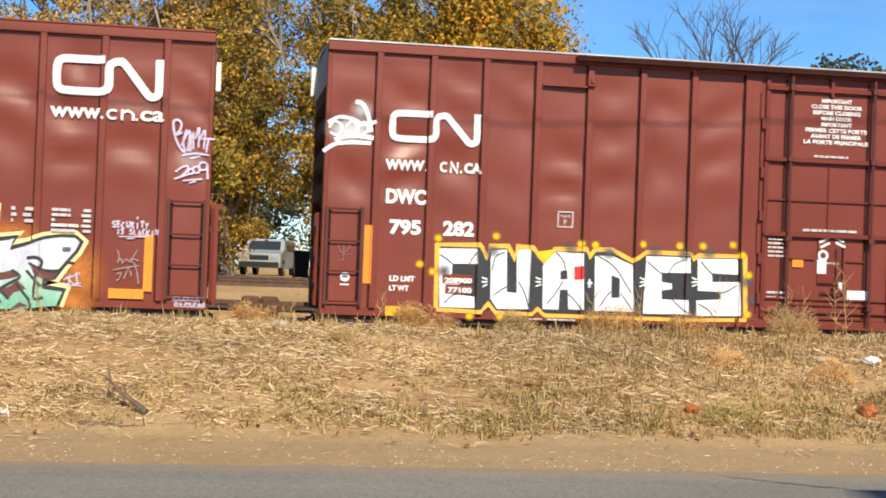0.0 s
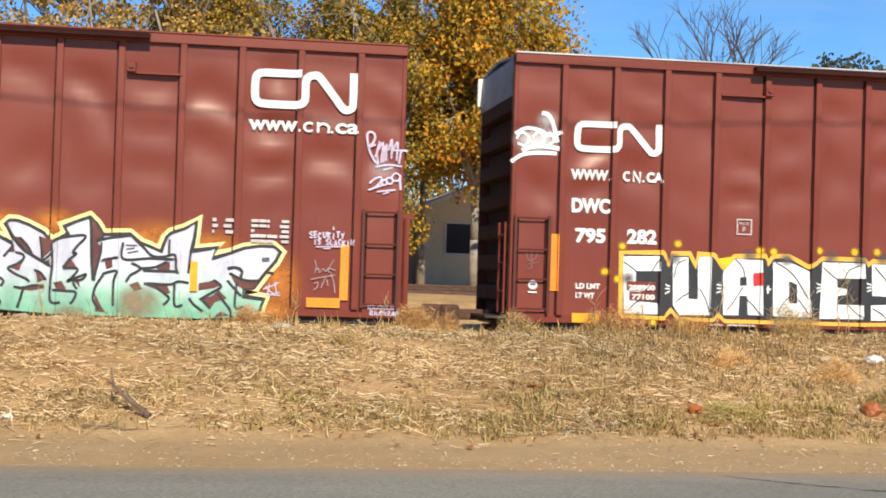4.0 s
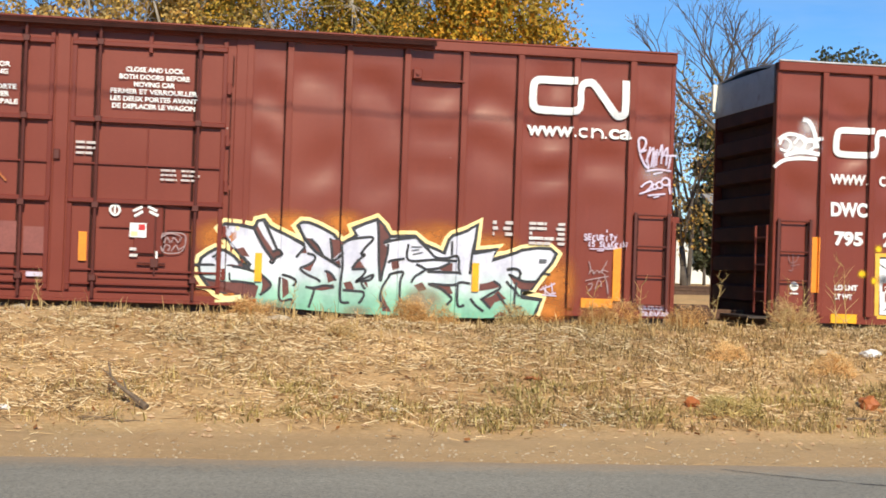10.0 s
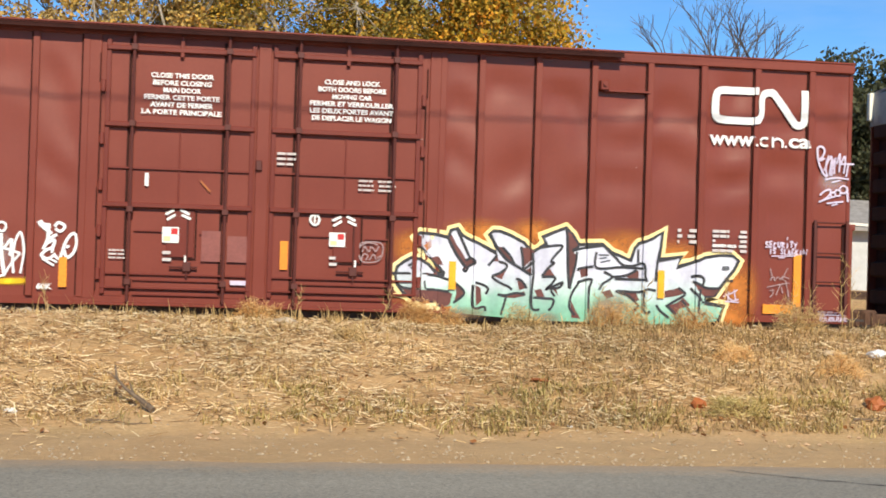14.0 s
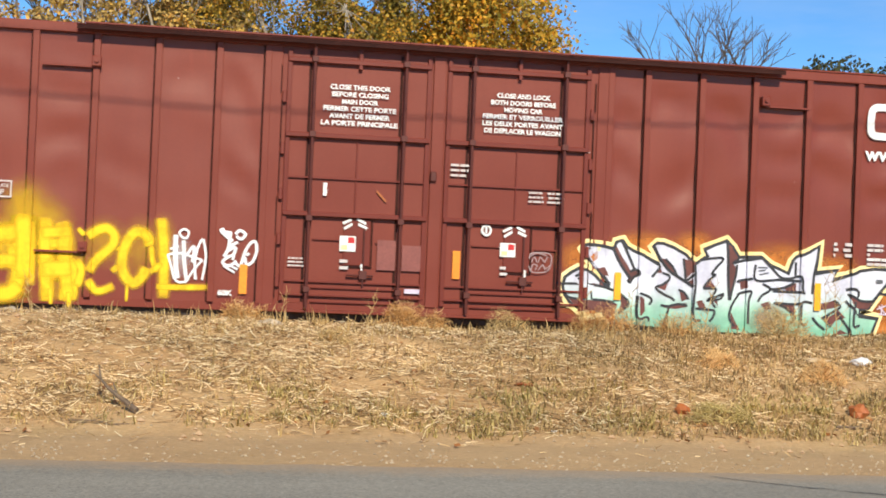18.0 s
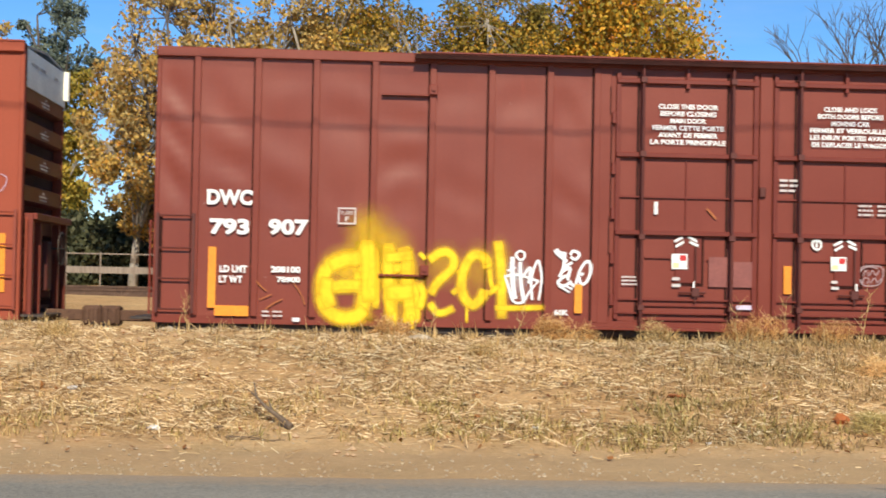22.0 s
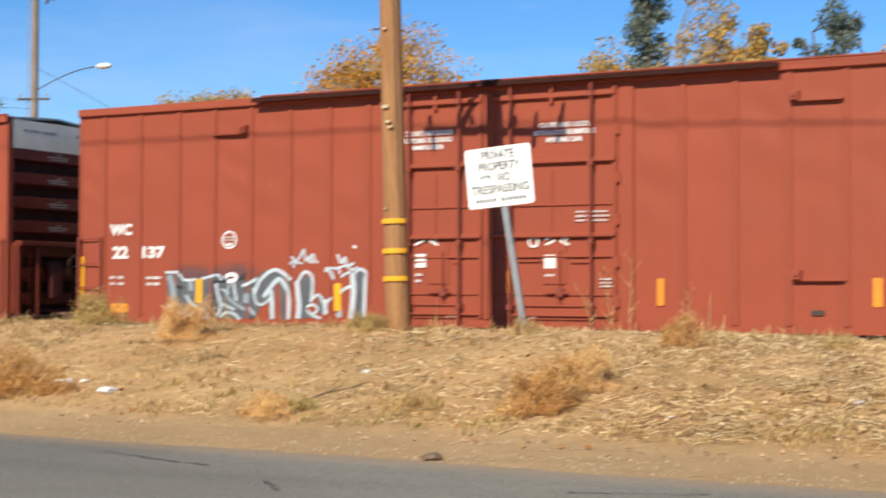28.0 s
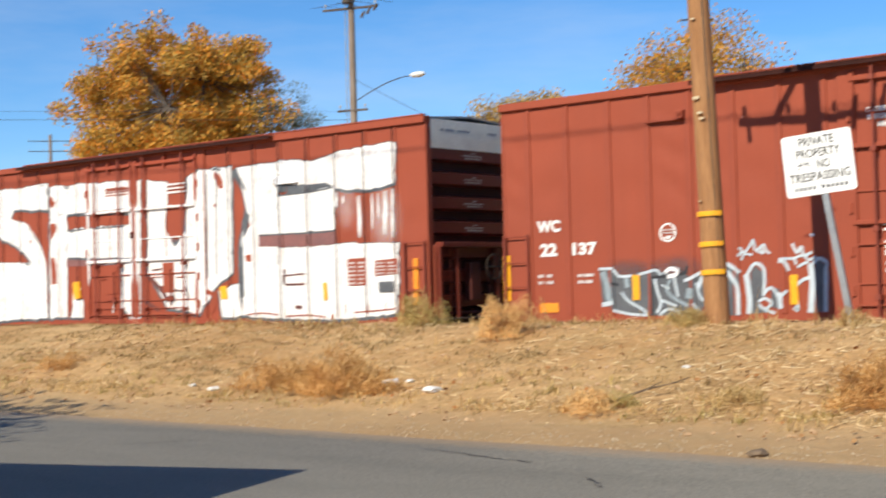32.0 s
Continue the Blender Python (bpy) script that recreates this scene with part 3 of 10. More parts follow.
        rod(bm, c, c - Vector((0.3, 0, 0)), 0.02, seg=6)
        part("brake_wheel", bm, M_STEEL, car)
        bm = bmesh.new()
        box(bm, hl - 0.05, hl + 0.16, -0.35, 0.0, 1.3, 2.1, 0.02)
        rod(bm, (hl + 0.05, -0.9, 1.05), (hl + 0.05, 0.9, 1.05), 0.03, seg=6)
        rod(bm, (hl + 0.1, 0.35, 1.0), (hl + 0.1, 0.35, 1.9), 0.03, seg=6)
        part("brake_gear", bm, M_GEARBROWN, car)
        # brown even on red cars, so this end gear looks shaded
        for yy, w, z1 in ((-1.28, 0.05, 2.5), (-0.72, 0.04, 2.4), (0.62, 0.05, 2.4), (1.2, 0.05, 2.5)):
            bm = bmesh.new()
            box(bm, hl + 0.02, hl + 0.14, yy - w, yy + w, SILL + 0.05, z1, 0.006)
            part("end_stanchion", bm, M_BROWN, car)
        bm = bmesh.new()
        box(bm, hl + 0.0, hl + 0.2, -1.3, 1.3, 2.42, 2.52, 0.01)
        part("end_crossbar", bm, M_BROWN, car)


def roof(car, hl):
    bm = bmesh.new()
    e = EAVE - 0.03
    for y0, y1, z0, z1 in ((-HALF_W, 0, e, e + 0.11), (0, HALF_W, e + 0.11, e)):
        vs = [bm.verts.new(p) for p in ((-hl, y0, z0), (hl, y0, z0), (hl, y1, z1), (-hl, y1, z1))]
        vb = [bm.verts.new((v.co.x, v.co.y, v.co.z - 0.04)) for v in vs]
        bm.faces.new(vs), bm.faces.new(vb[::-1])
        for i in range(4):
            bm.faces.new((vs[i], vs[(i + 1) % 4], vb[(i + 1) % 4], vb[i]))
    rf = part("roof", bm, M_ROOF, car, "galvanised ribbed roof")
    n = int(hl * 2 / 1.15)
    bm = bmesh.new()
    for sy in (-1, 1):
        vs = [(-0.04, sy * HALF_W, e + 0.0), (0.04, sy * HALF_W, e + 0.0), (0.04, 0, e + 0.11), (-0.04, 0, e + 0.11)]
        lo = [bm.verts.new(v) for v in vs]
        hi = [bm.verts.new((v[0], v[1], v[2] + 0.035)) for v in vs]
        bm.faces.new(hi)
        for i in range(4):
            bm.faces.new((lo[i], lo[(i + 1) % 4], hi[(i + 1) % 4], hi[i]))
    rib = part("roof_rib", bm, M_ROOF, rf)
    rib.location = (-hl + 0.3, 0, 0)
    for i in range(1, n):
        again(rib, rf, -hl + 0.3 + (2 * hl - 0.6) * i / (n - 1))


def coupler(car, s, hl, reach):
    bm = bmesh.new()
    z = RAIL + 0.86
    x0, x1 = sorted((s * (hl - 0.1), s * (hl + reach - 0.28)))
    box(bm, x0, x1, -0.09, 0.09, z - 0.09, z + 0.09, 0.02)
    x0, x1 = sorted((s * (hl + reach - 0.3), s * (hl + reach)))
    box(bm, x0, x1, -0.19, 0.17, z - 0.17, z + 0.16, 0.035)
    for k in range(2):
        xa, xb = sorted((s * (hl + reach - 0.25 + 0.13 * k), s * (hl + reach - 0.17 + 0.13 * k)))
        box(bm, xa, xb, -0.23, -0.15, z - 0.13, z + 0.12, 0.015)
    part("coupler", bm, M_COUPLER, car, "rust-brown cast coupler")
    bm = bmesh.new()
    pts = [Vector((s * (hl + 0.0 + 0.95 * t), -0.35, z - 0.10 - 0.25 * math.sin(math.pi * t))) for t in [i / 8 for i in range(9)]]
    for a, b in zip(pts, pts[1:]):
        rod(bm, a, b, 0.022, seg=6)
    part("air_hose", bm, M_BLACK, car)


WHEELSETS = []


def truck(car, x):
    bm = bmesh.new()
    for sy in (-1, 1):
        y0, y1 = sorted((sy * 0.92, sy * 1.06))
        box(bm, -1.15, 1.15, y0, y1, RAIL + 0.32, RAIL + 0.56, 0.03)
        box(bm, -0.35, 0.35, y0, y1, RAIL + 0.2, RAIL + 0.7, 0.03)
        for sx in (-1, 1):
            box(bm, sx * 0.885 - 0.14, sx * 0.885 + 0.14, y0 - 0.02, y1 + 0.02, RAIL + 0.28, RAIL + 0.6, 0.02)
    box(bm, -0.22, 0.22, -0.95, 0.95, RAIL + 0.4, RAIL + 0.68, 0.03)
    tr = part("truck", bm, M_STEEL, car, "cast steel truck frame")
    tr.location = (x, 0, 0)
    for sx in (-1, 1):
        bm = bmesh.new()
        rod(bm, (0, -1.1, 0), (0, 1.1, 0), 0.08, seg=10)
        for sy in (-1, 1):
            rod(bm, (0, sy * 0.70, 0), (0, sy * 0.83, 0), 0.42, seg=28)
            rod(bm, (0, sy * 0.665, 0), (0, sy * 0.70, 0), 0.448, seg=28)
        ws = part("wheelset", bm, M_RAIL, tr)
        ws.location = (sx * 0.885, 0, RAIL + 0.42)
        WHEELSETS.append(ws)


def ladder(car, side, x_end, f, mat):
    """Four-rung side ladder at a car's corner; side +1 when the car end lies to its left."""
    bm = bmesh.new()
    a, b = (0.07, 0.62) if side > 0 else (-0.62, -0.07)
    for x in (a, b):
        box(bm, x - 0.025, x + 0.025, -0.10, -0.06, 1.02, 2.56, 0.005)
        for z in (1.06, 2.5):
            box(bm, x - 0.02, x + 0.02, -0.07, 0.0, z - 0.02, z + 0.02)
    # darker than the car: the ladder's shadowed rails are in the colour
    mat = M_GEARBROWN if mat == M_BROWN else M_GEARRED
    st = part("ladder", bm, mat, car, "four-rung steel ladder")
    st.location = (x_end, f, 0)
    if mat == M_GEARBROWN:
        # shade beside the rails, laid on as dark strips
        for x in (a + 0.045, b - 0.045):
            bm = bmesh.new()
            box(bm, x - 0.02, x + 0.02, -0.022, 0.0, 1.08, 2.5)
            part("rail_shade", bm, M_NEARBLACK, st, "dark strip painted as shade beside the ladder rail")
    bm = bmesh.new()
    rod(bm, (a, -0.085, 0), (b, -0.085, 0), 0.014, seg=6)
    rg = part("rung", bm, mat, st)
    rg.location = (0, 0, 1.08)
    for z in (1.55, 2.02, 2.52):
        again(rg, st, 0, 0, z)


BARS_B = [(4.80, 0.05, 0.05), (3.64, 0.05, 0.055), (2.97, 0.03, 0.025), (2.42, 0.05, 0.055), (1.36, 0.035, 0.03), (1.14, 0.05, 0.04)]
BARS_C = [(4.82, 0.05, 0.05), (3.72, 0.05, 0.055), (2.97, 0.03, 0.02), (2.47, 0.05, 0.055), (2.10, 0.03, 0.03), (1.46, 0.03, 0.02), (1.10, 0.05, 0.04)]
POSTS_A = [2.364, 3.218, 4.063, 4.909, 5.759, 6.631, 7.49, 8.40, 13.85, 14.75, 15.65, 16.55, 17.45, 18.35, 19.25]
POSTS_B = [-18.70, -17.77, -16.87, -15.96, -15.06, -14.14, -13.22, -12.48, -7.0, -6.386, -5.47, -4.56, -3.636, -2.743, -1.833, -0.904]
POSTS_C = [-39.37, -38.47, -37.52, -36.67, -35.82, -34.95, -34.08, -33.25, -28.25, -27.38, -26.52, -25.67, -24.79, -23.91, -23.05, -22.2]
POSTS_D = [p - 20.63 for p in POSTS_C]
DARK = "weathered brown-red double-door freight boxcar covered in graffiti"
BRIGHT = "faded orange-red double-door freight boxcar with ribbed white-topped ends"
A_OFF = 20.875
car_a, XA = boxcar(DARK, 1.545, 20.695, POSTS_A, [-12.475 + A_OFF, -12.195 + A_OFF, -9.908 + A_OFF, -9.683 + A_OFF, -7.332 + A_OFF, -7.0 + A_OFF], M_BROWN, 0.10, 0.065, 0.007,
                   {"reach": {-1: 0.858}, "rail": (5.48, 16.7), "edge": M_EDGE, "door_bars": BARS_B, "ladders": ((-1, 1), (1, -1))})
car_b, XB = boxcar(DARK, -19.33, -0.18, POSTS_B, [-12.475, -12.195, -9.908, -9.683, -7.332, -7.0], M_BROWN, 0.10, 0.065, 0.007,
                   {"reach": {1: 0.858, -1: 1.003}, "rail": (-15.36, -4.14), "door_bars": BARS_B, "flat": 0.48, "ladders": ((-1, 1), (1, -1))})
car_c, XC = boxcar(BRIGHT, -40.035, -21.345, POSTS_C, [-33.0, -32.8, -30.95, -30.83, -28.5, -28.25], M_RED, 0.07, 0.03, 0.004,
                   {"reach": {1: 1.003}, "rail": (-35.68, -25.8), "door_bars": BARS_C, "ladders": ((-1, 1), (1, -1))})
car_d, XD = boxcar(BRIGHT, -60.665, -41.975, POSTS_D, [p - 20.63 for p in (-33.0, -32.8, -30.95, -30.83, -28.5, -28.25)], M_RED, 0.07, 0.03, 0.004,
                   {"rail": (-35.68 - 20.63, -25.8 - 20.63), "bar_paint": M_OVER, "seam": M_NEARBLACK, "door_bars": BARS_C, "ladders": ((-1, 1), (1, -1))})

# ---- paint on the cars ----
def graffiti(name, a, b=None, scale=2.0, rough=0.55):
    return mottled(name, a, b or tuple(c * 0.86 for c in a), scale, rough, grain=30)


M_STENCIL = graffiti("faded_white_stencil", (0.58, 0.54, 0.52), (0.46, 0.38, 0.36))
G_DUSK = graffiti("thin_grey_over_red", (0.24, 0.10, 0.09), (0.19, 0.09, 0.085))
G_WHITE = graffiti("white_spray_paint", (0.82, 0.82, 0.82), (0.72, 0.72, 0.73))
G_ROLLED = mottled("chipped_white_roller_paint", (0.80, 0.79, 0.78), (0.70, 0.68, 0.66), 1.3, 0.6, grain=14, c=(0.60, 0.50, 0.46))
G_BLACK = graffiti("black_spray_paint", (0.022, 0.022, 0.026), (0.035, 0.035, 0.04))
G_GREY = graffiti("grey_spray_paint", (0.075, 0.08, 0.09), (0.115, 0.12, 0.13))
G_PALE = graffiti("pale_grey_spray_paint", (0.55, 0.60, 0.64), (0.42, 0.50, 0.55))
G_SLATE = graffiti("slate_blue_spray_paint", (0.30, 0.36, 0.39), (0.22, 0.27, 0.30))
G_YELLOW = graffiti("yellow_spray_paint", (0.82, 0.56, 0.02), (0.76, 0.48, 0.015))
G_CREAM = graffiti("pale_yellow_spray_paint", (0.89, 0.74, 0.39), (0.87, 0.67, 0.27))
G_GOLD = graffiti("golden_spray_paint", (0.80, 0.46, 0.07), (0.74, 0.40, 0.05))
G_ORANGE = graffiti("orange_brown_spray_paint", (0.42, 0.13, 0.03), (0.34, 0.10, 0.03))
G_BROWN = graffiti("dark_brown_spray_paint", (0.10, 0.035, 0.03), (0.16, 0.05, 0.04))
G_RED = graffiti("red_spray_paint", (0.55, 0.03, 0.03))
G_VIOLET = graffiti("pale_violet_marker", (0.62, 0.55, 0.66), (0.5, 0.42, 0.55))
G_FAINT = graffiti("faded_grey_marker", (0.36, 0.27, 0.27), (0.30, 0.20, 0.20))
G_LAMP = graffiti("orange_reflector", (0.80, 0.28, 0.02), (0.76, 0.24, 0.02))


def fade_material():
    """Lavender-white letters that run to mint green at the foot."""
    m, nt, bs = material("lavender_to_mint_spray_paint", 0.55, 0, 0.4)
    geo = nt.nodes.new("ShaderNodeNewGeometry")
    sep = nt.nodes.new("ShaderNodeSeparateXYZ")
    nt.links.new(geo.outputs["Position"], sep.inputs[0])
    n = noise_node(nt, 2.2, 5, 0.6)
    add = nt.nodes.new("ShaderNodeMath")
    add.operation = "MULTIPLY_ADD"
    nt.links.new(n, add.inputs[0])
    add.inputs[1].default_value = 0.5
    nt.links.new(sep.outputs[2], add.inputs[2])
    rng = nt.nodes.new("ShaderNodeMapRange")
    rng.inputs[1].default_value, rng.inputs[2].default_value = 1.10, 2.10
    nt.links.new(add.outputs[0], rng.inputs[0])
    col = ramp(nt, rng.outputs[0], [(0.0, (0.19, 0.45, 0.30)), (0.28, (0.31, 0.55, 0.42)), (0.46, (0.52, 0.63, 0.61)), (0.7, (0.60, 0.605, 0.685))])
    cloud = noise_node(nt, 1.7, 4, 0.6, stretch=(1.4, 1.0, 0.7))     # thin coats let the grey below through
    col = mix(nt, 0.7, col, ramp(nt, cloud, [(0.36, (0.72, 0.71, 0.76)), (0.52, (1.0,) * 3), (0.66, (1.2, 1.2, 1.18))]), "MULTIPLY")
    speck = noise_node(nt, 16.0, 5, 0.7)
    col = mix(nt, 0.4, col, ramp(nt, speck, [(0.3, (0.75,) * 3), (0.6, (1.1,) * 3)]), "MULTIPLY")
    nt.links.new(col, bs.inputs["Base Color"])
    return m


G_FADE = fade_material()


def haze_material(name, color):
    """Overspray: thins out towards its rim."""
    m, nt, bs = material(name, 0.7, 0, 0.3)
    bs.inputs["Base Color"].default_value = (*color, 1)
    at = nt.nodes.new("ShaderNodeAttribute")
    at.attribute_name = "thick"
    n = noise_node(nt, 5.0, 5, 0.65)
    mul = nt.nodes.new("ShaderNodeMath")
    mul.operation = "MULTIPLY"
    nt.links.new(at.outputs["Fac"], mul.inputs[0])
    nt.links.new(ramp(nt, n, [(0.25, (0.5,) * 3), (0.7, (1.2,) * 3)]), mul.inputs[1])
    nt.links.new(mul.outputs[0], bs.inputs["Alpha"])
    return m


H_ORANGE = haze_material("orange_overspray", (0.57, 0.195, 0.035))
H_YELLOW = haze_material("yellow_overspray", (0.86, 0.545, 0.016))
H_WHITE = haze_material("white_overspray", (0.8, 0.8, 0.8))
H_TAN = haze_material("mud_splash", (0.30, 0.21, 0.13))
H_DUST = haze_material("grey_overspray", (0.10, 0.10, 0.11))
COATS = {}


def drape(bm, car, layer):
    """Cuts a flat patch at the posts' edges and lays it over them."""
    c = CARS[car.name]
    w, dep = c["post_w"] / 2, c["post_d"]
    if not bm.verts:
        return
    lo = min(v.co.x for v in bm.verts)
    hi = max(v.co.x for v in bm.verts)
    cuts = []
    for p in c["posts"]:
        if lo - 0.1 < p < hi + 0.1 and not c["door"][0] < p < c["door"][1]:
            cuts += [p - w - 0.004, p - w, p + w, p + w + 0.004]
    for p in c["door"]:
        cuts += [p - 0.004, p + 0.004]
    for x in cuts:
        if lo < x < hi:
            bmesh.ops.bisect_plane(bm, geom=bm.verts[:] + bm.edges[:] + bm.faces[:], plane_co=(x, 0, 0), plane_no=(1, 0, 0), dist=1e-5)
    k = COATS.get(car.name, 0) + 1
    COATS[car.name] = k
    off = 0.002 * layer + 0.00012 * k
    for v in bm.verts:
        x = v.co.x
        if c["door"][0] < x < c["door"][1]:
            y = -0.041 if c["door"][0] + 0.2 < x < c["door"][1] - 0.2 else -0.060
        elif any(abs(x - p) <= w + 0.001 for p in c["posts"]):
            y = -dep - 0.003
        else:
            y = -c["skin"]
            for k2, (a, b) in enumerate(zip(c["edges"], c["edges"][1:])):
                if a < x < b:
                    y += 0.75 * dish((x - a) / (b - a), (v.co.z - SILL - 0.05) / (EAVE - SILL - 0.17), k2 + c["xc"], c["bulge"] * (c["flat"] if b <= c["door"][0] + 0.05 else 1.0))
        v.co.y = -HALF_W + y - off


def lay(name, bm, mat, car, layer, label=""):
    bmesh.ops.triangulate(bm, faces=bm.faces[:])
    for v in bm.verts:
        v.co.x -= CARS[car.name]["xc"]
    drape(bm, car, layer)
    me = bpy.data.meshes.new(name)
    bm.normal_update()
    bm.to_mesh(me)
    bm.free()
    me.materials.append(mat)
    ob = new(name, me)
    ob.parent = car
    if label:
        tagged(ob, label)
    return ob


def ears(pts):
    """Triangles that fill an outline with hollows."""
    n = len(pts)
    idx = list(range(n))
    area = sum(pts[i][0] * pts[(i + 1) % n][1] - pts[(i + 1) % n][0] * pts[i][1] for i in range(n))
    if area < 0:
        idx.reverse()

    def side(a, b, c):
        return (b[0] - a[0]) * (c[1] - a[1]) - (b[1] - a[1]) * (c[0] - a[0])

    out = []
    while len(idx) > 3:
        for k in range(len(idx)):
            i, j, l = idx[k - 1], idx[k], idx[(k + 1) % len(idx)]
            a, b, c = pts[i], pts[j], pts[l]
            if side(a, b, c) <= 1e-9:
                continue
            if any(side(a, b, pts[m]) >= 0 and side(b, c, pts[m]) >= 0 and side(c, a, pts[m]) >= 0 for m in idx if m not in (i, j, l)):
                continue
            out.append((i, j, l))
            idx.pop(k)
            break
        else:
            idx.pop(0)
    return out + [tuple(idx)]


def fill(car, name, mat, pts, layer=1, label=""):
    bm = bmesh.new()
    vs = [bm.verts.new((x, 0, z)) for x, z in pts]
    for q in ears(pts):
        bm.faces.new([vs[i] for i in q])
    return lay(name, bm, mat, car, layer, label)


def ragged_fill(car, name, mat, pts, layer=1, label="", fringe=None):
    """Roller paint with a torn edge and a dark fringe of an older outline under it."""
    out = []
    m = len(pts)
    for i in range(m):
        a, b = Vector(pts[i]), Vector(pts[(i + 1) % m])
        d = b - a
        k = max(1, int(d.length / 0.11))
        nr = Vector((-d.y, d.x)).normalized() if d.length > 1e-6 else Vector((0, 0))
        for j in range(k):
            p = a.lerp(b, j / k)
            w = 0.035 * noise.noise((p.x * 2.3, p.y * 2.3, 1.0)) + 0.045 * noise.noise((p.x * 9.0, p.y * 9.0, 5.0)) if j else 0.0
            out.append((p.x + nr.x * w, p.y + nr.y * w))
    if fringe:
        stroke(car, "dark_fringe", fringe, [(x - 0.02, z - 0.025) for x, z in out], 0.085, 1, True, False)
    return fill(car, name, mat, out, layer, label)


def curve_points(pts, closed=False, n=5):
    p = [Vector(q) for q in pts]
    out = []
    m = len(p)
    for i in range(m if closed else m - 1):
        a = p[(i - 1) % m] if closed or i else p[0]
        b, c = p[i], p[(i + 1) % m]
        d = p[(i + 2) % m] if closed or i + 2 < m else p[-1]
        for k in range(n):
            t = k / n
            out.append(0.5 * ((2 * b) + (c - a) * t + (2 * a - 5 * b + 4 * c - d) * t * t + (3 * b - a - 3 * c + d) * t ** 3))
    if not closed:
        out.append(p[-1])
    return out


def stroke(car, name, mat, pts, width, layer=2, closed=False, soft=True, label=""):
    """A painted line of even width along the points."""
    p = curve_points(pts, closed) if soft else [Vector(q) for q in pts]
    bm = bmesh.new()
    n = len(p)
    left, right = [], []
    for i in range(n):
        a = p[(i - 1) % n] if closed or i else p[i]
        b = p[(i + 1) % n] if closed or i + 1 < n else p[i]
        d = b - a
        if d.length < 1e-6:
            d = Vector((1, 0))
        nr = Vector((-d.y, d.x)).normalized() * width / 2
        if not soft and 0 < i < n - 1:
            d1, d2 = (p[i] - p[i - 1]).normalized(), (p[i + 1] - p[i]).normalized()
            nr *= min(1.8, 1 / max(0.4, math.sqrt(max(0.0, 1 + d1.dot(d2)) / 2)))
        left.append(bm.verts.new((p[i].x + nr.x, 0, p[i].y + nr.y)))
        right.append(bm.verts.new((p[i].x - nr.x, 0, p[i].y - nr.y)))
    for i in range(n if closed else n - 1):
        j = (i + 1) % n
        bm.faces.new((left[i], left[j], right[j], right[i]))
    return lay(name, bm, mat, car, layer, label)


def soft_stroke(car, name, mat, pts, width, layer=2, label=""):
    """A fat-cap line whose edges thin out into overspray."""
    p = curve_points(pts)
    bm = bmesh.new()
    lay_a = bm.verts.layers.float.new("thick")
    rows = []
    n = len(p)
    for i in range(n):
        d = p[min(i + 1, n - 1)] - p[max(i - 1, 0)]
        d = d if d.length > 1e-6 else Vector((1, 0))
        nr = Vector((-d.y, d.x)).normalized() * width / 2
        end = min(1.0, 0.35 + 0.4 * min(i, n - 1 - i))
        row = []
        for q, k in ((-1.35, 0.0), (-0.88, 0.4), (-0.5, 1.05), (0.5, 1.05), (0.88, 0.4), (1.35, 0.0)):
            v = bm.verts.new((p[i].x + nr.x * q, 0, p[i].y + nr.y * q))
            v[lay_a] = k * end
            row.append(v)
        rows.append(row)
    for a, b in zip(rows, rows[1:]):
        for i in range(5):
            bm.faces.new((a[i], a[i + 1], b[i + 1], b[i]))
    return lay(name, bm, mat, car, layer, label)


def dot(car, name, mat, x, z, r, layer=2, label="", rz=None):
    return fill(car, name, mat, [(x + r * math.cos(i * math.pi / 7), z + (rz or r) * math.sin(i * math.pi / 7)) for i in range(14)], layer, label)


def haze(car, mat, x, z, rx, rz, layer=0, strength=0.8):
    bm = bmesh.new()
    lay_a = bm.verts.layers.float.new("thick")
    rings = []
    for k in range(6):
        q = k / 5
        ring = []
        for i in range(20):
            v = bm.verts.new((x + rx * q * math.cos(i * math.pi / 10) + 1e-5 * i, 0, z + rz * q * math.sin(i * math.pi / 10)))
            v[lay_a] = strength * (1 - q * q) ** 1.8
            ring.append(v)
        rings.append(ring)
    for a, b in zip(rings, rings[1:]):
        for i in range(20):
            j = (i + 1) % 20
            bm.faces.new((a[i], a[j], b[j], b[i]))
    return lay("overspray", bm, mat, car, layer)


def bars(car, x0, x1, z0, z1, rows, mat=None, split=0.5, layer=2, name="stencil", label=""):
    """Rows of small stencil writing, as plain bars."""
    rnd = random.Random(int(abs(x0) * 1000 + rows))
    h = (z1 - z0) / rows
    for r in range(rows):
        z = z1 - (r + 0.5) * h
        a, b = x0, x1 - rnd.random() * 0.12 * (x1 - x0)
        gap = a + (b - a) * split if split else None
        u = a
        while u < b - 0.015:
            v = min(b, u + rnd.uniform(0.6, 2.2) * h)
            if gap and u < gap < v + 0.02:
                rect(car, name, mat or M_STENCIL, u, max(u + 0.02, gap - 0.03), z - 0.23 * h, z + 0.23 * h, layer, label)
                u = max(gap, u) + 0.1 * (b - a)
                gap = None
                continue
            rect(car, name, mat or M_STENCIL, u, v, z - 0.23 * h, z + 0.23 * h, layer, label)
            u = v + 0.22 * h


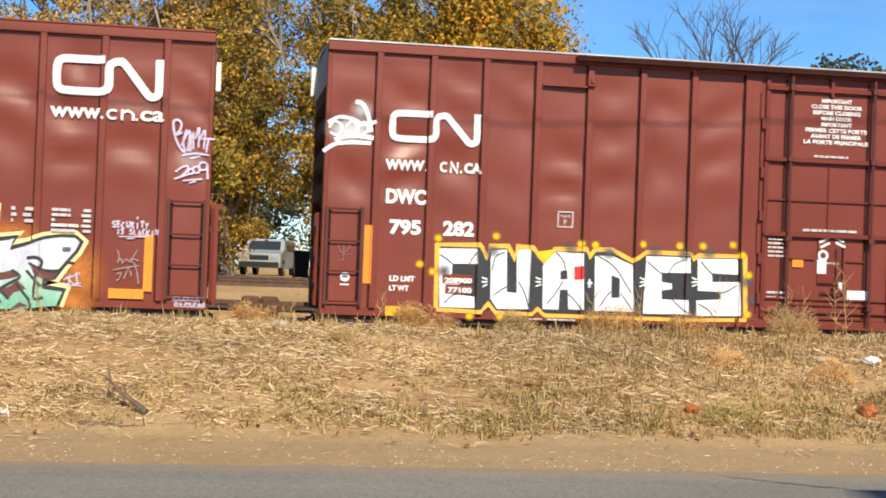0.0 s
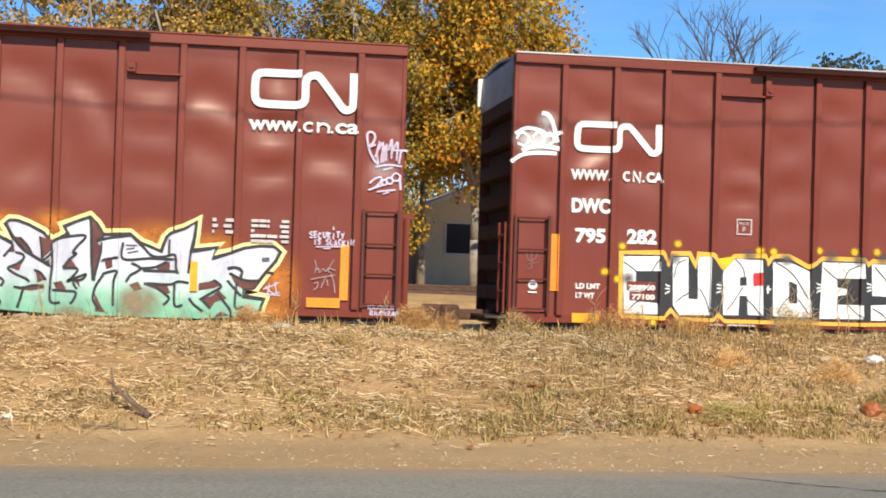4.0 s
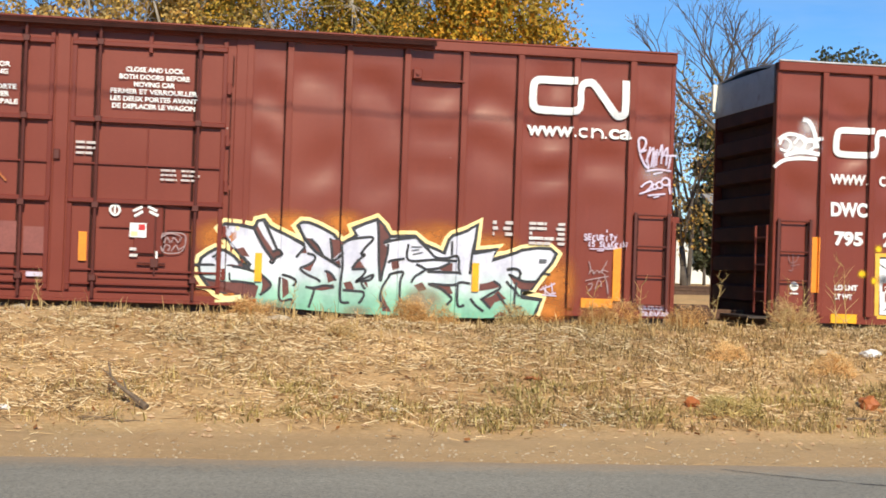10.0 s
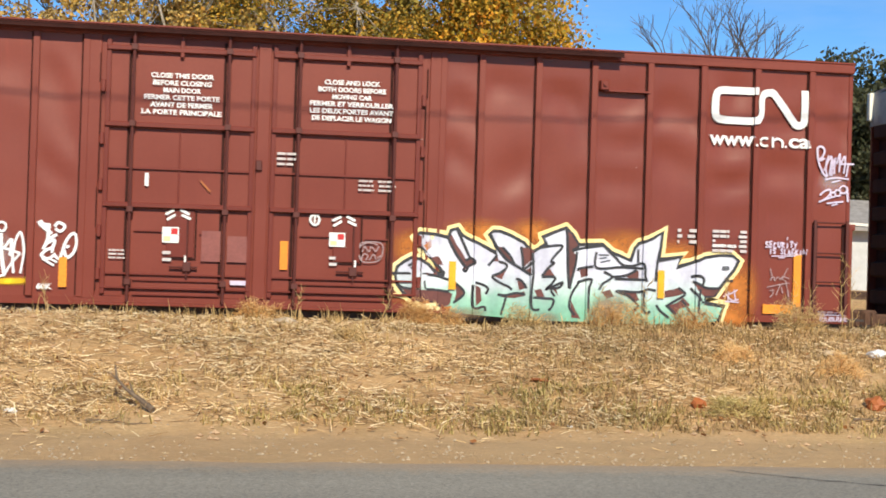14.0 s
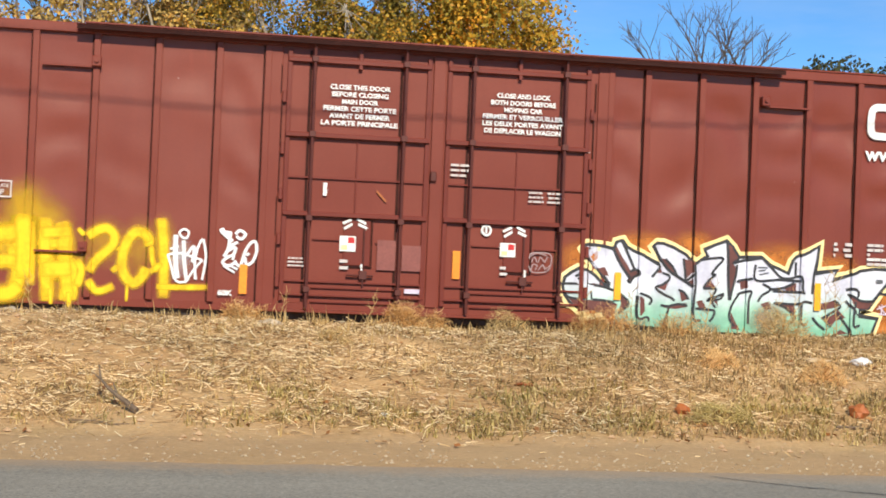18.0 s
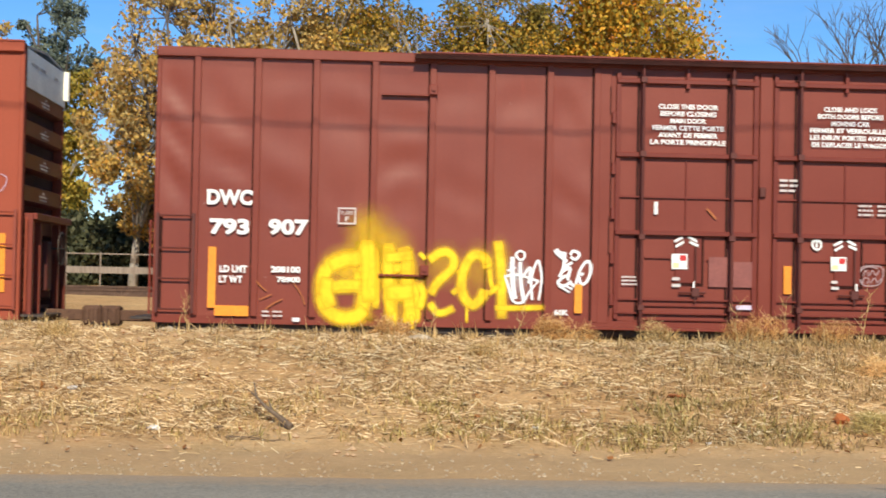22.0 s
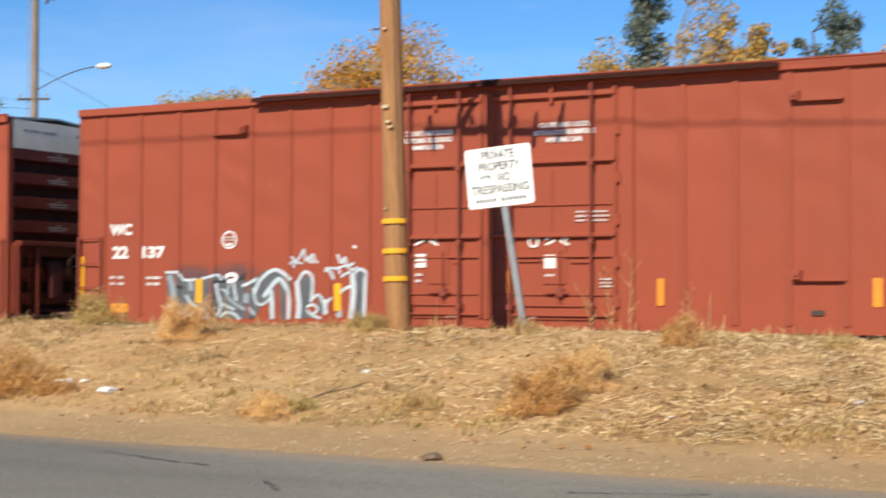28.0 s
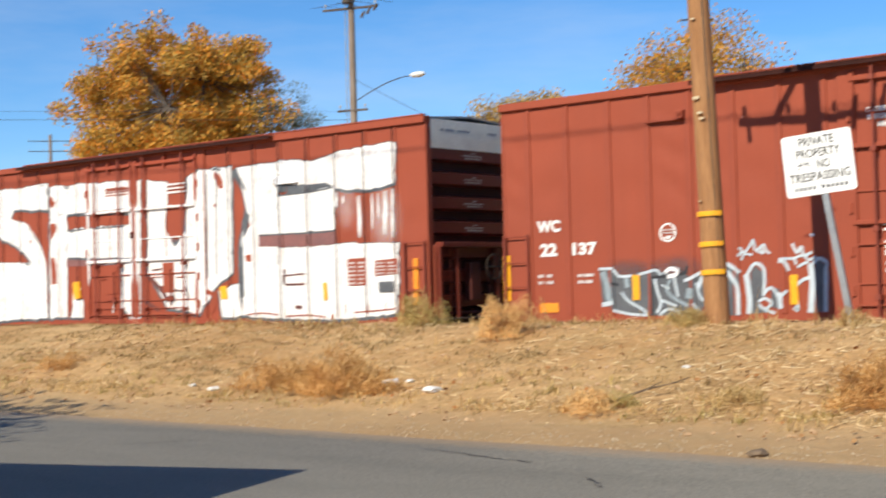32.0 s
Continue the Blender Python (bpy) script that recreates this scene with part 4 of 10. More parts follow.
def columns(car, x0, x1, z0, z1, lengths, last):
    """Rows of small measures: words at the start of each row, figures at its end."""
    h = (z1 - z0) / len(lengths)
    for r, n in enumerate(lengths):
        z = z1 - (r + 0.5) * h
        for a, b in ((x0, x0 + n), (x1 - last * (0.8 + 0.2 * (r % 2)), x1)):
            u = a
            while u < b - 0.01:
                v = min(b, u + h * (1.4 + 0.5 * ((r * 3 + int(u * 50)) % 3)))
                rect(car, "stencil", M_STENCIL, u, v, z - 0.29 * h, z + 0.29 * h)
                u = v + 0.16 * h


def rect(car, name, mat, x0, x1, z0, z1, layer=2, label=""):
    return fill(car, name, mat, [(x0, z0), (x1, z0), (x1, z1), (x0, z1)], layer, label)


def frame_rect(car, x0, x1, z0, z1, w, mat, layer=2):
    bm = bmesh.new()
    for a, b, c, d in ((x0, x1, z0, z0 + w), (x0, x1, z1 - w, z1), (x0, x0 + w, z0 + w, z1 - w), (x1 - w, x1, z0 + w, z1 - w)):
        bm.faces.new([bm.verts.new(q) for q in ((a, 0, c), (b, 0, c), (b, 0, d), (a, 0, d))])
    return lay("stencil_box", bm, mat, car, layer)


def glyphs(body, bold=0.0, spacing=1.0):
    """A flat mesh of the words, scaled to a unit box; returns verts, faces."""
    cu = bpy.data.curves.new("words", "FONT")
    cu.body, cu.align_x, cu.offset, cu.space_character = body, "CENTER", bold, spacing
    cu.resolution_u = 3
    tmp = bpy.data.objects.new("words", cu)
    scene.collection.objects.link(tmp)
    bpy.context.view_layer.update()
    me = tmp.to_mesh()
    vs = [tuple(v.co) for v in me.vertices]
    fs = [tuple(q.vertices) for q in me.polygons]
    tmp.to_mesh_clear()
    bpy.data.objects.remove(tmp)
    bpy.data.curves.remove(cu)
    return vs, fs


def words(car, body, x0, x1, z0, z1, mat=None, bold=0.02, layer=2, name="lettering", label="", slant=0.0):
    vs, fs = glyphs(body, bold)
    ax, bx = min(v[0] for v in vs), max(v[0] for v in vs)
    az, bz = min(v[1] for v in vs), max(v[1] for v in vs)
    bm = bmesh.new()
    vv = []
    for v in vs:
        x = x0 + (v[0] - ax) / (bx - ax) * (x1 - x0)
        z = z0 + (v[1] - az) / (bz - az) * (z1 - z0)
        vv.append(bm.verts.new((x, 0, z + slant * (x - x0))))
    for q in fs:
        if len(set(q)) > 2:
            bm.faces.new([vv[i] for i in q])
    return lay(name, bm, mat or M_WHITE, car, layer, label)


HAND = {"S": [(1, 0.9), (0.4, 1), (0.1, 0.75), (0.8, 0.4), (0.7, 0.05), (0, 0.1)], "E": [(0.9, 1), (0.1, 0.95), (0.15, 0.5), (0.8, 0.55), (0.15, 0.5), (0.1, 0.0), (0.9, 0.05)],
        "C": [(0.9, 0.85), (0.4, 1), (0.05, 0.5), (0.35, 0.0), (0.9, 0.15)], "U": [(0.1, 1), (0.15, 0.2), (0.5, 0.0), (0.85, 0.2), (0.9, 1)],
        "R": [(0.1, 0), (0.15, 1), (0.8, 0.85), (0.2, 0.45), (0.9, 0)], "I": [(0.5, 1), (0.45, 0)], "T": [(0, 0.95), (1, 1), (0.5, 0.98), (0.5, 0)],
        "Y": [(0, 1), (0.5, 0.5), (1, 1), (0.5, 0.5), (0.35, 0)], "L": [(0.15, 1), (0.1, 0.05), (0.9, 0)], "A": [(0, 0), (0.5, 1), (0.75, 0.35), (0.2, 0.35), (0.75, 0.35), (0.95, 0)],
        "K": [(0.1, 1), (0.1, 0), (0.15, 0.45), (0.9, 1), (0.2, 0.45), (0.95, 0)], "N": [(0.1, 0), (0.1, 1), (0.85, 0), (0.9, 1)]}


def scribble(car, body, x0, x1, z0, z1, mat, width, layer=3):
    """Marker capitals written by hand, each a bent line."""
    step = (x1 - x0) / len(body)
    for i, ch in enumerate(body):
        if ch in HAND:
            rise = 0.012 * math.sin(i * 2.3)
            stroke(car, "marker_tag", mat, [(x0 + step * (i + 0.08 + 0.8 * u), z0 + rise + (z1 - z0) * v) for u, v in HAND[ch]], width, layer, False, False)


def block(car, lines, xm, z_top, pitch, cap, widest, mat=None):
    """Centred lines of stencil lettering."""
    most = max(len(s) for s in lines)
    for i, s in enumerate(lines):
        half = widest * len(s) / most / 2
        words(car, s, xm - half, xm + half, z_top - i * pitch - cap, z_top - i * pitch, mat, 0.035)


def logo(car, x0, x1, z0, z1, w):
    """A continuous white band bent into the owner's mark."""
    X = lambda u: x0 + (x1 - x0) * u
    Z = lambda v: z0 + (z1 - z0) * v
    band = [(0.47, 0.92), (0.16, 0.92), (0.07, 0.88), (0.04, 0.74), (0.04, 0.34), (0.07, 0.2), (0.16, 0.16), (0.42, 0.16), (0.48, 0.2), (0.51, 0.34),
            (0.51, 0.72), (0.54, 0.86), (0.60, 0.9), (0.65, 0.84), (0.85, 0.2), (0.90, 0.1), (0.95, 0.14), (0.965, 0.28), (0.965, 1.0)]
    stroke(car, "logo", M_WHITE, [(X(u), Z(v)) for u, v in band], w, 2, label="white painted company logo band")


def address(car, at, z0, z1, caps):
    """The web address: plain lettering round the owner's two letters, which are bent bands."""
    h, w = z1 - z0, 0.034 if caps else 0.036
    low = z0 + h * (0.94 if caps else 0.78)
    words(car, "WWW" if caps else "www", at[0], at[1], z0, low, M_WHITE, 0.05 if caps else 0.03)
    rect(car, "stop", M_WHITE, at[1] + 0.012, at[1] + 0.045, z0, z0 + 0.035)
    a, b = at[2], at[3]
    m = (a + b) / 2
    r = (m - a) * 0.40
    zc, k = (z0 + low) / 2, (low - z0) / 2 - w / 2
    arc = [(a + r * 1.05 + r * math.cos(q), zc + k * math.sin(q)) for q in [radians(50 + 26 * i) for i in range(11)]]
    stroke(car, "logo_letter", M_WHITE, arc, w, 2)
    x0, x1 = m + 0.02, b - w / 2
    if caps:
        stroke(car, "logo_letter", M_WHITE, [(x0, z0), (x0, low), (x1, z0), (x1, low)], w, 2, False, False)
    else:
        stroke(car, "logo_letter", M_WHITE, [(x0, z0), (x0, low)], w, 2, False, False)
        stroke(car, "logo_letter", M_WHITE, [(x0, zc + 0.1 * h), ((x0 + x1) / 2, low - w / 2), (x1, zc + 0.08 * h), (x1, z0)], w, 2)
    rect(car, "stop", M_WHITE, b + 0.022, b + 0.055, z0, z0 + 0.035)
    words(car, "CA" if caps else "ca", at[4], at[5], z0, low, M_WHITE, 0.05 if caps else 0.022)


M_PATCH = graffiti("faded_repaint", (0.24, 0.075, 0.06), (0.20, 0.06, 0.05))


def bracket(car, x0, x1, z, side, paint=None):
    """A narrow shelf with a lug at one end."""
    xc = CARS[car.name]["xc"]
    bm = bmesh.new()
    box(bm, x0 - xc, x1 - xc, -HALF_W - 0.09, -HALF_W + 0.01, z - 0.02, z + 0.012, 0.004)
    e = (x1 if side > 0 else x0) - xc
    box(bm, e - 0.07, e + 0.07, -HALF_W - 0.13, -HALF_W + 0.01, z, z + 0.16, 0.012)
    rod(bm, (e, -HALF_W - 0.16, z + 0.09), (e, -HALF_W, z + 0.09), 0.035, seg=8)
    part("bracket", bm, paint or (M_BROWN if car in (car_a, car_b) else M_RED), car)


# block letters in white with black sides and a golden rim
fill(car_a, "graffiti_shadow", G_BLACK, [(3.34, 1.99), (4.05, 2.02), (4.20, 1.88), (4.25, 2.03), (4.50, 2.04), (4.62, 1.90), (4.67, 2.02), (4.91, 2.02), (5.08, 1.84), (5.28, 2.01), (5.74, 2.03), (5.86, 1.95), (5.97, 2.04), (6.20, 2.05), (6.55, 1.90), (6.79, 2.03), (7.46, 2.02), (7.58, 1.96), (7.67, 2.01), (8.43, 2.02), (8.46, 1.02), (6.38, 1.01), (4.29, 1.01), (3.39, 1.03)], 1, "black filled ground of the block-letter graffiti")
stroke(car_a, "graffiti_line", G_GOLD, [(3.38, 1.02), (3.37, 2.02), (4.05, 2.04), (4.17, 1.86), (4.22, 2.03), (4.51, 2.04), (4.62, 1.85), (4.66, 2.04), (4.90, 2.03), (5.10, 1.82), (5.27, 2.02), (5.77, 2.04), (5.85, 1.93), (5.93, 2.04), (6.20, 2.05), (6.55, 1.88), (6.79, 2.03), (7.49, 2.03), (7.58, 1.95), (7.65, 2.01), (8.42, 2.02), (8.46, 1.02)], .07, 3, False, False)
stroke(car_a, "graffiti_line", G_GOLD, [(3.39, 1.00), (4.09, 0.98), (4.22, 1.12), (4.34, 0.98), (4.91, 0.97), (5.02, 1.06), (5.13, 0.96), (6.29, 0.96), (7.52, 0.96), (8.48, 0.99)], .06, 3, False, False)
fill(car_a, "graffiti_letter", G_WHITE, [(3.40, 1.96), (4.01, 1.98), (4.02, 1.74), (3.62, 1.73), (3.62, 1.56), (3.75, 1.56), (3.75, 1.41), (3.63, 1.37), (3.63, 1.25), (3.99, 1.22), (4.00, 1.04), (3.44, 1.04)], 2, "white block graffiti letter")
fill(car_a, "graffiti_letter", G_WHITE, [(4.23, 1.97), (4.49, 1.98), (4.51, 1.31), (4.67, 1.30), (4.65, 1.99), (4.87, 2.00), (4.86, 1.05), (4.36, 1.04), (4.25, 1.20)], 2, "white block graffiti letter")
fill(car_a, "graffiti_letter", G_WHITE, [(5.11, 1.79), (5.28, 1.98), (5.73, 1.97), (5.76, 1.07), (5.52, 1.07), (5.50, 1.38), (5.37, 1.38), (5.36, 1.06), (5.10, 1.06), (5.08, 1.74)], 2, "white block graffiti letter")
fill(car_a, "graffiti_letter", G_WHITE, [(5.93, 1.94), (6.21, 1.95), (6.56, 1.81), (6.59, 1.06), (5.95, 1.06)], 2, "white block graffiti letter")
fill(car_a, "graffiti_letter", G_WHITE, [(6.78, 1.97), (7.50, 1.97), (7.51, 1.72), (7.04, 1.71), (7.05, 1.56), (7.22, 1.54), (7.22, 1.45), (7.05, 1.42), (7.06, 1.28), (7.49, 1.28), (7.50, 1.05), (6.75, 1.04)], 2, "white block graffiti letter")
fill(car_a, "graffiti_letter", G_WHITE, [(7.64, 1.96), (8.32, 1.97), (8.33, 1.72), (7.89, 1.73), (7.90, 1.59), (8.35, 1.60), (8.38, 1.05), (7.65, 1.03), (7.64, 1.28), (8.05, 1.31), (8.05, 1.43), (7.66, 1.44)], 2, "white block graffiti letter")
fill(car_a, "graffiti_letter", G_BLACK, [(5.37, 1.68), (5.48, 1.69), (5.49, 1.55), (5.37, 1.54)], 3)
fill(car_a, "graffiti_letter", G_BLACK, [(6.21, 1.64), (6.35, 1.59), (6.36, 1.28), (6.22, 1.28)], 3)
fill(car_a, "red_patch", G_RED, [(5.59, 1.75), (5.74, 1.77), (5.75, 1.56), (5.60, 1.54)], 3)
stroke(car_a, "graffiti_line", G_BLACK, [(3.41, 1.87), (3.57, 1.77), (3.64, 1.70)], .018, 4, False, True)
stroke(car_a, "graffiti_line", G_BLACK, [(4.01, 1.92), (3.90, 1.76), (3.89, 1.64)], .018, 4, False, True)
stroke(car_a, "graffiti_line", G_BLACK, [(3.51, 1.10), (3.64, 1.23), (3.81, 1.26), (3.99, 1.30)], .018, 4, False, True)
stroke(car_a, "graffiti_line", G_BLACK, [(4.46, 1.94), (4.31, 1.86), (4.26, 1.64)], .018, 4, False, True)
stroke(car_a, "graffiti_line", G_BLACK, [(4.29, 1.24), (4.44, 1.36), (4.66, 1.46)], .018, 4, False, True)
stroke(car_a, "graffiti_line", G_BLACK, [(4.69, 1.48), (4.80, 1.30), (4.87, 1.08)], .018, 4, False, True)
stroke(car_a, "graffiti_line", G_BLACK, [(5.28, 1.98), (5.41, 1.84), (5.45, 1.68)], .018, 4, False, True)
stroke(car_a, "graffiti_line", G_BLACK, [(5.42, 1.52), (5.30, 1.32), (5.16, 1.14)], .018, 4, False, True)
stroke(car_a, "graffiti_line", G_BLACK, [(5.50, 1.32), (5.63, 1.20), (5.73, 1.07)], .018, 4, False, True)
stroke(car_a, "graffiti_line", G_BLACK, [(5.97, 1.94), (6.16, 1.84), (6.31, 1.71), (6.46, 1.49), (6.55, 1.36)], .018, 4, False, True)
stroke(car_a, "graffiti_line", G_BLACK, [(6.02, 1.12), (6.14, 1.30), (6.23, 1.39)], .018, 4, False, True)
stroke(car_a, "graffiti_line", G_BLACK, [(6.37, 1.35), (6.51, 1.18), (6.57, 1.09)], .018, 4, False, True)
stroke(car_a, "graffiti_line", G_BLACK, [(6.80, 1.88), (6.96, 1.75), (7.05, 1.69)], .018, 4, False, True)
stroke(car_a, "graffiti_line", G_BLACK, [(7.43, 1.93), (7.25, 1.85), (7.16, 1.70)], .018, 4, False, True)
stroke(car_a, "graffiti_line", G_BLACK, [(7.22, 1.29), (7.37, 1.16), (7.50, 1.06)], .018, 4, False, True)
stroke(car_a, "graffiti_line", G_BLACK, [(7.69, 1.92), (7.82, 1.78), (7.91, 1.70)], .018, 4, False, True)
stroke(car_a, "graffiti_line", G_BLACK, [(7.67, 1.23), (7.85, 1.13), (7.92, 1.04)], .018, 4, False, True)
stroke(car_a, "graffiti_line", G_BLACK, [(8.32, 1.55), (8.18, 1.46), (8.06, 1.41)], .018, 4, False, True)
stroke(car_a, "graffiti_line", G_WHITE, [(5.80, 1.50), (5.90, 1.50)], .03, 4, False, True)
stroke(car_a, "graffiti_line", G_WHITE, [(5.85, 1.56), (5.85, 1.43)], .03, 5, False, True)
stroke(car_a, "graffiti_line", G_WHITE, [(4.09, 1.53), (4.19, 1.50)], .025, 4, False, True)
stroke(car_a, "graffiti_line", G_WHITE, [(4.09, 1.46), (4.19, 1.46)], .025, 4, False, True)
stroke(car_a, "graffiti_line", G_WHITE, [(4.10, 1.38), (4.19, 1.42)], .025, 4, False, True)
stroke(car_a, "graffiti_line", G_WHITE, [(4.96, 1.56), (5.06, 1.53)], .025, 4, False, True)
stroke(car_a, "graffiti_line", G_WHITE, [(4.96, 1.49), (5.06, 1.49)], .025, 4, False, True)
stroke(car_a, "graffiti_line", G_WHITE, [(4.96, 1.41), (5.06, 1.45)], .025, 4, False, True)
stroke(car_a, "graffiti_line", G_WHITE, [(6.66, 1.62), (6.76, 1.59)], .025, 4, False, True)
stroke(car_a, "graffiti_line", G_WHITE, [(6.66, 1.54), (6.76, 1.55)], .025, 4, False, True)
stroke(car_a, "graffiti_line", G_WHITE, [(6.66, 1.47), (6.77, 1.51)], .025, 4, False, True)
stroke(car_a, "graffiti_line", G_WHITE, [(7.53, 1.65), (7.64, 1.62)], .025, 4, False, True)
stroke(car_a, "graffiti_line", G_WHITE, [(7.53, 1.57), (7.64, 1.58)], .025, 4, False, True)
stroke(car_a, "graffiti_line", G_WHITE, [(7.54, 1.50), (7.64, 1.54)], .025, 4, False, True)
for x, z in [(3.38, 2.12), (4.31, 2.19), (5.69, 2.12), (5.93, 2.11), (6.71, 2.15), (7.33, 2.15), (7.72, 2.16), (8.23, 2.20), (8.49, 1.72), (3.10, 1.70), (3.30, 1.59), (3.92, 0.91), (4.41, 0.92), (8.49, 1.08), (8.38, 2.04)]:
    haze(car_a, H_YELLOW, x, z, 0.09, 0.085, 4, 1.0)
fill(car_a, "yellow_patch", G_YELLOW, [(4.94, 1.96), (5.28, 2.02), (5.17, 1.87), (5.10, 1.82)], 4)
for x, z in [(4.24, 1.95), (5.52, 2.04), (6.16, 1.99), (6.92, 2.05), (7.42, 2.02), (7.83, 2.06), (8.47, 1.60), (8.57, 1.33), (3.48, 1.61)]:
    haze(car_a, H_DUST, x, z, 0.16, 0.13, 3, 0.8)
haze(car_a, H_WHITE, 1.93, 3.76, 0.44, 0.26, 0, 0.75)
haze(car_a, H_WHITE, 2.10, 4.08, 0.22, 0.2, 0, 0.4)
stroke(car_a, "spray_tag", G_WHITE, [(2.00, 4.20), (2.11, 4.17), (2.20, 4.01), (2.26, 3.74)], 0.07, 3, False, True, "white sprayed tag")
stroke(car_a, "spray_tag", G_WHITE, [(1.58, 3.85), (1.76, 3.95), (1.99, 3.92), (2.12, 3.85), (2.33, 3.90)], 0.06, 3, False, True, "white sprayed tag")
stroke(car_a, "spray_tag", G_WHITE, [(1.60, 3.77), (1.68, 3.88), (1.81, 3.80), (1.74, 3.67), (1.62, 3.70)], 0.04, 3, False, True, "white sprayed tag")
stroke(car_a, "spray_tag", G_WHITE, [(1.86, 3.80), (1.96, 3.90), (2.05, 3.80), (1.97, 3.70), (1.87, 3.73)], 0.04, 3, False, True, "white sprayed tag")
stroke(car_a, "spray_tag", G_WHITE, [(2.07, 3.81), (2.15, 3.89), (2.21, 3.77), (2.13, 3.70)], 0.04, 3, False, True, "white sprayed tag")
stroke(car_a, "spray_tag", G_WHITE, [(1.69, 3.59), (1.95, 3.67), (2.30, 3.64)], 0.07, 3, False, True, "white sprayed tag")
stroke(car_a, "spray_tag", G_WHITE, [(1.52, 3.40), (1.70, 3.52), (1.96, 3.56), (2.26, 3.56)], 0.06, 3, False, True, "white sprayed tag")
# lavender and mint lettering with black lines and a pale yellow rim
haze(car_b, H_ORANGE, -7.39, 1.90, 0.5, 0.35, 0, 0.85)
haze(car_b, H_ORANGE, -6.36, 2.15, 0.7, 0.3, 0, 0.85)
haze(car_b, H_ORANGE, -5.50, 2.19, 0.5, 0.3, 0, 0.85)
haze(car_b, H_ORANGE, -4.01, 1.98, 0.8, 0.4, 0, 0.85)
haze(car_b, H_ORANGE, -3.12, 1.88, 0.6, 0.35, 0, 0.85)
haze(car_b, H_ORANGE, -2.07, 1.38, 0.45, 0.6, 0, 0.85)
haze(car_b, H_ORANGE, -6.97, 1.06, 0.9, 0.25, 0, 0.85)
haze(car_b, H_ORANGE, -2.14, 0.93, 0.4, 0.25, 0, 0.85)
FIRST = [(-7.68, 1.46), (-7.65, 1.59), (-7.55, 1.67), (-7.43, 1.74), (-7.29, 1.72), (-7.16, 1.64), (-7.04, 1.52), (-6.91, 1.45), (-6.90, 1.51), (-7.03, 1.64), (-7.19, 1.79), (-7.30, 1.94), (-7.37, 2.07), (-7.31, 2.13), (-7.10, 2.12), (-6.86, 2.08), (-6.81, 2.19), (-6.71, 2.22), (-6.63, 2.12), (-6.54, 2.07), (-6.31, 1.97), (-6.07, 1.85), (-6.12, 2.03), (-6.19, 2.15), (-6.13, 2.20), (-6.02, 2.20), (-5.85, 2.14), (-5.63, 2.03), (-5.51, 1.89), (-5.38, 1.96), (-5.27, 2.03), (-5.33, 2.13), (-5.16, 2.21), (-4.95, 2.29), (-4.84, 2.18), (-4.74, 2.03)]
SECOND = [(-4.35, 2.05), (-4.19, 1.92), (-4.05, 1.87), (-3.88, 1.80), (-3.81, 2.01), (-3.75, 2.08), (-3.53, 2.16), (-3.36, 2.27), (-3.38, 2.05), (-3.41, 1.84), (-3.21, 1.86), (-3.03, 1.89), (-3.10, 1.72), (-2.85, 1.80), (-2.63, 1.89), (-2.39, 1.93), (-2.17, 1.93), (-2.07, 1.85), (-2.14, 1.70), (-2.29, 1.52), (-2.46, 1.28), (-2.61, 1.26), (-2.62, 1.15), (-2.30, 1.11), (-2.39, 0.87)]
FOOT = [(-2.81, 0.82), (-3.27, 0.79), (-3.81, 0.79), (-4.35, 0.80), (-4.88, 0.80), (-5.50, 0.81), (-6.12, 0.85), (-6.81, 0.90), (-6.77, 1.00), (-6.94, 0.98), (-7.04, 1.06), (-7.27, 1.07), (-7.44, 1.12), (-7.56, 1.20), (-7.65, 1.32)]
stroke(car_b, "graffiti_rim", G_CREAM, FIRST + SECOND, 0.165, 1, False, False, "pale yellow sprayed rim")
stroke(car_b, "graffiti_rim", G_CREAM, FOOT[-6:] + FIRST[:1], 0.17, 1, False, False)
fill(car_b, "graffiti_letter", G_FADE, FIRST + SECOND + FOOT, 2, "lavender to mint green graffiti lettering")
stroke(car_b, "graffiti_outline", G_BLACK, FIRST + SECOND, 0.052, 3, False, False)
stroke(car_b, "graffiti_outline", G_BLACK, FOOT[-6:] + FIRST[:1], 0.045, 3, False, False)
fill(car_b, "graffiti_letter", G_BROWN, [(-7.22, 1.58), (-7.12, 1.64), (-7.01, 1.48), (-7.19, 1.48)], 3)
fill(car_b, "graffiti_letter", G_BROWN, [(-7.12, 1.75), (-7.01, 1.78), (-6.91, 1.63), (-7.03, 1.65)], 3)
fill(car_b, "graffiti_letter", G_BROWN, [(-7.57, 1.25), (-7.21, 1.25), (-6.83, 1.22), (-6.76, 1.19), (-6.80, 1.01), (-6.92, 0.98), (-7.04, 1.06), (-7.27, 1.07), (-7.44, 1.12)], 3)
fill(car_b, "graffiti_letter", G_BROWN, [(-6.86, 2.07), (-6.80, 2.12), (-6.71, 1.96), (-6.62, 1.84), (-6.54, 1.71), (-6.62, 1.67), (-6.74, 1.86)], 3)
fill(car_b, "graffiti_letter", G_BROWN, [(-6.58, 1.72), (-6.48, 1.76), (-6.43, 1.69), (-6.50, 1.64), (-6.55, 1.57), (-6.60, 1.60)], 3)
fill(car_b, "graffiti_letter", G_BROWN, [(-6.73, 1.37), (-6.57, 1.21), (-6.73, 1.06), (-6.70, 1.20)], 3)
fill(car_b, "graffiti_letter", G_BROWN, [(-6.41, 1.34), (-6.31, 1.29), (-6.29, 1.09), (-6.39, 1.01)], 3)
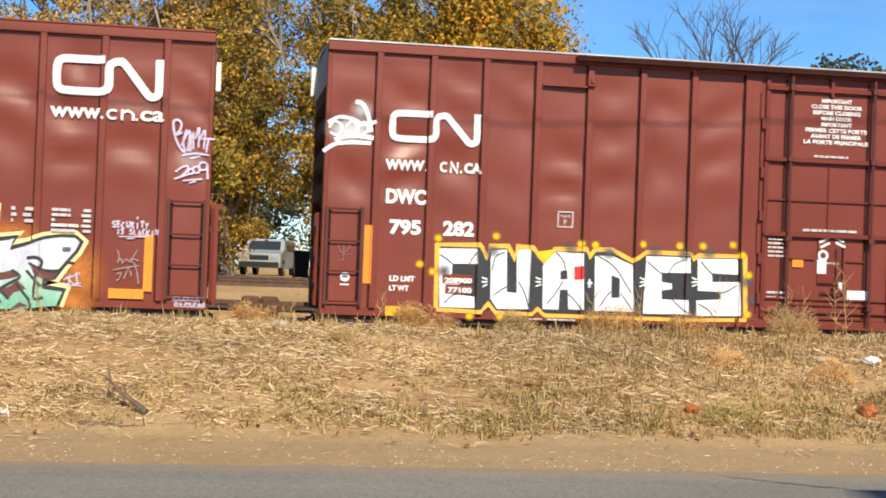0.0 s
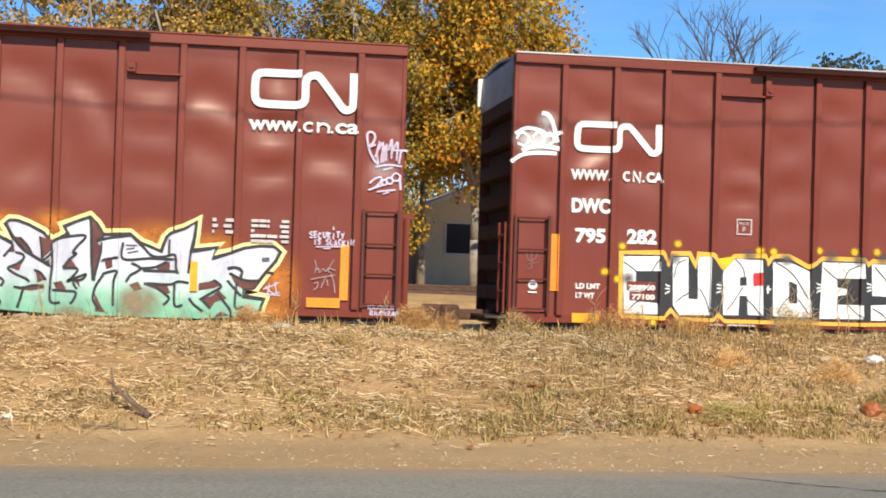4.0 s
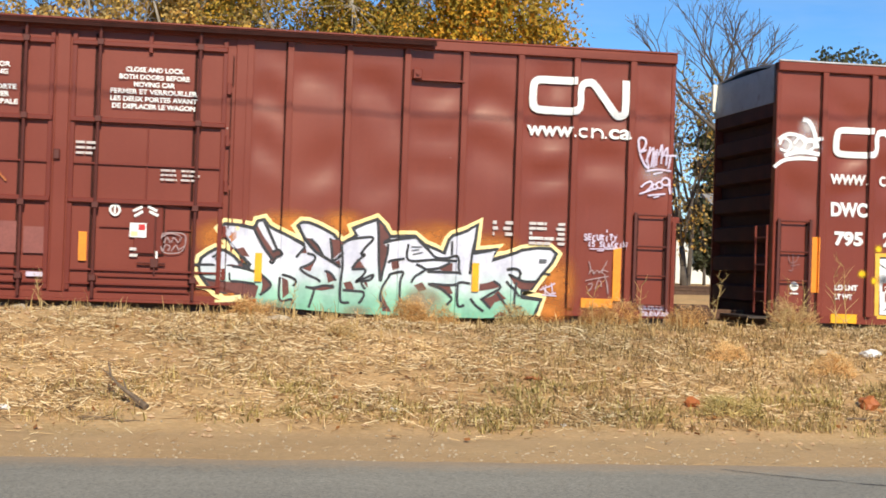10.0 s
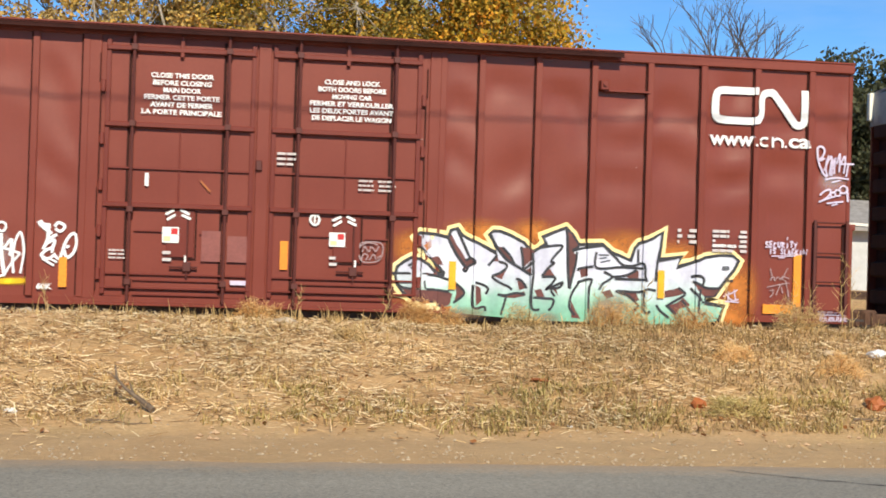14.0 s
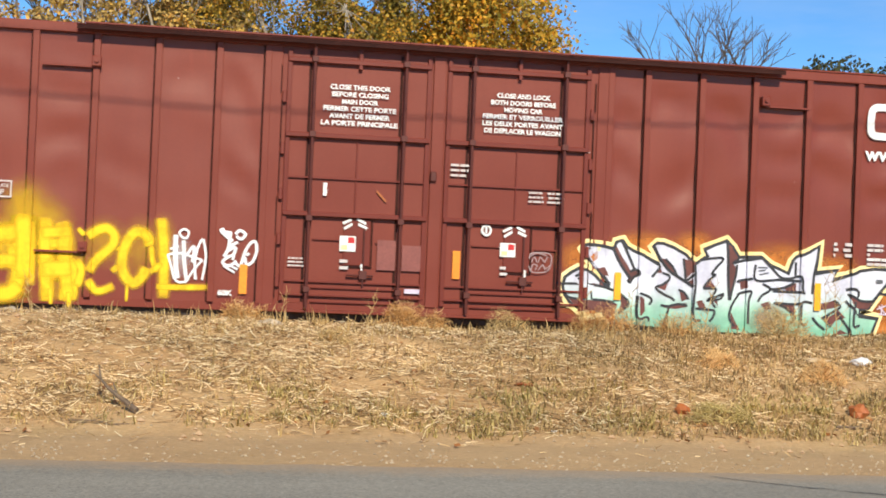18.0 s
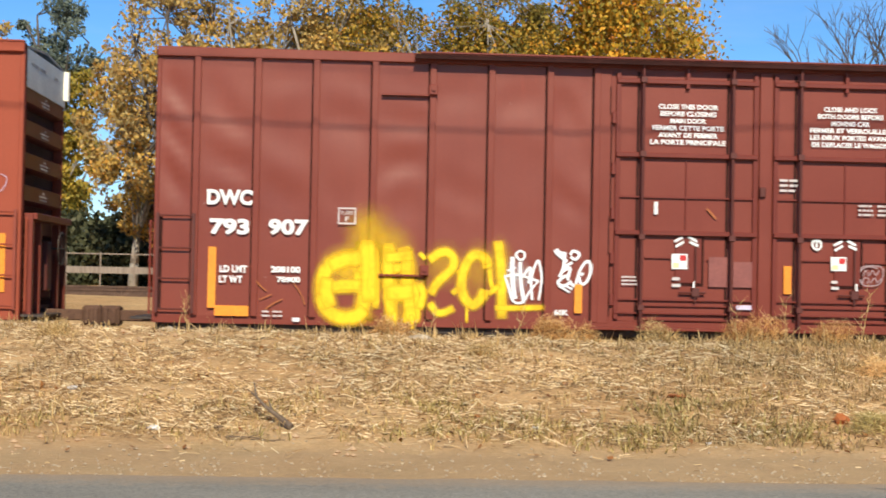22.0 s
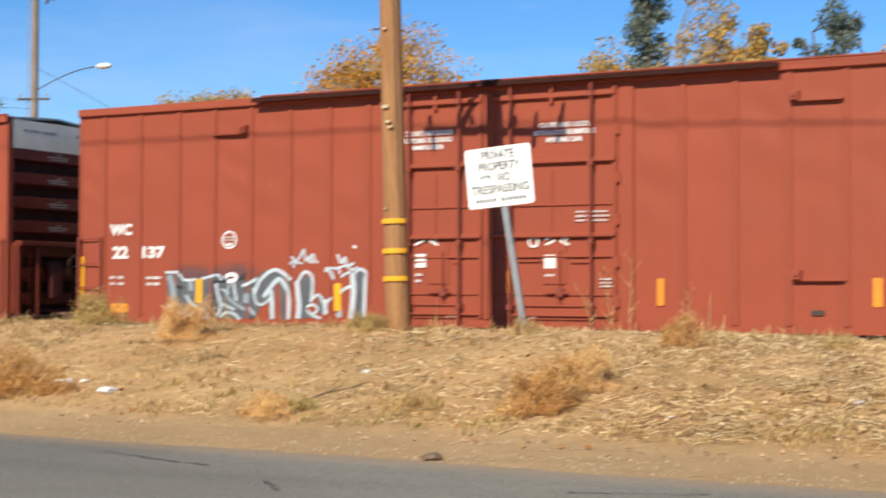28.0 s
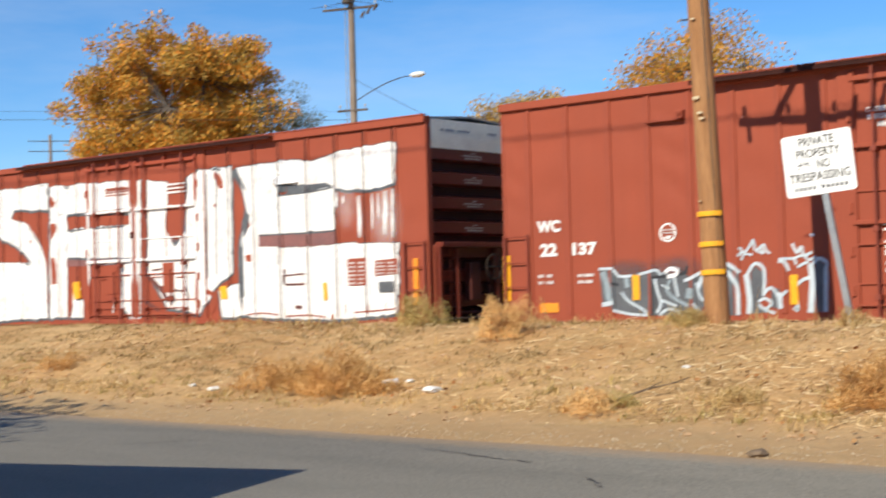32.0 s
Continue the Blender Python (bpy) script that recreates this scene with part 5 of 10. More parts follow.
fill(car_b, "graffiti_letter", G_BROWN, [(-6.07, 1.96), (-5.98, 1.95), (-5.87, 1.82), (-5.79, 1.70), (-5.92, 1.76), (-6.02, 1.86)], 3)
fill(car_b, "graffiti_letter", G_BROWN, [(-6.14, 1.72), (-6.06, 1.82), (-6.03, 1.72)], 3)
fill(car_b, "graffiti_letter", G_BROWN, [(-6.12, 1.49), (-5.99, 1.55), (-5.89, 1.62), (-5.94, 1.52), (-5.97, 1.44)], 3)
fill(car_b, "graffiti_letter", G_BROWN, [(-5.73, 1.45), (-5.66, 1.42), (-5.58, 1.32), (-5.69, 1.27)], 3)
fill(car_b, "graffiti_letter", G_BROWN, [(-5.68, 1.96), (-5.54, 1.94), (-5.47, 1.89), (-5.51, 1.76), (-5.62, 1.65), (-5.65, 1.81)], 3)
fill(car_b, "graffiti_letter", G_BROWN, [(-5.62, 1.58), (-5.52, 1.64), (-5.51, 1.54)], 3)
fill(car_b, "graffiti_letter", G_BROWN, [(-5.32, 1.51), (-5.25, 1.66), (-5.20, 1.63), (-5.12, 1.52)], 3)
fill(car_b, "graffiti_letter", G_BROWN, [(-5.46, 1.28), (-5.34, 1.31), (-5.27, 1.19), (-5.39, 1.15)], 3)
fill(car_b, "graffiti_letter", G_BROWN, [(-5.14, 1.30), (-5.09, 1.33), (-5.06, 1.20)], 3)
fill(car_b, "graffiti_letter", G_BROWN, [(-4.93, 2.25), (-4.82, 2.15), (-4.74, 2.02), (-4.84, 1.93), (-4.77, 1.84), (-4.81, 1.62), (-4.87, 1.34), (-4.91, 1.75)], 3)
fill(car_b, "graffiti_letter", G_BROWN, [(-4.72, 1.64), (-4.60, 1.67), (-4.59, 1.54), (-4.69, 1.50)], 3)
fill(car_b, "graffiti_letter", G_BROWN, [(-4.85, 1.15), (-4.76, 0.97), (-4.68, 0.85), (-4.83, 0.86)], 3)
fill(car_b, "graffiti_letter", G_BROWN, [(-3.96, 1.55), (-3.79, 1.64), (-3.74, 1.65), (-3.74, 1.49), (-3.85, 1.49)], 3)
fill(car_b, "graffiti_letter", G_BROWN, [(-3.99, 1.30), (-3.78, 1.30), (-3.72, 1.17), (-3.80, 1.14)], 3)
fill(car_b, "graffiti_letter", G_BROWN, [(-3.30, 1.33), (-3.15, 1.36), (-3.08, 1.39), (-2.97, 1.30), (-3.08, 1.26), (-3.30, 1.22)], 3)
fill(car_b, "graffiti_letter", G_BROWN, [(-3.25, 1.09), (-3.10, 1.14), (-2.99, 1.23), (-2.86, 1.11), (-3.04, 1.05), (-3.11, 0.95)], 3)
fill(car_b, "graffiti_letter", G_BROWN, [(-3.07, 0.81), (-2.95, 0.91), (-2.81, 0.85)], 3)
fill(car_b, "graffiti_letter", G_BROWN, [(-2.82, 1.48), (-2.60, 1.40), (-2.36, 1.41), (-2.48, 1.27), (-2.65, 1.27), (-2.76, 1.35)], 3)
fill(car_b, "graffiti_letter", G_BROWN, [(-6.00, 1.22), (-5.87, 1.18), (-5.61, 1.26), (-5.59, 1.19), (-5.78, 1.15), (-5.97, 1.16)], 3)
fill(car_b, "graffiti_letter", G_BROWN, [(-4.34, 1.28), (-4.21, 1.33), (-4.14, 1.22), (-4.26, 1.18)], 3)
stroke(car_b, "graffiti_line", G_BLACK, [(-7.78, 1.49), (-7.27, 1.49), (-7.01, 1.46), (-6.83, 1.41)], 0.04, 4, False, True)
stroke(car_b, "graffiti_line", G_BLACK, [(-7.23, 1.49), (-7.21, 1.26)], 0.04, 4, False, True)
stroke(car_b, "graffiti_line", G_BLACK, [(-7.66, 1.37), (-7.58, 1.28), (-7.39, 1.25), (-7.09, 1.25), (-6.81, 1.22)], 0.04, 4, False, True)
stroke(car_b, "graffiti_line", G_BLACK, [(-7.48, 1.61), (-7.41, 1.64), (-7.37, 1.60), (-7.44, 1.57)], 0.04, 4, False, True)
stroke(car_b, "graffiti_line", G_BLACK, [(-6.86, 2.08), (-6.75, 1.87), (-6.64, 1.71), (-6.56, 1.61)], 0.046, 4, False, True)
stroke(car_b, "graffiti_line", G_BLACK, [(-6.81, 2.17), (-6.84, 2.09)], 0.04, 4, False, True)
stroke(car_b, "graffiti_line", G_BLACK, [(-6.72, 2.22), (-6.61, 2.00), (-6.50, 1.77)], 0.046, 4, False, True)
stroke(car_b, "graffiti_line", G_BLACK, [(-6.57, 1.72), (-6.47, 1.76), (-6.42, 1.69), (-6.51, 1.63), (-6.56, 1.55), (-6.61, 1.59)], 0.04, 4, False, True)
stroke(car_b, "graffiti_line", G_BLACK, [(-6.74, 1.38), (-6.57, 1.21), (-6.74, 1.05)], 0.04, 4, False, True)
stroke(car_b, "graffiti_line", G_BLACK, [(-6.44, 1.34), (-6.43, 0.99), (-6.25, 1.00), (-6.23, 0.93)], 0.04, 4, False, True)
stroke(car_b, "graffiti_line", G_BLACK, [(-6.41, 1.38), (-6.26, 1.34), (-6.19, 1.28), (-6.23, 1.20)], 0.04, 4, False, True)
stroke(car_b, "graffiti_line", G_BLACK, [(-6.18, 2.15), (-6.10, 2.00), (-6.02, 1.88), (-5.91, 1.76), (-5.78, 1.68), (-5.62, 1.59), (-5.51, 1.52)], 0.046, 4, False, True)
stroke(car_b, "graffiti_line", G_BLACK, [(-5.98, 1.95), (-5.86, 1.83), (-5.78, 1.69)], 0.04, 4, False, True)
stroke(car_b, "graffiti_line", G_BLACK, [(-6.20, 1.65), (-6.11, 1.76), (-6.06, 1.83)], 0.04, 4, False, True)
stroke(car_b, "graffiti_line", G_BLACK, [(-6.03, 1.72), (-5.92, 1.69), (-5.91, 1.62), (-6.01, 1.54), (-6.13, 1.48), (-6.01, 1.39), (-5.87, 1.33), (-5.81, 1.28)], 0.04, 4, False, True)
stroke(car_b, "graffiti_line", G_BLACK, [(-5.75, 1.46), (-5.65, 1.42), (-5.57, 1.31)], 0.04, 4, False, True)
stroke(car_b, "graffiti_line", G_BLACK, [(-6.04, 1.20), (-5.91, 1.19), (-5.74, 1.23), (-5.59, 1.21)], 0.04, 4, False, True)
stroke(car_b, "graffiti_line", G_BLACK, [(-5.90, 1.17), (-5.94, 1.01), (-5.98, 0.88)], 0.04, 4, False, True)
stroke(car_b, "graffiti_line", G_BLACK, [(-5.68, 1.97), (-5.65, 1.79), (-5.62, 1.62), (-5.47, 1.75)], 0.04, 4, False, True)
stroke(car_b, "graffiti_line", G_BLACK, [(-5.50, 1.88), (-5.48, 1.55), (-5.50, 1.29), (-5.49, 1.00), (-5.35, 0.98)], 0.04, 4, False, True)
stroke(car_b, "graffiti_line", G_BLACK, [(-5.48, 1.89), (-5.37, 1.96), (-5.05, 2.01), (-5.02, 1.96), (-5.12, 1.85), (-5.19, 1.74), (-5.13, 1.73), (-5.23, 1.64), (-5.33, 1.51)], 0.04, 4, False, True)
stroke(car_b, "graffiti_line", G_BLACK, [(-5.33, 1.50), (-5.12, 1.50), (-5.16, 1.40), (-5.26, 1.30), (-5.13, 1.36), (-4.99, 1.42), (-5.04, 1.34), (-5.17, 1.30), (-5.11, 1.19)], 0.04, 4, False, True)
stroke(car_b, "graffiti_line", G_BLACK, [(-5.47, 1.17), (-5.27, 1.16), (-5.13, 1.14), (-5.16, 1.02), (-5.21, 0.97)], 0.04, 4, False, True)
stroke(car_b, "graffiti_line", G_BLACK, [(-4.95, 2.28), (-4.93, 2.10), (-4.91, 1.66), (-4.88, 1.33)], 0.046, 4, False, True)
stroke(car_b, "graffiti_line", G_BLACK, [(-4.84, 2.17), (-4.74, 2.02), (-4.84, 1.93), (-4.66, 1.98), (-4.35, 2.03)], 0.04, 4, False, True)
stroke(car_b, "graffiti_line", G_BLACK, [(-4.77, 1.91), (-4.78, 1.75), (-4.84, 1.48), (-4.87, 1.32)], 0.04, 4, False, True)
stroke(car_b, "graffiti_line", G_BLACK, [(-4.75, 1.61), (-4.72, 1.65), (-4.51, 1.69)], 0.04, 4, False, True)
stroke(car_b, "graffiti_line", G_BLACK, [(-4.75, 1.42), (-4.69, 1.45), (-4.53, 1.48), (-4.57, 1.32), (-4.57, 0.95)], 0.04, 4, False, True)
stroke(car_b, "graffiti_line", G_BLACK, [(-4.73, 1.42), (-4.84, 1.23), (-4.87, 1.04), (-4.78, 0.90)], 0.04, 4, False, True)
stroke(car_b, "graffiti_line", G_BLACK, [(-4.45, 1.92), (-4.44, 1.67), (-4.04, 1.69), (-3.68, 1.68)], 0.04, 4, False, True)
stroke(car_b, "graffiti_line", G_BLACK, [(-4.35, 2.05), (-4.24, 1.94), (-4.14, 1.85), (-4.01, 1.73), (-3.84, 1.72), (-3.69, 1.76), (-3.65, 1.68), (-3.65, 1.57), (-3.62, 1.47)], 0.04, 4, False, True)
stroke(car_b, "graffiti_line", G_BLACK, [(-4.32, 1.61), (-4.18, 1.54), (-4.25, 1.47), (-4.33, 1.42), (-4.39, 1.32)], 0.04, 4, False, True)
stroke(car_b, "graffiti_line", G_BLACK, [(-4.18, 1.53), (-3.96, 1.56), (-3.78, 1.65)], 0.04, 4, False, True)
stroke(car_b, "graffiti_line", G_BLACK, [(-4.14, 1.50), (-3.74, 1.50), (-3.63, 1.50)], 0.04, 4, False, True)
stroke(car_b, "graffiti_line", G_BLACK, [(-3.76, 1.99), (-3.76, 1.77)], 0.04, 4, False, True)
stroke(car_b, "graffiti_line", G_BLACK, [(-3.38, 2.07), (-3.43, 1.83), (-3.46, 1.48)], 0.04, 4, False, True)
stroke(car_b, "graffiti_line", G_BLACK, [(-3.41, 1.81), (-3.11, 1.87)], 0.04, 4, False, True)
stroke(car_b, "graffiti_line", G_BLACK, [(-3.10, 1.72), (-2.98, 1.76)], 0.04, 4, False, True)
stroke(car_b, "graffiti_line", G_BLACK, [(-4.12, 1.31), (-3.92, 1.24), (-3.80, 1.15), (-3.74, 1.08), (-3.82, 0.98)], 0.04, 4, False, True)
stroke(car_b, "graffiti_line", G_BLACK, [(-4.08, 1.31), (-3.74, 1.30), (-3.60, 1.35), (-3.45, 1.33)], 0.04, 4, False, True)
stroke(car_b, "graffiti_line", G_BLACK, [(-3.44, 1.10), (-3.36, 1.00), (-3.22, 0.90)], 0.04, 4, False, True)
stroke(car_b, "graffiti_line", G_BLACK, [(-3.66, 1.30), (-3.65, 0.99), (-3.53, 0.99)], 0.04, 4, False, True)
stroke(car_b, "graffiti_line", G_BLACK, [(-3.28, 1.08), (-3.12, 1.18), (-2.96, 1.29), (-3.08, 1.39)], 0.04, 4, False, True)
stroke(car_b, "graffiti_line", G_BLACK, [(-3.01, 1.19), (-2.90, 1.05), (-2.81, 0.93), (-2.79, 0.82)], 0.04, 4, False, True)
stroke(car_b, "graffiti_line", G_BLACK, [(-3.25, 1.09), (-3.11, 0.95)], 0.04, 4, False, True)
stroke(car_b, "graffiti_line", G_BLACK, [(-2.87, 1.57), (-2.75, 1.59), (-2.65, 1.54), (-2.67, 1.43)], 0.046, 4, False, True)
stroke(car_b, "graffiti_line", G_BLACK, [(-2.87, 1.39), (-2.74, 1.25), (-2.65, 1.15)], 0.04, 4, False, True)
stroke(car_b, "graffiti_line", G_BLACK, [(-2.72, 1.38), (-2.74, 0.99), (-2.61, 0.99)], 0.04, 4, False, True)
stroke(car_b, "graffiti_line", G_BLACK, [(-2.84, 1.50), (-2.60, 1.40), (-2.38, 1.40)], 0.04, 4, False, True)
stroke(car_b, "graffiti_line", G_BLACK, [(-2.27, 1.53), (-2.16, 1.52)], 0.04, 4, False, True)
stroke(car_b, "graffiti_line", G_GREY, [(-4.41, 1.88), (-4.24, 1.88)], 0.02, 4, False, True)
stroke(car_b, "graffiti_line", G_GREY, [(-4.40, 1.82), (-4.28, 1.84)], 0.02, 4, False, True)
stroke(car_b, "graffiti_line", G_GREY, [(-4.38, 1.76), (-4.22, 1.80)], 0.02, 4, False, True)
stroke(car_b, "graffiti_line", G_GREY, [(-7.44, 1.63), (-7.41, 1.67)], 0.03, 4, False, True)
stroke(car_b, "graffiti_rim", G_CREAM, [(-7.71, 1.15), (-7.53, 1.12), (-7.42, 1.03), (-7.28, 0.99), (-7.02, 1.02)], 0.06, 4, False, True)
stroke(car_b, "graffiti_rim", G_CREAM, [(-7.42, 0.94), (-7.06, 0.96)], 0.04, 4, False, True)
stroke(car_b, "marker_tag", G_VIOLET, [(-2.32, 1.27), (-2.19, 1.32), (-2.08, 1.38)], 0.02, 4, False, True)
stroke(car_b, "marker_tag", G_VIOLET, [(-2.28, 1.32), (-2.17, 1.21), (-2.06, 1.23)], 0.02, 4, False, True)
stroke(car_b, "marker_tag", G_VIOLET, [(-2.23, 1.35), (-2.24, 1.19)], 0.02, 4, False, True)
stroke(car_b, "marker_tag", G_VIOLET, [(-2.14, 1.39), (-2.11, 1.20)], 0.02, 4, False, True)
stroke(car_b, "marker_tag", G_VIOLET, [(-2.29, 1.19), (-2.05, 1.18)], 0.02, 4, False, True)
haze(car_b, H_TAN, -4.20, 1.02, 0.45, 0.34, 5, 0.95)
haze(car_b, H_TAN, -5.24, 0.85, 0.3, 0.12, 5, 0.7)
haze(car_b, H_TAN, -6.55, 0.90, 0.5, 0.12, 5, 0.6)
fill(car_b, "grey_patch", G_GREY, [(-2.35, 1.76), (-2.23, 1.76), (-2.23, 1.70), (-2.35, 1.69)], 4)
for z, shift in ((1.035, 0.0), (0.94, 0.03)):                 # two rows of unreadable chalk letters
    for i in range(7):
        x = -0.68 + shift + 0.068 * i
        zig = [(x, z - 0.035), (x + 0.012 * (i % 3), z + 0.035), (x + 0.045, z + 0.025 - 0.02 * (i % 2)), (x + 0.02, z), (x + 0.05, z - 0.035)]
        stroke(car_b, "chalk_scrawl", G_VIOLET, zig, 0.016, 3, False, i % 2 == 0)
stroke(car_a, "faint_tag", G_DUSK, [(1.81, 1.97), (1.85, 1.85), (1.95, 1.87), (2.00, 1.99)], 0.02, 3, False, True)
stroke(car_a, "faint_tag", G_DUSK, [(1.89, 2.00), (1.90, 1.74), (1.83, 1.72)], 0.018, 3, False, True)
stroke(car_a, "faint_tag", G_DUSK, [(1.85, 1.79), (2.01, 1.82)], 0.015, 3, False, True)
dot(car_a, "seal", M_WHITE, 1.93, 1.46, 0.075, 3)
rect(car_a, "seal_mark", G_GREY, 1.885, 1.975, 1.45, 1.485, 4)
rect(car_a, "seal", M_WHITE, 1.86, 2.00, 1.33, 1.355, 3)
# yellow fat-cap scrawl with overspray
haze(car_b, H_YELLOW, -16.2, 1.80, 0.66, 0.42, 0, 0.8)
haze(car_b, H_YELLOW, -16.0, 2.35, 0.5, 0.5, 0, 0.35)
haze(car_b, H_YELLOW, -16.04, 2.14, 0.4, 0.6, 0, 0.4)
haze(car_b, H_YELLOW, -15.65, 1.98, 0.45, 0.6, 0, 0.45)
haze(car_b, H_YELLOW, -15.37, 1.47, 0.4, 0.6, 0, 0.4)
haze(car_b, H_YELLOW, -14.82, 1.84, 0.4, 0.45, 0, 0.3)
haze(car_b, H_YELLOW, -14.31, 1.77, 0.35, 0.55, 0, 0.3)
haze(car_b, H_YELLOW, -13.96, 1.87, 0.25, 0.5, 0, 0.35)
haze(car_b, H_YELLOW, -16.25, 1.01, 0.5, 0.2, 0, 0.5)
for line, wide in (([(-16.62, 1.78), (-16.39, 1.88), (-16.09, 1.92)], 0.26), ([(-16.64, 1.62), (-16.66, 1.38), (-16.58, 1.14)], 0.24), ([(-16.58, 1.47), (-16.37, 1.50), (-16.08, 1.49)], 0.2), ([(-16.04, 2.20), (-16.00, 1.71), (-16.00, 1.22)], 0.28),
                   ([(-15.73, 2.09), (-15.69, 1.48), (-15.65, 0.96)], 0.18), ([(-15.43, 2.10), (-15.41, 1.49), (-15.32, 0.94)], 0.2), ([(-15.77, 1.93), (-15.55, 1.95), (-15.32, 1.98)], 0.18), ([(-15.74, 1.38), (-15.5, 1.40), (-15.30, 1.43)], 0.28),
                   ([(-15.60, 1.11), (-15.59, 0.98), (-15.58, 0.86)], 0.06), ([(-15.33, 1.06), (-15.32, 0.94), (-15.31, 0.82)], 0.07)):
    soft_stroke(car_b, "yellow_scrawl", H_YELLOW, line, wide, 3)
soft_stroke(car_b, "yellow_scrawl", H_YELLOW, [(-16.04, 2.21), (-16.06, 1.81), (-16.07, 1.37), (-16.10, 1.06)], 0.27, 2)
soft_stroke(car_b, "yellow_scrawl", H_YELLOW, [(-16.10, 1.95), (-16.37, 1.89), (-16.59, 1.82), (-16.71, 1.62), (-16.73, 1.36), (-16.66, 1.13), (-16.45, 1.00), (-16.21, 1.01), (-16.05, 1.15)], 0.25, 2)
soft_stroke(car_b, "yellow_scrawl", H_YELLOW, [(-16.71, 1.46), (-16.46, 1.44), (-16.24, 1.45), (-16.07, 1.42)], 0.17, 2)
soft_stroke(car_b, "yellow_scrawl", H_YELLOW, [(-16.19, 1.72), (-16.16, 1.46)], 0.14, 2)
soft_stroke(car_b, "yellow_scrawl", H_YELLOW, [(-15.91, 2.11), (-15.90, 1.55), (-15.89, 1.13)], 0.14, 2)
soft_stroke(car_b, "yellow_scrawl", H_YELLOW, [(-15.71, 2.17), (-15.68, 1.82), (-15.68, 1.47), (-15.64, 1.20), (-15.64, 0.90)], 0.22, 2)
soft_stroke(car_b, "yellow_scrawl", H_YELLOW, [(-15.48, 2.12), (-15.40, 1.82), (-15.39, 1.47), (-15.35, 1.16), (-15.38, 0.91)], 0.24, 2)
soft_stroke(car_b, "yellow_scrawl", H_YELLOW, [(-15.28, 1.58), (-15.26, 1.21), (-15.26, 0.93)], 0.14, 2)
soft_stroke(car_b, "yellow_scrawl", H_YELLOW, [(-15.82, 1.80), (-15.59, 1.78), (-15.35, 1.82)], 0.16, 2)
soft_stroke(car_b, "yellow_scrawl", H_YELLOW, [(-15.78, 1.55), (-15.67, 1.51), (-15.59, 1.47)], 0.2, 2)
soft_stroke(car_b, "yellow_scrawl", H_YELLOW, [(-15.78, 1.38), (-15.58, 1.36), (-15.32, 1.43)], 0.24, 2)
soft_stroke(car_b, "yellow_scrawl", H_YELLOW, [(-15.23, 1.56), (-15.15, 1.39), (-15.21, 1.14)], 0.13, 2)
soft_stroke(car_b, "yellow_scrawl", H_YELLOW, [(-15.23, 2.03), (-15.13, 1.92)], 0.08, 2)
soft_stroke(car_b, "yellow_scrawl", H_YELLOW, [(-15.08, 1.90), (-14.94, 2.01), (-14.80, 2.04), (-14.69, 1.94), (-14.71, 1.79), (-14.84, 1.66), (-14.97, 1.52), (-15.05, 1.37)], 0.16, 2)
soft_stroke(car_b, "yellow_scrawl", H_YELLOW, [(-15.06, 1.26), (-14.95, 1.11), (-14.83, 1.10), (-14.66, 1.18)], 0.13, 2)
soft_stroke(car_b, "yellow_scrawl", H_YELLOW, [(-14.71, 1.39), (-14.59, 1.49)], 0.11, 2)
soft_stroke(car_b, "yellow_scrawl", H_YELLOW, [(-14.64, 1.71), (-14.59, 1.77)], 0.06, 2)
soft_stroke(car_b, "yellow_scrawl", H_YELLOW, [(-14.19, 1.48), (-14.26, 1.33), (-14.38, 1.23), (-14.52, 1.35), (-14.56, 1.58), (-14.50, 1.84), (-14.36, 2.01), (-14.20, 1.95), (-14.16, 1.79)], 0.18, 2)
soft_stroke(car_b, "yellow_scrawl", H_YELLOW, [(-14.28, 2.06), (-14.17, 1.85)], 0.12, 2)
soft_stroke(car_b, "yellow_scrawl", H_YELLOW, [(-14.47, 1.22), (-14.47, 0.94)], 0.05, 2)
soft_stroke(car_b, "yellow_scrawl", H_YELLOW, [(-14.00, 2.24), (-13.95, 1.85), (-13.93, 1.50), (-13.92, 1.01)], 0.18, 2)
soft_stroke(car_b, "yellow_scrawl", H_YELLOW, [(-14.13, 1.81), (-14.10, 1.58), (-14.03, 1.41)], 0.09, 2)
soft_stroke(car_b, "yellow_scrawl", H_YELLOW, [(-14.14, 1.40), (-13.96, 1.55)], 0.1, 2)
soft_stroke(car_b, "yellow_scrawl", H_YELLOW, [(-14.04, 1.19), (-13.73, 1.19), (-13.26, 1.21)], 0.1, 2)
stroke(car_b, "white_tag", G_WHITE, [(-13.72, 2.02), (-13.68, 2.07), (-13.63, 2.08), (-13.58, 2.04), (-13.60, 1.96), (-13.66, 1.95)], 0.035, 4, True, True)
stroke(car_b, "white_tag", G_WHITE, [(-13.77, 1.99), (-13.77, 1.77), (-13.75, 1.50), (-13.72, 1.33)], 0.07, 4, False, True)
stroke(car_b, "white_tag", G_WHITE, [(-13.88, 1.68), (-13.82, 1.50), (-13.77, 1.33), (-13.69, 1.27), (-13.57, 1.29)], 0.035, 4, False, True)
stroke(car_b, "white_tag", G_WHITE, [(-13.89, 1.68), (-13.69, 1.71), (-13.36, 1.62)], 0.035, 4, False, True)
stroke(car_b, "white_tag", G_WHITE, [(-13.65, 1.91), (-13.63, 1.59), (-13.58, 1.29)], 0.055, 4, False, True)
stroke(car_b, "white_tag", G_WHITE, [(-13.59, 1.70), (-13.49, 1.83), (-13.51, 1.58)], 0.04, 4, False, True)
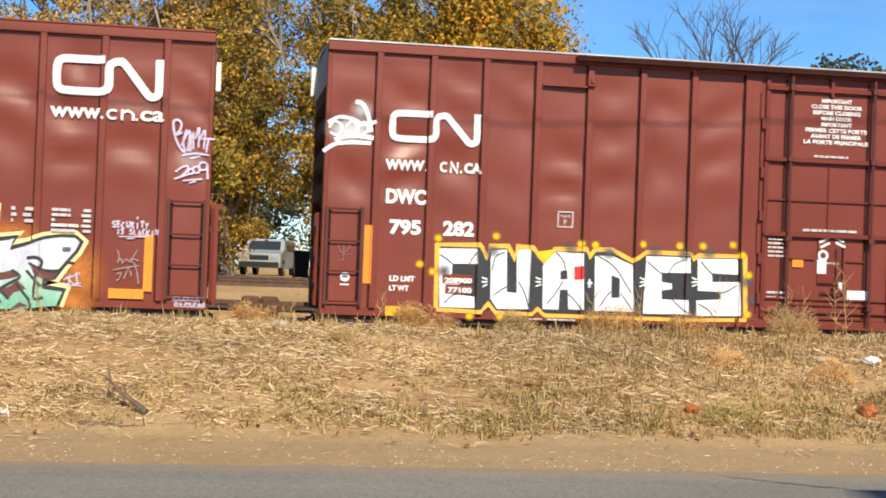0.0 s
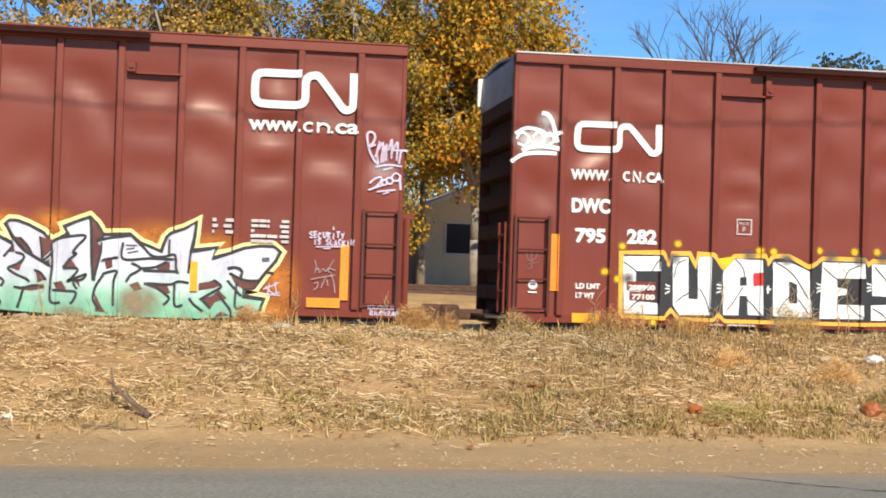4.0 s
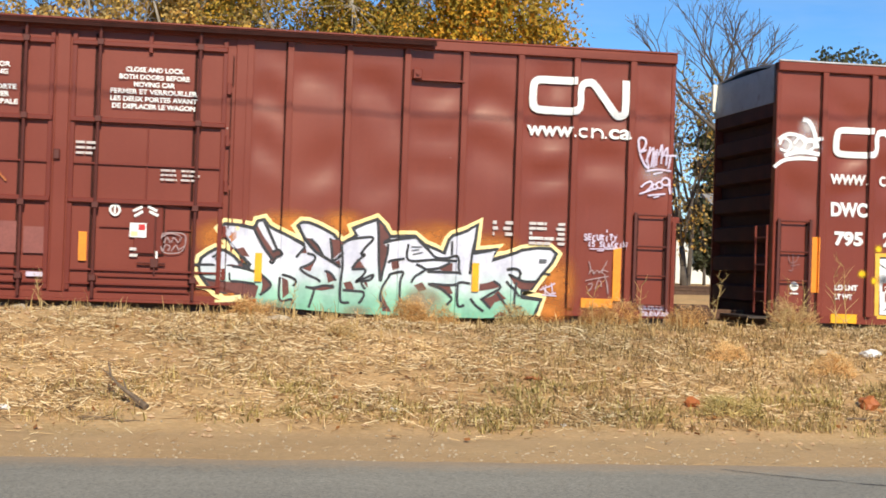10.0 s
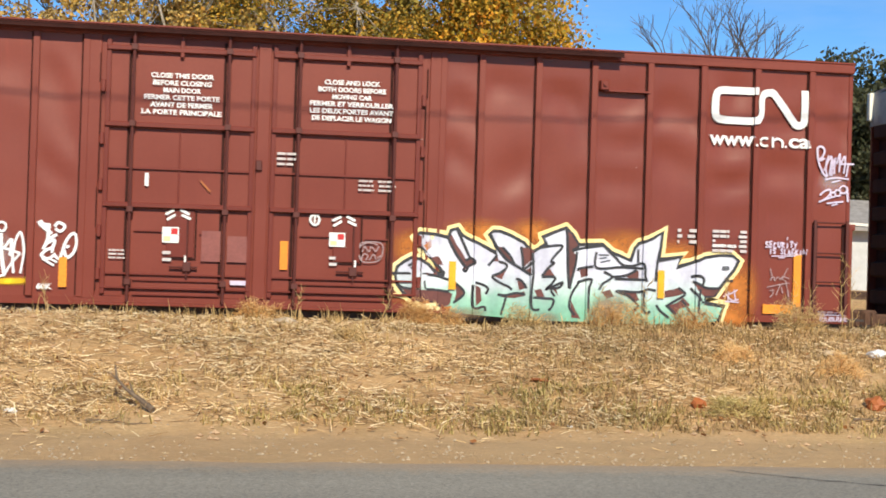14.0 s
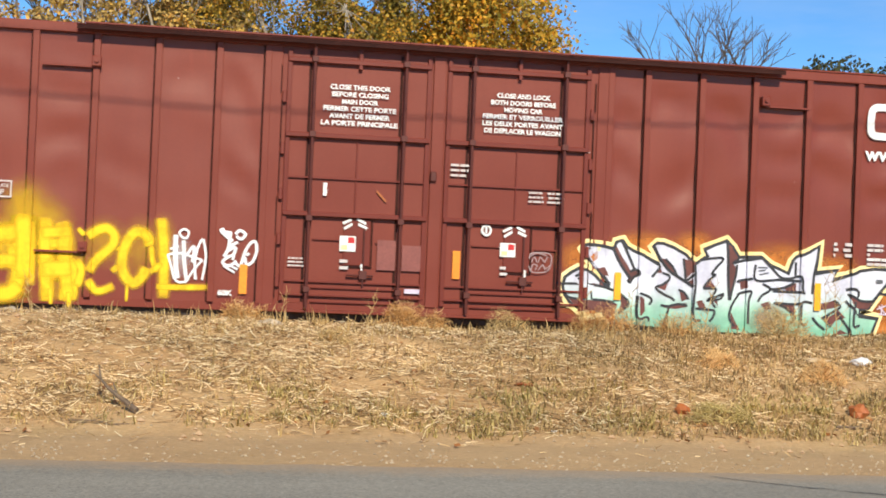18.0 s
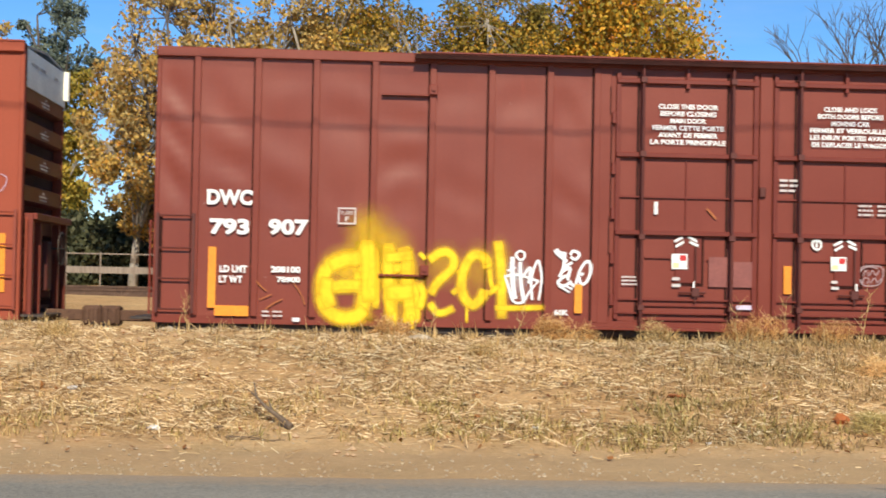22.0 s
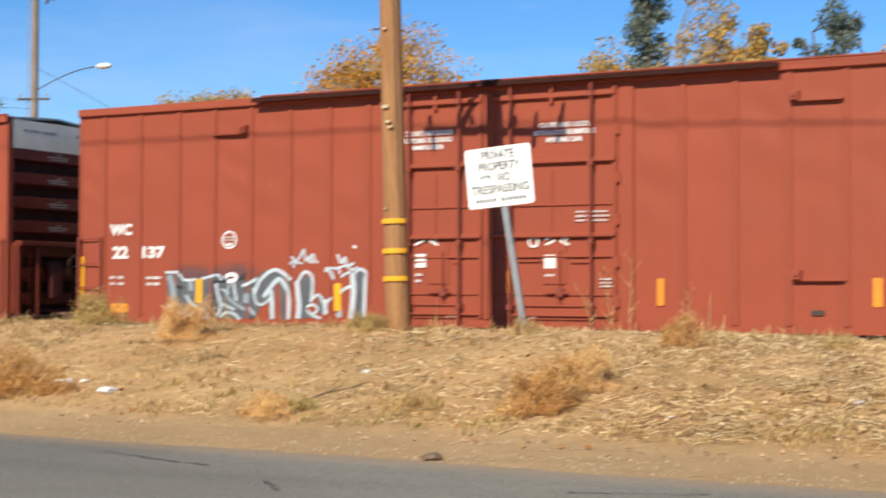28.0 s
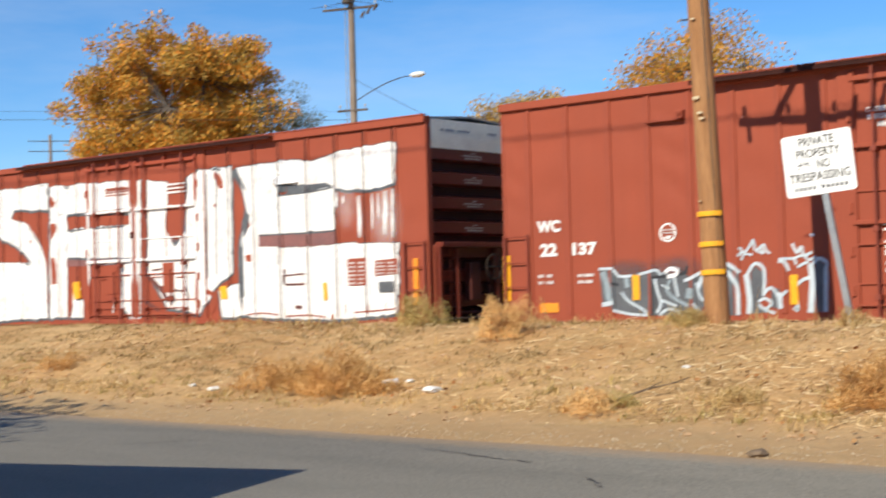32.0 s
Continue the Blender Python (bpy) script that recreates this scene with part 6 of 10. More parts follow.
stroke(car_b, "white_tag", G_WHITE, [(-13.36, 1.62), (-13.50, 1.44), (-13.58, 1.29)], 0.032, 4, False, True)
stroke(car_b, "white_tag", G_WHITE, [(-13.44, 1.79), (-13.47, 1.60), (-13.45, 1.32)], 0.04, 4, False, True)
stroke(car_b, "white_tag", G_WHITE, [(-13.45, 1.77), (-13.37, 1.94), (-13.32, 1.78), (-13.31, 1.60), (-13.35, 1.32)], 0.035, 4, False, True)
stroke(car_b, "white_tag", G_WHITE, [(-13.85, 1.77), (-13.72, 1.82)], 0.03, 4, False, True)
stroke(car_b, "white_tag", G_WHITE, [(-13.09, 2.12), (-13.05, 2.06), (-12.93, 2.04)], 0.08, 4, False, True)
stroke(car_b, "white_tag", G_WHITE, [(-12.95, 2.05), (-12.97, 1.83), (-13.03, 1.69)], 0.05, 4, False, True)
stroke(car_b, "white_tag", G_WHITE, [(-13.04, 2.03), (-12.91, 1.93)], 0.05, 4, False, True)
stroke(car_b, "white_tag", G_WHITE, [(-12.87, 2.04), (-12.81, 2.10), (-12.72, 2.05), (-12.78, 1.97), (-12.86, 2.01)], 0.045, 4, False, True)
stroke(car_b, "white_tag", G_WHITE, [(-12.94, 1.86), (-12.83, 1.92)], 0.045, 4, False, True)
stroke(car_b, "white_tag", G_WHITE, [(-12.99, 1.77), (-12.87, 1.84), (-12.89, 1.73), (-12.98, 1.68), (-13.05, 1.60), (-12.95, 1.55), (-12.84, 1.63)], 0.045, 4, False, True)
stroke(car_b, "white_tag", G_WHITE, [(-12.85, 1.84), (-12.90, 1.64)], 0.04, 4, False, True)
stroke(car_b, "white_tag", G_WHITE, [(-12.86, 1.61), (-12.78, 1.56), (-12.71, 1.79), (-12.63, 1.92), (-12.56, 1.93), (-12.54, 1.79), (-12.59, 1.64), (-12.68, 1.58), (-12.72, 1.70)], 0.045, 4, False, True)
stroke(car_b, "white_tag", G_WHITE, [(-12.69, 1.72), (-12.65, 1.76)], 0.04, 4, False, True)
stroke(car_b, "white_tag", G_WHITE, [(-13.04, 1.55), (-12.86, 1.45)], 0.032, 4, False, True)
stroke(car_b, "white_tag", G_WHITE, [(-12.96, 1.57), (-12.82, 1.50)], 0.032, 4, False, True)
haze(car_b, H_WHITE, -13.72, 1.64, 0.3, 0.4, 0, 0.3)
stroke(car_b, "marker_tag", G_VIOLET, [(-0.76, 3.55), (-0.78, 3.73), (-0.72, 3.77), (-0.66, 3.72), (-0.68, 3.61), (-0.76, 3.53), (-0.64, 3.58)], 0.035, 3, False, True)
stroke(car_b, "marker_tag", G_VIOLET, [(-0.75, 3.51), (-0.67, 3.35), (-0.59, 3.27)], 0.035, 3, False, True)
stroke(car_b, "marker_tag", G_VIOLET, [(-0.58, 3.63), (-0.62, 3.45), (-0.59, 3.29)], 0.03, 3, False, True)
stroke(car_b, "marker_tag", G_VIOLET, [(-0.65, 3.38), (-0.53, 3.62), (-0.55, 3.30)], 0.03, 3, False, True)
stroke(car_b, "marker_tag", G_VIOLET, [(-0.50, 3.57), (-0.51, 3.30)], 0.03, 3, False, True)
stroke(car_b, "marker_tag", G_VIOLET, [(-0.47, 3.60), (-0.47, 3.33)], 0.03, 3, False, True)
stroke(car_b, "marker_tag", G_VIOLET, [(-0.44, 3.49), (-0.39, 3.67), (-0.39, 3.36)], 0.03, 3, False, True)
stroke(car_b, "marker_tag", G_VIOLET, [(-0.39, 3.45), (-0.30, 3.63), (-0.31, 3.34)], 0.03, 3, False, True)
stroke(car_b, "marker_tag", G_VIOLET, [(-0.36, 3.50), (-0.14, 3.50)], 0.03, 3, False, True)
stroke(car_b, "marker_tag", G_VIOLET, [(-0.24, 3.51), (-0.27, 3.29)], 0.03, 3, False, True)
stroke(car_b, "marker_tag", G_VIOLET, [(-0.63, 3.23), (-0.44, 3.27), (-0.22, 3.25)], 0.028, 3, False, True)
stroke(car_b, "marker_tag", G_VIOLET, [(-0.51, 3.19), (-0.36, 3.23)], 0.024, 3, False, True)
stroke(car_b, "marker_tag", G_VIOLET, [(-0.72, 2.97), (-0.64, 3.04), (-0.55, 3.07), (-0.54, 3.01), (-0.63, 2.91), (-0.74, 2.86), (-0.51, 2.95)], 0.03, 3, False, True)
stroke(car_b, "marker_tag", G_VIOLET, [(-0.60, 2.84), (-0.47, 2.86), (-0.31, 2.88)], 0.028, 3, False, True)
stroke(car_b, "marker_tag", G_VIOLET, [(-0.51, 2.81), (-0.41, 2.84)], 0.022, 3, False, True)
stroke(car_b, "marker_tag", G_VIOLET, [(-0.25, 3.12), (-0.23, 2.88)], 0.034, 3, False, True)
stroke(car_b, "marker_tag", G_VIOLET, [(-0.45, 2.99), (-0.46, 2.96), (-0.49, 2.95), (-0.52, 2.96), (-0.53, 2.99), (-0.52, 3.01), (-0.49, 3.03), (-0.46, 3.02)], 0.028, 3, True, True)
stroke(car_b, "marker_tag", G_VIOLET, [(-0.36, 3.02), (-0.37, 2.98), (-0.41, 2.97), (-0.44, 2.98), (-0.46, 3.02), (-0.45, 3.05), (-0.41, 3.07), (-0.37, 3.05)], 0.028, 3, True, True)
stroke(car_b, "marker_tag", G_VIOLET, [(-0.24, 3.08), (-0.26, 3.04), (-0.30, 3.02), (-0.35, 3.03), (-0.37, 3.07), (-0.35, 3.12), (-0.31, 3.14), (-0.26, 3.12)], 0.028, 3, True, True)
haze(car_b, H_WHITE, -0.50, 3.20, 0.3, 0.22, 0, 0.22)
stroke(car_b, "scrape", G_ORANGE, [(-17.73, 1.53), (-17.65, 1.44), (-17.57, 1.38)], 0.02, 3, False, True)
stroke(car_b, "scrape", G_ORANGE, [(-17.16, 1.51), (-17.05, 1.35), (-16.98, 1.18)], 0.018, 3, False, True)
stroke(car_b, "scrape", G_ORANGE, [(-17.59, 1.10), (-17.47, 1.19), (-17.33, 1.26)], 0.022, 3, False, True)
stroke(car_b, "scrape", G_ORANGE, [(-17.41, 1.62), (-17.33, 1.52)], 0.015, 3, False, True)
stroke(car_b, "scrape", G_ORANGE, [(-17.68, 1.25), (-17.50, 1.33)], 0.015, 3, False, True)
stroke(car_b, "scrape", G_ORANGE, [(-10.72, 2.81), (-10.57, 2.65)], 0.03, 3, False, True)
# grey and white piece on the orange-red car
haze(car_c, H_DUST, -37.20, 1.77, 0.7, 0.3, 0, 0.6)
haze(car_c, H_DUST, -36.23, 1.80, 0.8, 0.3, 0, 0.6)
fill(car_c, "graffiti_letter", G_GREY, [(-37.82, 1.84), (-37.51, 1.85), (-37.37, 1.70), (-37.11, 1.69), (-36.98, 1.77), (-36.60, 1.78), (-36.31, 1.73), (-36.02, 1.71), (-35.83, 1.64), (-35.69, 1.74), (-35.52, 1.87), (-35.33, 1.92), (-35.12, 1.86), (-34.92, 1.71), (-34.93, 0.97), (-35.15, 0.97), (-35.18, 1.59), (-35.27, 1.68), (-35.29, 0.97), (-35.40, 0.97), (-35.41, 1.38), (-35.58, 1.24), (-35.73, 0.98), (-36.33, 0.97), (-36.83, 0.98), (-37.52, 1.07), (-37.76, 1.20)], 1, "grey filled graffiti letters")
stroke(car_c, "pale_line", G_SLATE, [(-37.75, 1.79), (-37.66, 1.58), (-37.62, 1.31), (-37.55, 1.23)], 0.13, 3, False, True)
stroke(car_c, "pale_line", G_PALE, [(-37.83, 1.85), (-37.50, 1.85)], 0.05, 3, False, True)
stroke(car_c, "pale_line", G_PALE, [(-37.50, 1.82), (-37.37, 1.70), (-37.11, 1.71)], 0.05, 3, False, True)
stroke(car_c, "pale_line", G_SLATE, [(-37.23, 1.67), (-37.21, 1.49)], 0.1, 3, False, True)
stroke(car_c, "pale_line", G_PALE, [(-37.34, 1.41), (-37.20, 1.25), (-36.95, 1.12), (-36.81, 1.03)], 0.05, 3, False, True)
stroke(car_c, "pale_line", G_PALE, [(-37.52, 1.08), (-37.20, 1.01), (-36.80, 0.98)], 0.05, 3, False, True)
stroke(car_c, "pale_line", G_PALE, [(-37.78, 1.18), (-37.52, 1.22)], 0.08, 3, False, True)
stroke(car_c, "pale_line", G_PALE, [(-36.97, 1.72), (-36.74, 1.77), (-36.58, 1.79), (-36.48, 1.70)], 0.05, 3, False, True)
stroke(car_c, "pale_line", G_PALE, [(-36.62, 1.65), (-36.59, 1.46), (-36.51, 1.20), (-36.60, 1.02)], 0.055, 3, False, True)
stroke(car_c, "dark_line", G_BLACK, [(-36.69, 1.66), (-36.19, 1.69), (-35.95, 1.74)], 0.05, 3, False, True)
stroke(car_c, "dark_line", G_BLACK, [(-36.67, 1.66), (-36.68, 0.98)], 0.045, 3, False, True)
stroke(car_c, "dark_line", G_BLACK, [(-36.11, 1.82), (-36.04, 1.72), (-35.92, 1.86)], 0.04, 3, False, True)
stroke(car_c, "pale_line", G_WHITE, [(-36.41, 1.74), (-36.30, 1.81), (-36.16, 1.78), (-36.19, 1.70), (-36.36, 1.67)], 0.07, 3, False, True)
stroke(car_c, "pale_line", G_SLATE, [(-36.30, 1.61), (-36.38, 1.45), (-36.26, 1.30), (-35.95, 1.14)], 0.06, 3, False, True)
stroke(car_c, "pale_line", G_PALE, [(-36.22, 1.65), (-36.15, 1.31)], 0.05, 3, False, True)
stroke(car_c, "pale_line", G_PALE, [(-36.53, 1.26), (-36.18, 1.14)], 0.045, 3, False, True)
stroke(car_c, "pale_line", G_PALE, [(-36.54, 0.98), (-36.39, 1.08), (-36.21, 1.06), (-36.06, 0.95)], 0.05, 3, False, True)
stroke(car_c, "pale_line", G_PALE, [(-36.02, 1.59), (-35.83, 1.65), (-35.69, 1.73)], 0.06, 3, False, True)
stroke(car_c, "pale_line", G_SLATE, [(-35.90, 1.45), (-35.93, 1.27)], 0.14, 3, False, True)
stroke(car_c, "pale_line", G_PALE, [(-35.77, 1.55), (-35.70, 1.29), (-35.55, 1.24), (-35.37, 1.37)], 0.045, 3, False, True)
stroke(car_c, "pale_line", G_PALE, [(-35.74, 1.44), (-35.62, 1.68), (-35.42, 1.84), (-35.24, 1.89), (-35.03, 1.79), (-34.91, 1.70)], 0.07, 3, False, True)
stroke(car_c, "pale_line", G_PALE, [(-35.53, 1.38), (-35.36, 1.58), (-35.18, 1.72), (-35.04, 1.58), (-34.96, 1.43), (-34.96, 0.97)], 0.085, 3, False, True)
stroke(car_c, "pale_line", G_PALE, [(-35.36, 1.51), (-35.34, 1.24), (-35.33, 0.97)], 0.085, 3, False, True)
stroke(car_c, "dark_line", G_BLACK, [(-37.57, 1.58), (-37.39, 1.54)], 0.05, 3, False, True)
stroke(car_c, "pale_line", G_PALE, [(-36.49, 1.53), (-36.32, 1.45)], 0.03, 3, False, True)
stroke(car_c, "pale_line", G_PALE, [(-35.84, 1.19), (-35.73, 1.04)], 0.035, 3, False, True)
stroke(car_c, "chip", G_WHITE, [(-33.58, 2.32), (-33.52, 2.28)], 0.05, 3, False, True)
fill(car_c, "graffiti_letter", G_GREY, [(-34.71, 1.68), (-34.62, 1.81), (-34.47, 1.71), (-34.45, 1.25), (-34.57, 1.23), (-34.50, 1.05), (-34.33, 1.02), (-34.71, 0.99)], 1, "grey filled graffiti letter")
fill(car_c, "graffiti_letter", G_GREY, [(-33.52, 1.81), (-33.43, 1.88), (-33.31, 1.78), (-33.34, 1.04), (-33.52, 1.00)], 1, "grey filled graffiti letter")
fill(car_c, "graffiti_letter", G_GREY, [(-34.33, 1.41), (-34.18, 1.41), (-34.18, 1.07), (-34.33, 1.10)], 1, "grey filled graffiti letter")
stroke(car_c, "pale_line", G_PALE, [(-34.79, 1.68), (-34.74, 1.25), (-34.76, 0.99)], 0.1, 3, False, True)
stroke(car_c, "pale_line", G_PALE, [(-34.76, 1.68), (-34.62, 1.85), (-34.45, 1.74), (-34.47, 1.30)], 0.06, 3, False, True)
stroke(car_c, "pale_line", G_PALE, [(-34.49, 1.30), (-34.35, 1.43), (-34.25, 1.37), (-34.18, 1.25), (-34.03, 1.38)], 0.05, 3, False, True)
stroke(car_c, "pale_line", G_PALE, [(-34.57, 1.20), (-34.45, 1.25), (-34.33, 1.17), (-34.45, 1.07), (-34.57, 1.15)], 0.05, 3, False, True)
stroke(car_c, "pale_line", G_PALE, [(-34.45, 1.05), (-34.27, 1.00)], 0.05, 3, False, True)
stroke(car_c, "pale_line", G_PALE, [(-34.18, 1.35), (-34.16, 1.07)], 0.09, 3, False, True)
stroke(car_c, "pale_line", G_PALE, [(-33.91, 1.41), (-33.76, 1.54), (-33.62, 1.58), (-33.56, 1.51)], 0.06, 3, False, True)
stroke(car_c, "pale_line", G_PALE, [(-33.91, 1.10), (-33.85, 1.05), (-33.87, 1.25)], 0.07, 3, False, True)
stroke(car_c, "pale_line", G_PALE, [(-33.59, 1.81), (-33.57, 1.46), (-33.62, 1.00)], 0.11, 3, False, True)
stroke(car_c, "pale_line", G_PALE, [(-33.56, 1.81), (-33.44, 1.90), (-33.31, 1.84), (-33.29, 1.76)], 0.06, 3, False, True)
stroke(car_c, "pale_line", G_PALE, [(-33.32, 1.76), (-33.35, 1.01)], 0.07, 3, False, True)
stroke(car_c, "small_tag", G_PALE, [(-34.93, 1.99), (-34.86, 2.08), (-34.91, 2.14), (-34.81, 2.05), (-34.69, 2.18), (-34.64, 2.26), (-34.59, 2.07), (-34.45, 2.17), (-34.40, 2.07), (-34.33, 2.01)], 0.045, 3, False, True)
stroke(car_c, "small_tag", G_PALE, [(-34.87, 1.92), (-34.81, 2.02), (-34.66, 2.00)], 0.04, 3, False, True)
stroke(car_c, "small_tag", G_PALE, [(-34.57, 2.07), (-34.45, 2.02), (-34.49, 2.12)], 0.04, 3, False, True)
stroke(car_c, "small_tag", G_PALE, [(-34.18, 1.88), (-34.06, 1.86), (-33.99, 1.71)], 0.06, 3, False, True)
stroke(car_c, "small_tag", G_PALE, [(-34.18, 1.91), (-33.91, 1.91), (-33.85, 1.81)], 0.045, 3, False, True)
stroke(car_c, "small_tag", G_PALE, [(-33.91, 2.17), (-33.83, 2.01), (-33.75, 2.11), (-33.71, 1.96), (-33.56, 2.01)], 0.05, 3, False, True)
stroke(car_c, "small_tag", G_PALE, [(-33.91, 1.91), (-33.73, 1.96), (-33.61, 1.88), (-33.50, 1.94)], 0.045, 3, False, True)
stroke(car_c, "small_tag", G_PALE, [(-33.83, 1.76), (-33.67, 1.84), (-33.59, 1.76)], 0.045, 3, False, True)
stroke(car_c, "chalk_mark", G_VIOLET, [(-21.81, 3.12), (-21.60, 3.07), (-21.58, 2.96), (-21.66, 2.84), (-21.76, 2.85), (-21.78, 3.05)], .009, 3, False, True)
# tall white block letters
ragged_fill(car_d, "graffiti_letter", G_ROLLED, [(-47.76, 4.49), (-46.41, 4.50), (-46.48, 0.99), (-47.68, 1.06), (-47.68, 2.77), (-47.47, 3.54), (-47.65, 4.20)], 2, "tall white block graffiti letter", fringe=G_GREY)
ragged_fill(car_d, "graffiti_letter", G_ROLLED, [(-46.41, 4.50), (-46.13, 4.51), (-45.23, 4.44), (-44.36, 4.60), (-42.80, 4.63), (-42.83, 3.80), (-43.55, 3.70), (-44.30, 3.74), (-44.72, 3.86), (-46.41, 4.02)], 2, "tall white block graffiti letter", fringe=G_GREY)
ragged_fill(car_d, "graffiti_letter", G_ROLLED, [(-46.42, 3.76), (-45.42, 3.78), (-44.63, 3.82), (-44.66, 2.90), (-45.26, 2.89), (-46.44, 2.88)], 2, "tall white block graffiti letter", fringe=G_GREY)
ragged_fill(car_d, "graffiti_letter", G_ROLLED, [(-46.45, 2.57), (-45.27, 2.56), (-44.41, 2.59), (-42.77, 2.54), (-42.84, 1.07), (-44.79, 0.94), (-46.48, 0.99)], 2, "tall white block graffiti letter", fringe=G_GREY)
ragged_fill(car_d, "graffiti_letter", G_ROLLED, [(-50.99, 4.42), (-50.22, 4.31), (-50.31, 3.14), (-50.14, 2.93), (-49.97, 2.74), (-49.79, 2.91), (-49.58, 3.11), (-49.47, 4.37), (-49.16, 4.51), (-47.94, 4.53), (-47.95, 2.06), (-48.66, 1.68), (-49.08, 1.11), (-50.28, 1.25), (-50.69, 1.75), (-51.03, 2.10)], 2, "tall white block graffiti letter", fringe=G_GREY)
ragged_fill(car_d, "graffiti_letter", G_ROLLED, [(-55.13, 4.51), (-53.48, 4.49), (-51.24, 4.43), (-51.27, 3.66), (-53.38, 3.71), (-55.15, 3.78)], 2, "tall white block graffiti letter", fringe=G_GREY)
ragged_fill(car_d, "graffiti_letter", G_ROLLED, [(-55.15, 3.78), (-54.37, 3.75), (-54.42, 1.06), (-55.19, 1.05)], 2, "tall white block graffiti letter", fringe=G_GREY)
ragged_fill(car_d, "graffiti_letter", G_ROLLED, [(-54.39, 3.33), (-51.62, 3.35), (-51.60, 3.68), (-51.27, 3.66), (-51.30, 2.52), (-54.41, 2.58)], 2, "tall white block graffiti letter", fringe=G_GREY)
ragged_fill(car_d, "graffiti_letter", G_ROLLED, [(-52.06, 2.50), (-51.30, 2.52), (-51.36, 0.99), (-51.63, 0.99), (-52.10, 1.28)], 2, "tall white block graffiti letter", fringe=G_GREY)
ragged_fill(car_d, "graffiti_letter", G_ROLLED, [(-57.49, 4.55), (-55.93, 4.58), (-55.20, 4.61), (-55.22, 3.90), (-56.77, 3.99), (-56.92, 3.76), (-56.23, 3.60), (-55.57, 3.06), (-55.32, 2.45), (-55.30, 1.06), (-57.62, 0.99), (-57.55, 2.58), (-55.94, 2.52), (-56.52, 2.93), (-57.53, 3.28)], 2, "tall white block graffiti letter", fringe=G_GREY)
ragged_fill(car_d, "graffiti_letter", G_ROLLED, [(-54.10, 1.46), (-53.75, 1.52), (-53.72, 1.06), (-54.27, 1.06)], 2, "tall white block graffiti letter", fringe=G_GREY)
ragged_fill(car_d, "graffiti_letter", G_ROLLED, [(-48.46, 1.64), (-47.74, 1.80), (-47.68, 1.06), (-48.35, 1.03)], 2, "tall white block graffiti letter", fringe=G_GREY)
ragged_fill(car_d, "graffiti_letter", G_ROLLED, [(-57.62, 4.62), (-57.62, 2.75), (-58.3, 3.1), (-58.6, 3.6), (-58.4, 4.2)], 2, "tall white block graffiti letter", fringe=G_GREY)
ragged_fill(car_d, "graffiti_letter", G_ROLLED, [(-57.62, 2.0), (-57.62, 1.0), (-58.9, 1.0), (-58.8, 1.7)], 2, "tall white block graffiti letter", fringe=G_GREY)
fill(car_d, "grey_smudge", G_GREY, [(-46.40, 4.02), (-46.17, 4.04), (-46.14, 3.82), (-46.36, 3.80)], 3)
fill(car_d, "grey_smudge", G_GREY, [(-46.14, 3.98), (-45.60, 3.92), (-44.89, 3.94), (-44.69, 3.85), (-45.42, 3.78), (-46.11, 3.75)], 3)
fill(car_d, "grey_smudge", G_DUSK, [(-47.06, 2.89), (-45.26, 2.88), (-44.64, 2.90), (-44.65, 2.59), (-45.27, 2.56), (-47.06, 2.62)], 1)
fill(car_d, "grey_smudge", G_DUSK, [(-54.41, 2.57), (-52.06, 2.50), (-52.06, 2.35), (-54.42, 2.39)], 1)
stroke(car_d, "dark_outline", G_GREY, [(-47.88, 4.41), (-47.61, 4.04), (-47.41, 3.60), (-47.51, 3.09), (-47.68, 2.71), (-47.67, 1.47)], 0.17, 3, False, True)
stroke(car_d, "dark_outline", G_GREY, [(-47.90, 4.45), (-47.93, 2.06)], 0.05, 3, False, True)
stroke(car_d, "dark_outline", G_GREY, [(-46.42, 3.74), (-45.42, 3.76), (-44.69, 3.82)], 0.035, 3, False, True)
stroke(car_d, "dark_outline", G_GREY, [(-47.06, 2.88), (-45.27, 2.86), (-44.64, 2.88)], 0.04, 3, False, True)
stroke(car_d, "dark_outline", G_GREY, [(-44.30, 3.72), (-43.55, 3.67), (-42.84, 3.77)], 0.04, 3, False, True)
stroke(car_d, "dark_outline", G_GREY, [(-54.37, 2.60), (-53.01, 2.53), (-52.17, 2.53)], 0.06, 3, False, True)
stroke(car_d, "dark_outline", G_GREY, [(-54.36, 3.72), (-53.35, 3.73), (-51.87, 3.74)], 0.05, 3, False, True)
stroke(car_d, "dark_outline", G_GREY, [(-50.03, 2.92), (-49.97, 2.77), (-49.88, 2.90)], 0.07, 3, False, True)
stroke(car_d, "dark_outline", G_GREY, [(-48.48, 4.44), (-48.53, 2.01)], 0.03, 3, False, True)
stroke(car_d, "dark_outline", G_GREY, [(-48.81, 4.41), (-48.85, 1.95)], 0.03, 3, False, True)
stroke(car_d, "dark_outline", G_GREY, [(-54.41, 3.31), (-53.36, 3.32), (-51.92, 3.32)], 0.04, 3, False, True)
soft_stroke(car_d, "paint_run", H_WHITE, [(-44.55, 3.71), (-44.56, 3.37)], 0.1, 2)
soft_stroke(car_d, "paint_run", H_WHITE, [(-44.38, 3.62), (-44.39, 3.44)], 0.06, 2)
soft_stroke(car_d, "paint_run", H_WHITE, [(-43.91, 3.60), (-43.90, 2.69)], 0.12, 2)
soft_stroke(car_d, "paint_run", H_WHITE, [(-43.52, 3.62), (-43.53, 2.86)], 0.06, 2)
soft_stroke(car_d, "paint_run", H_WHITE, [(-43.14, 3.65), (-43.18, 2.73)], 0.14, 2)
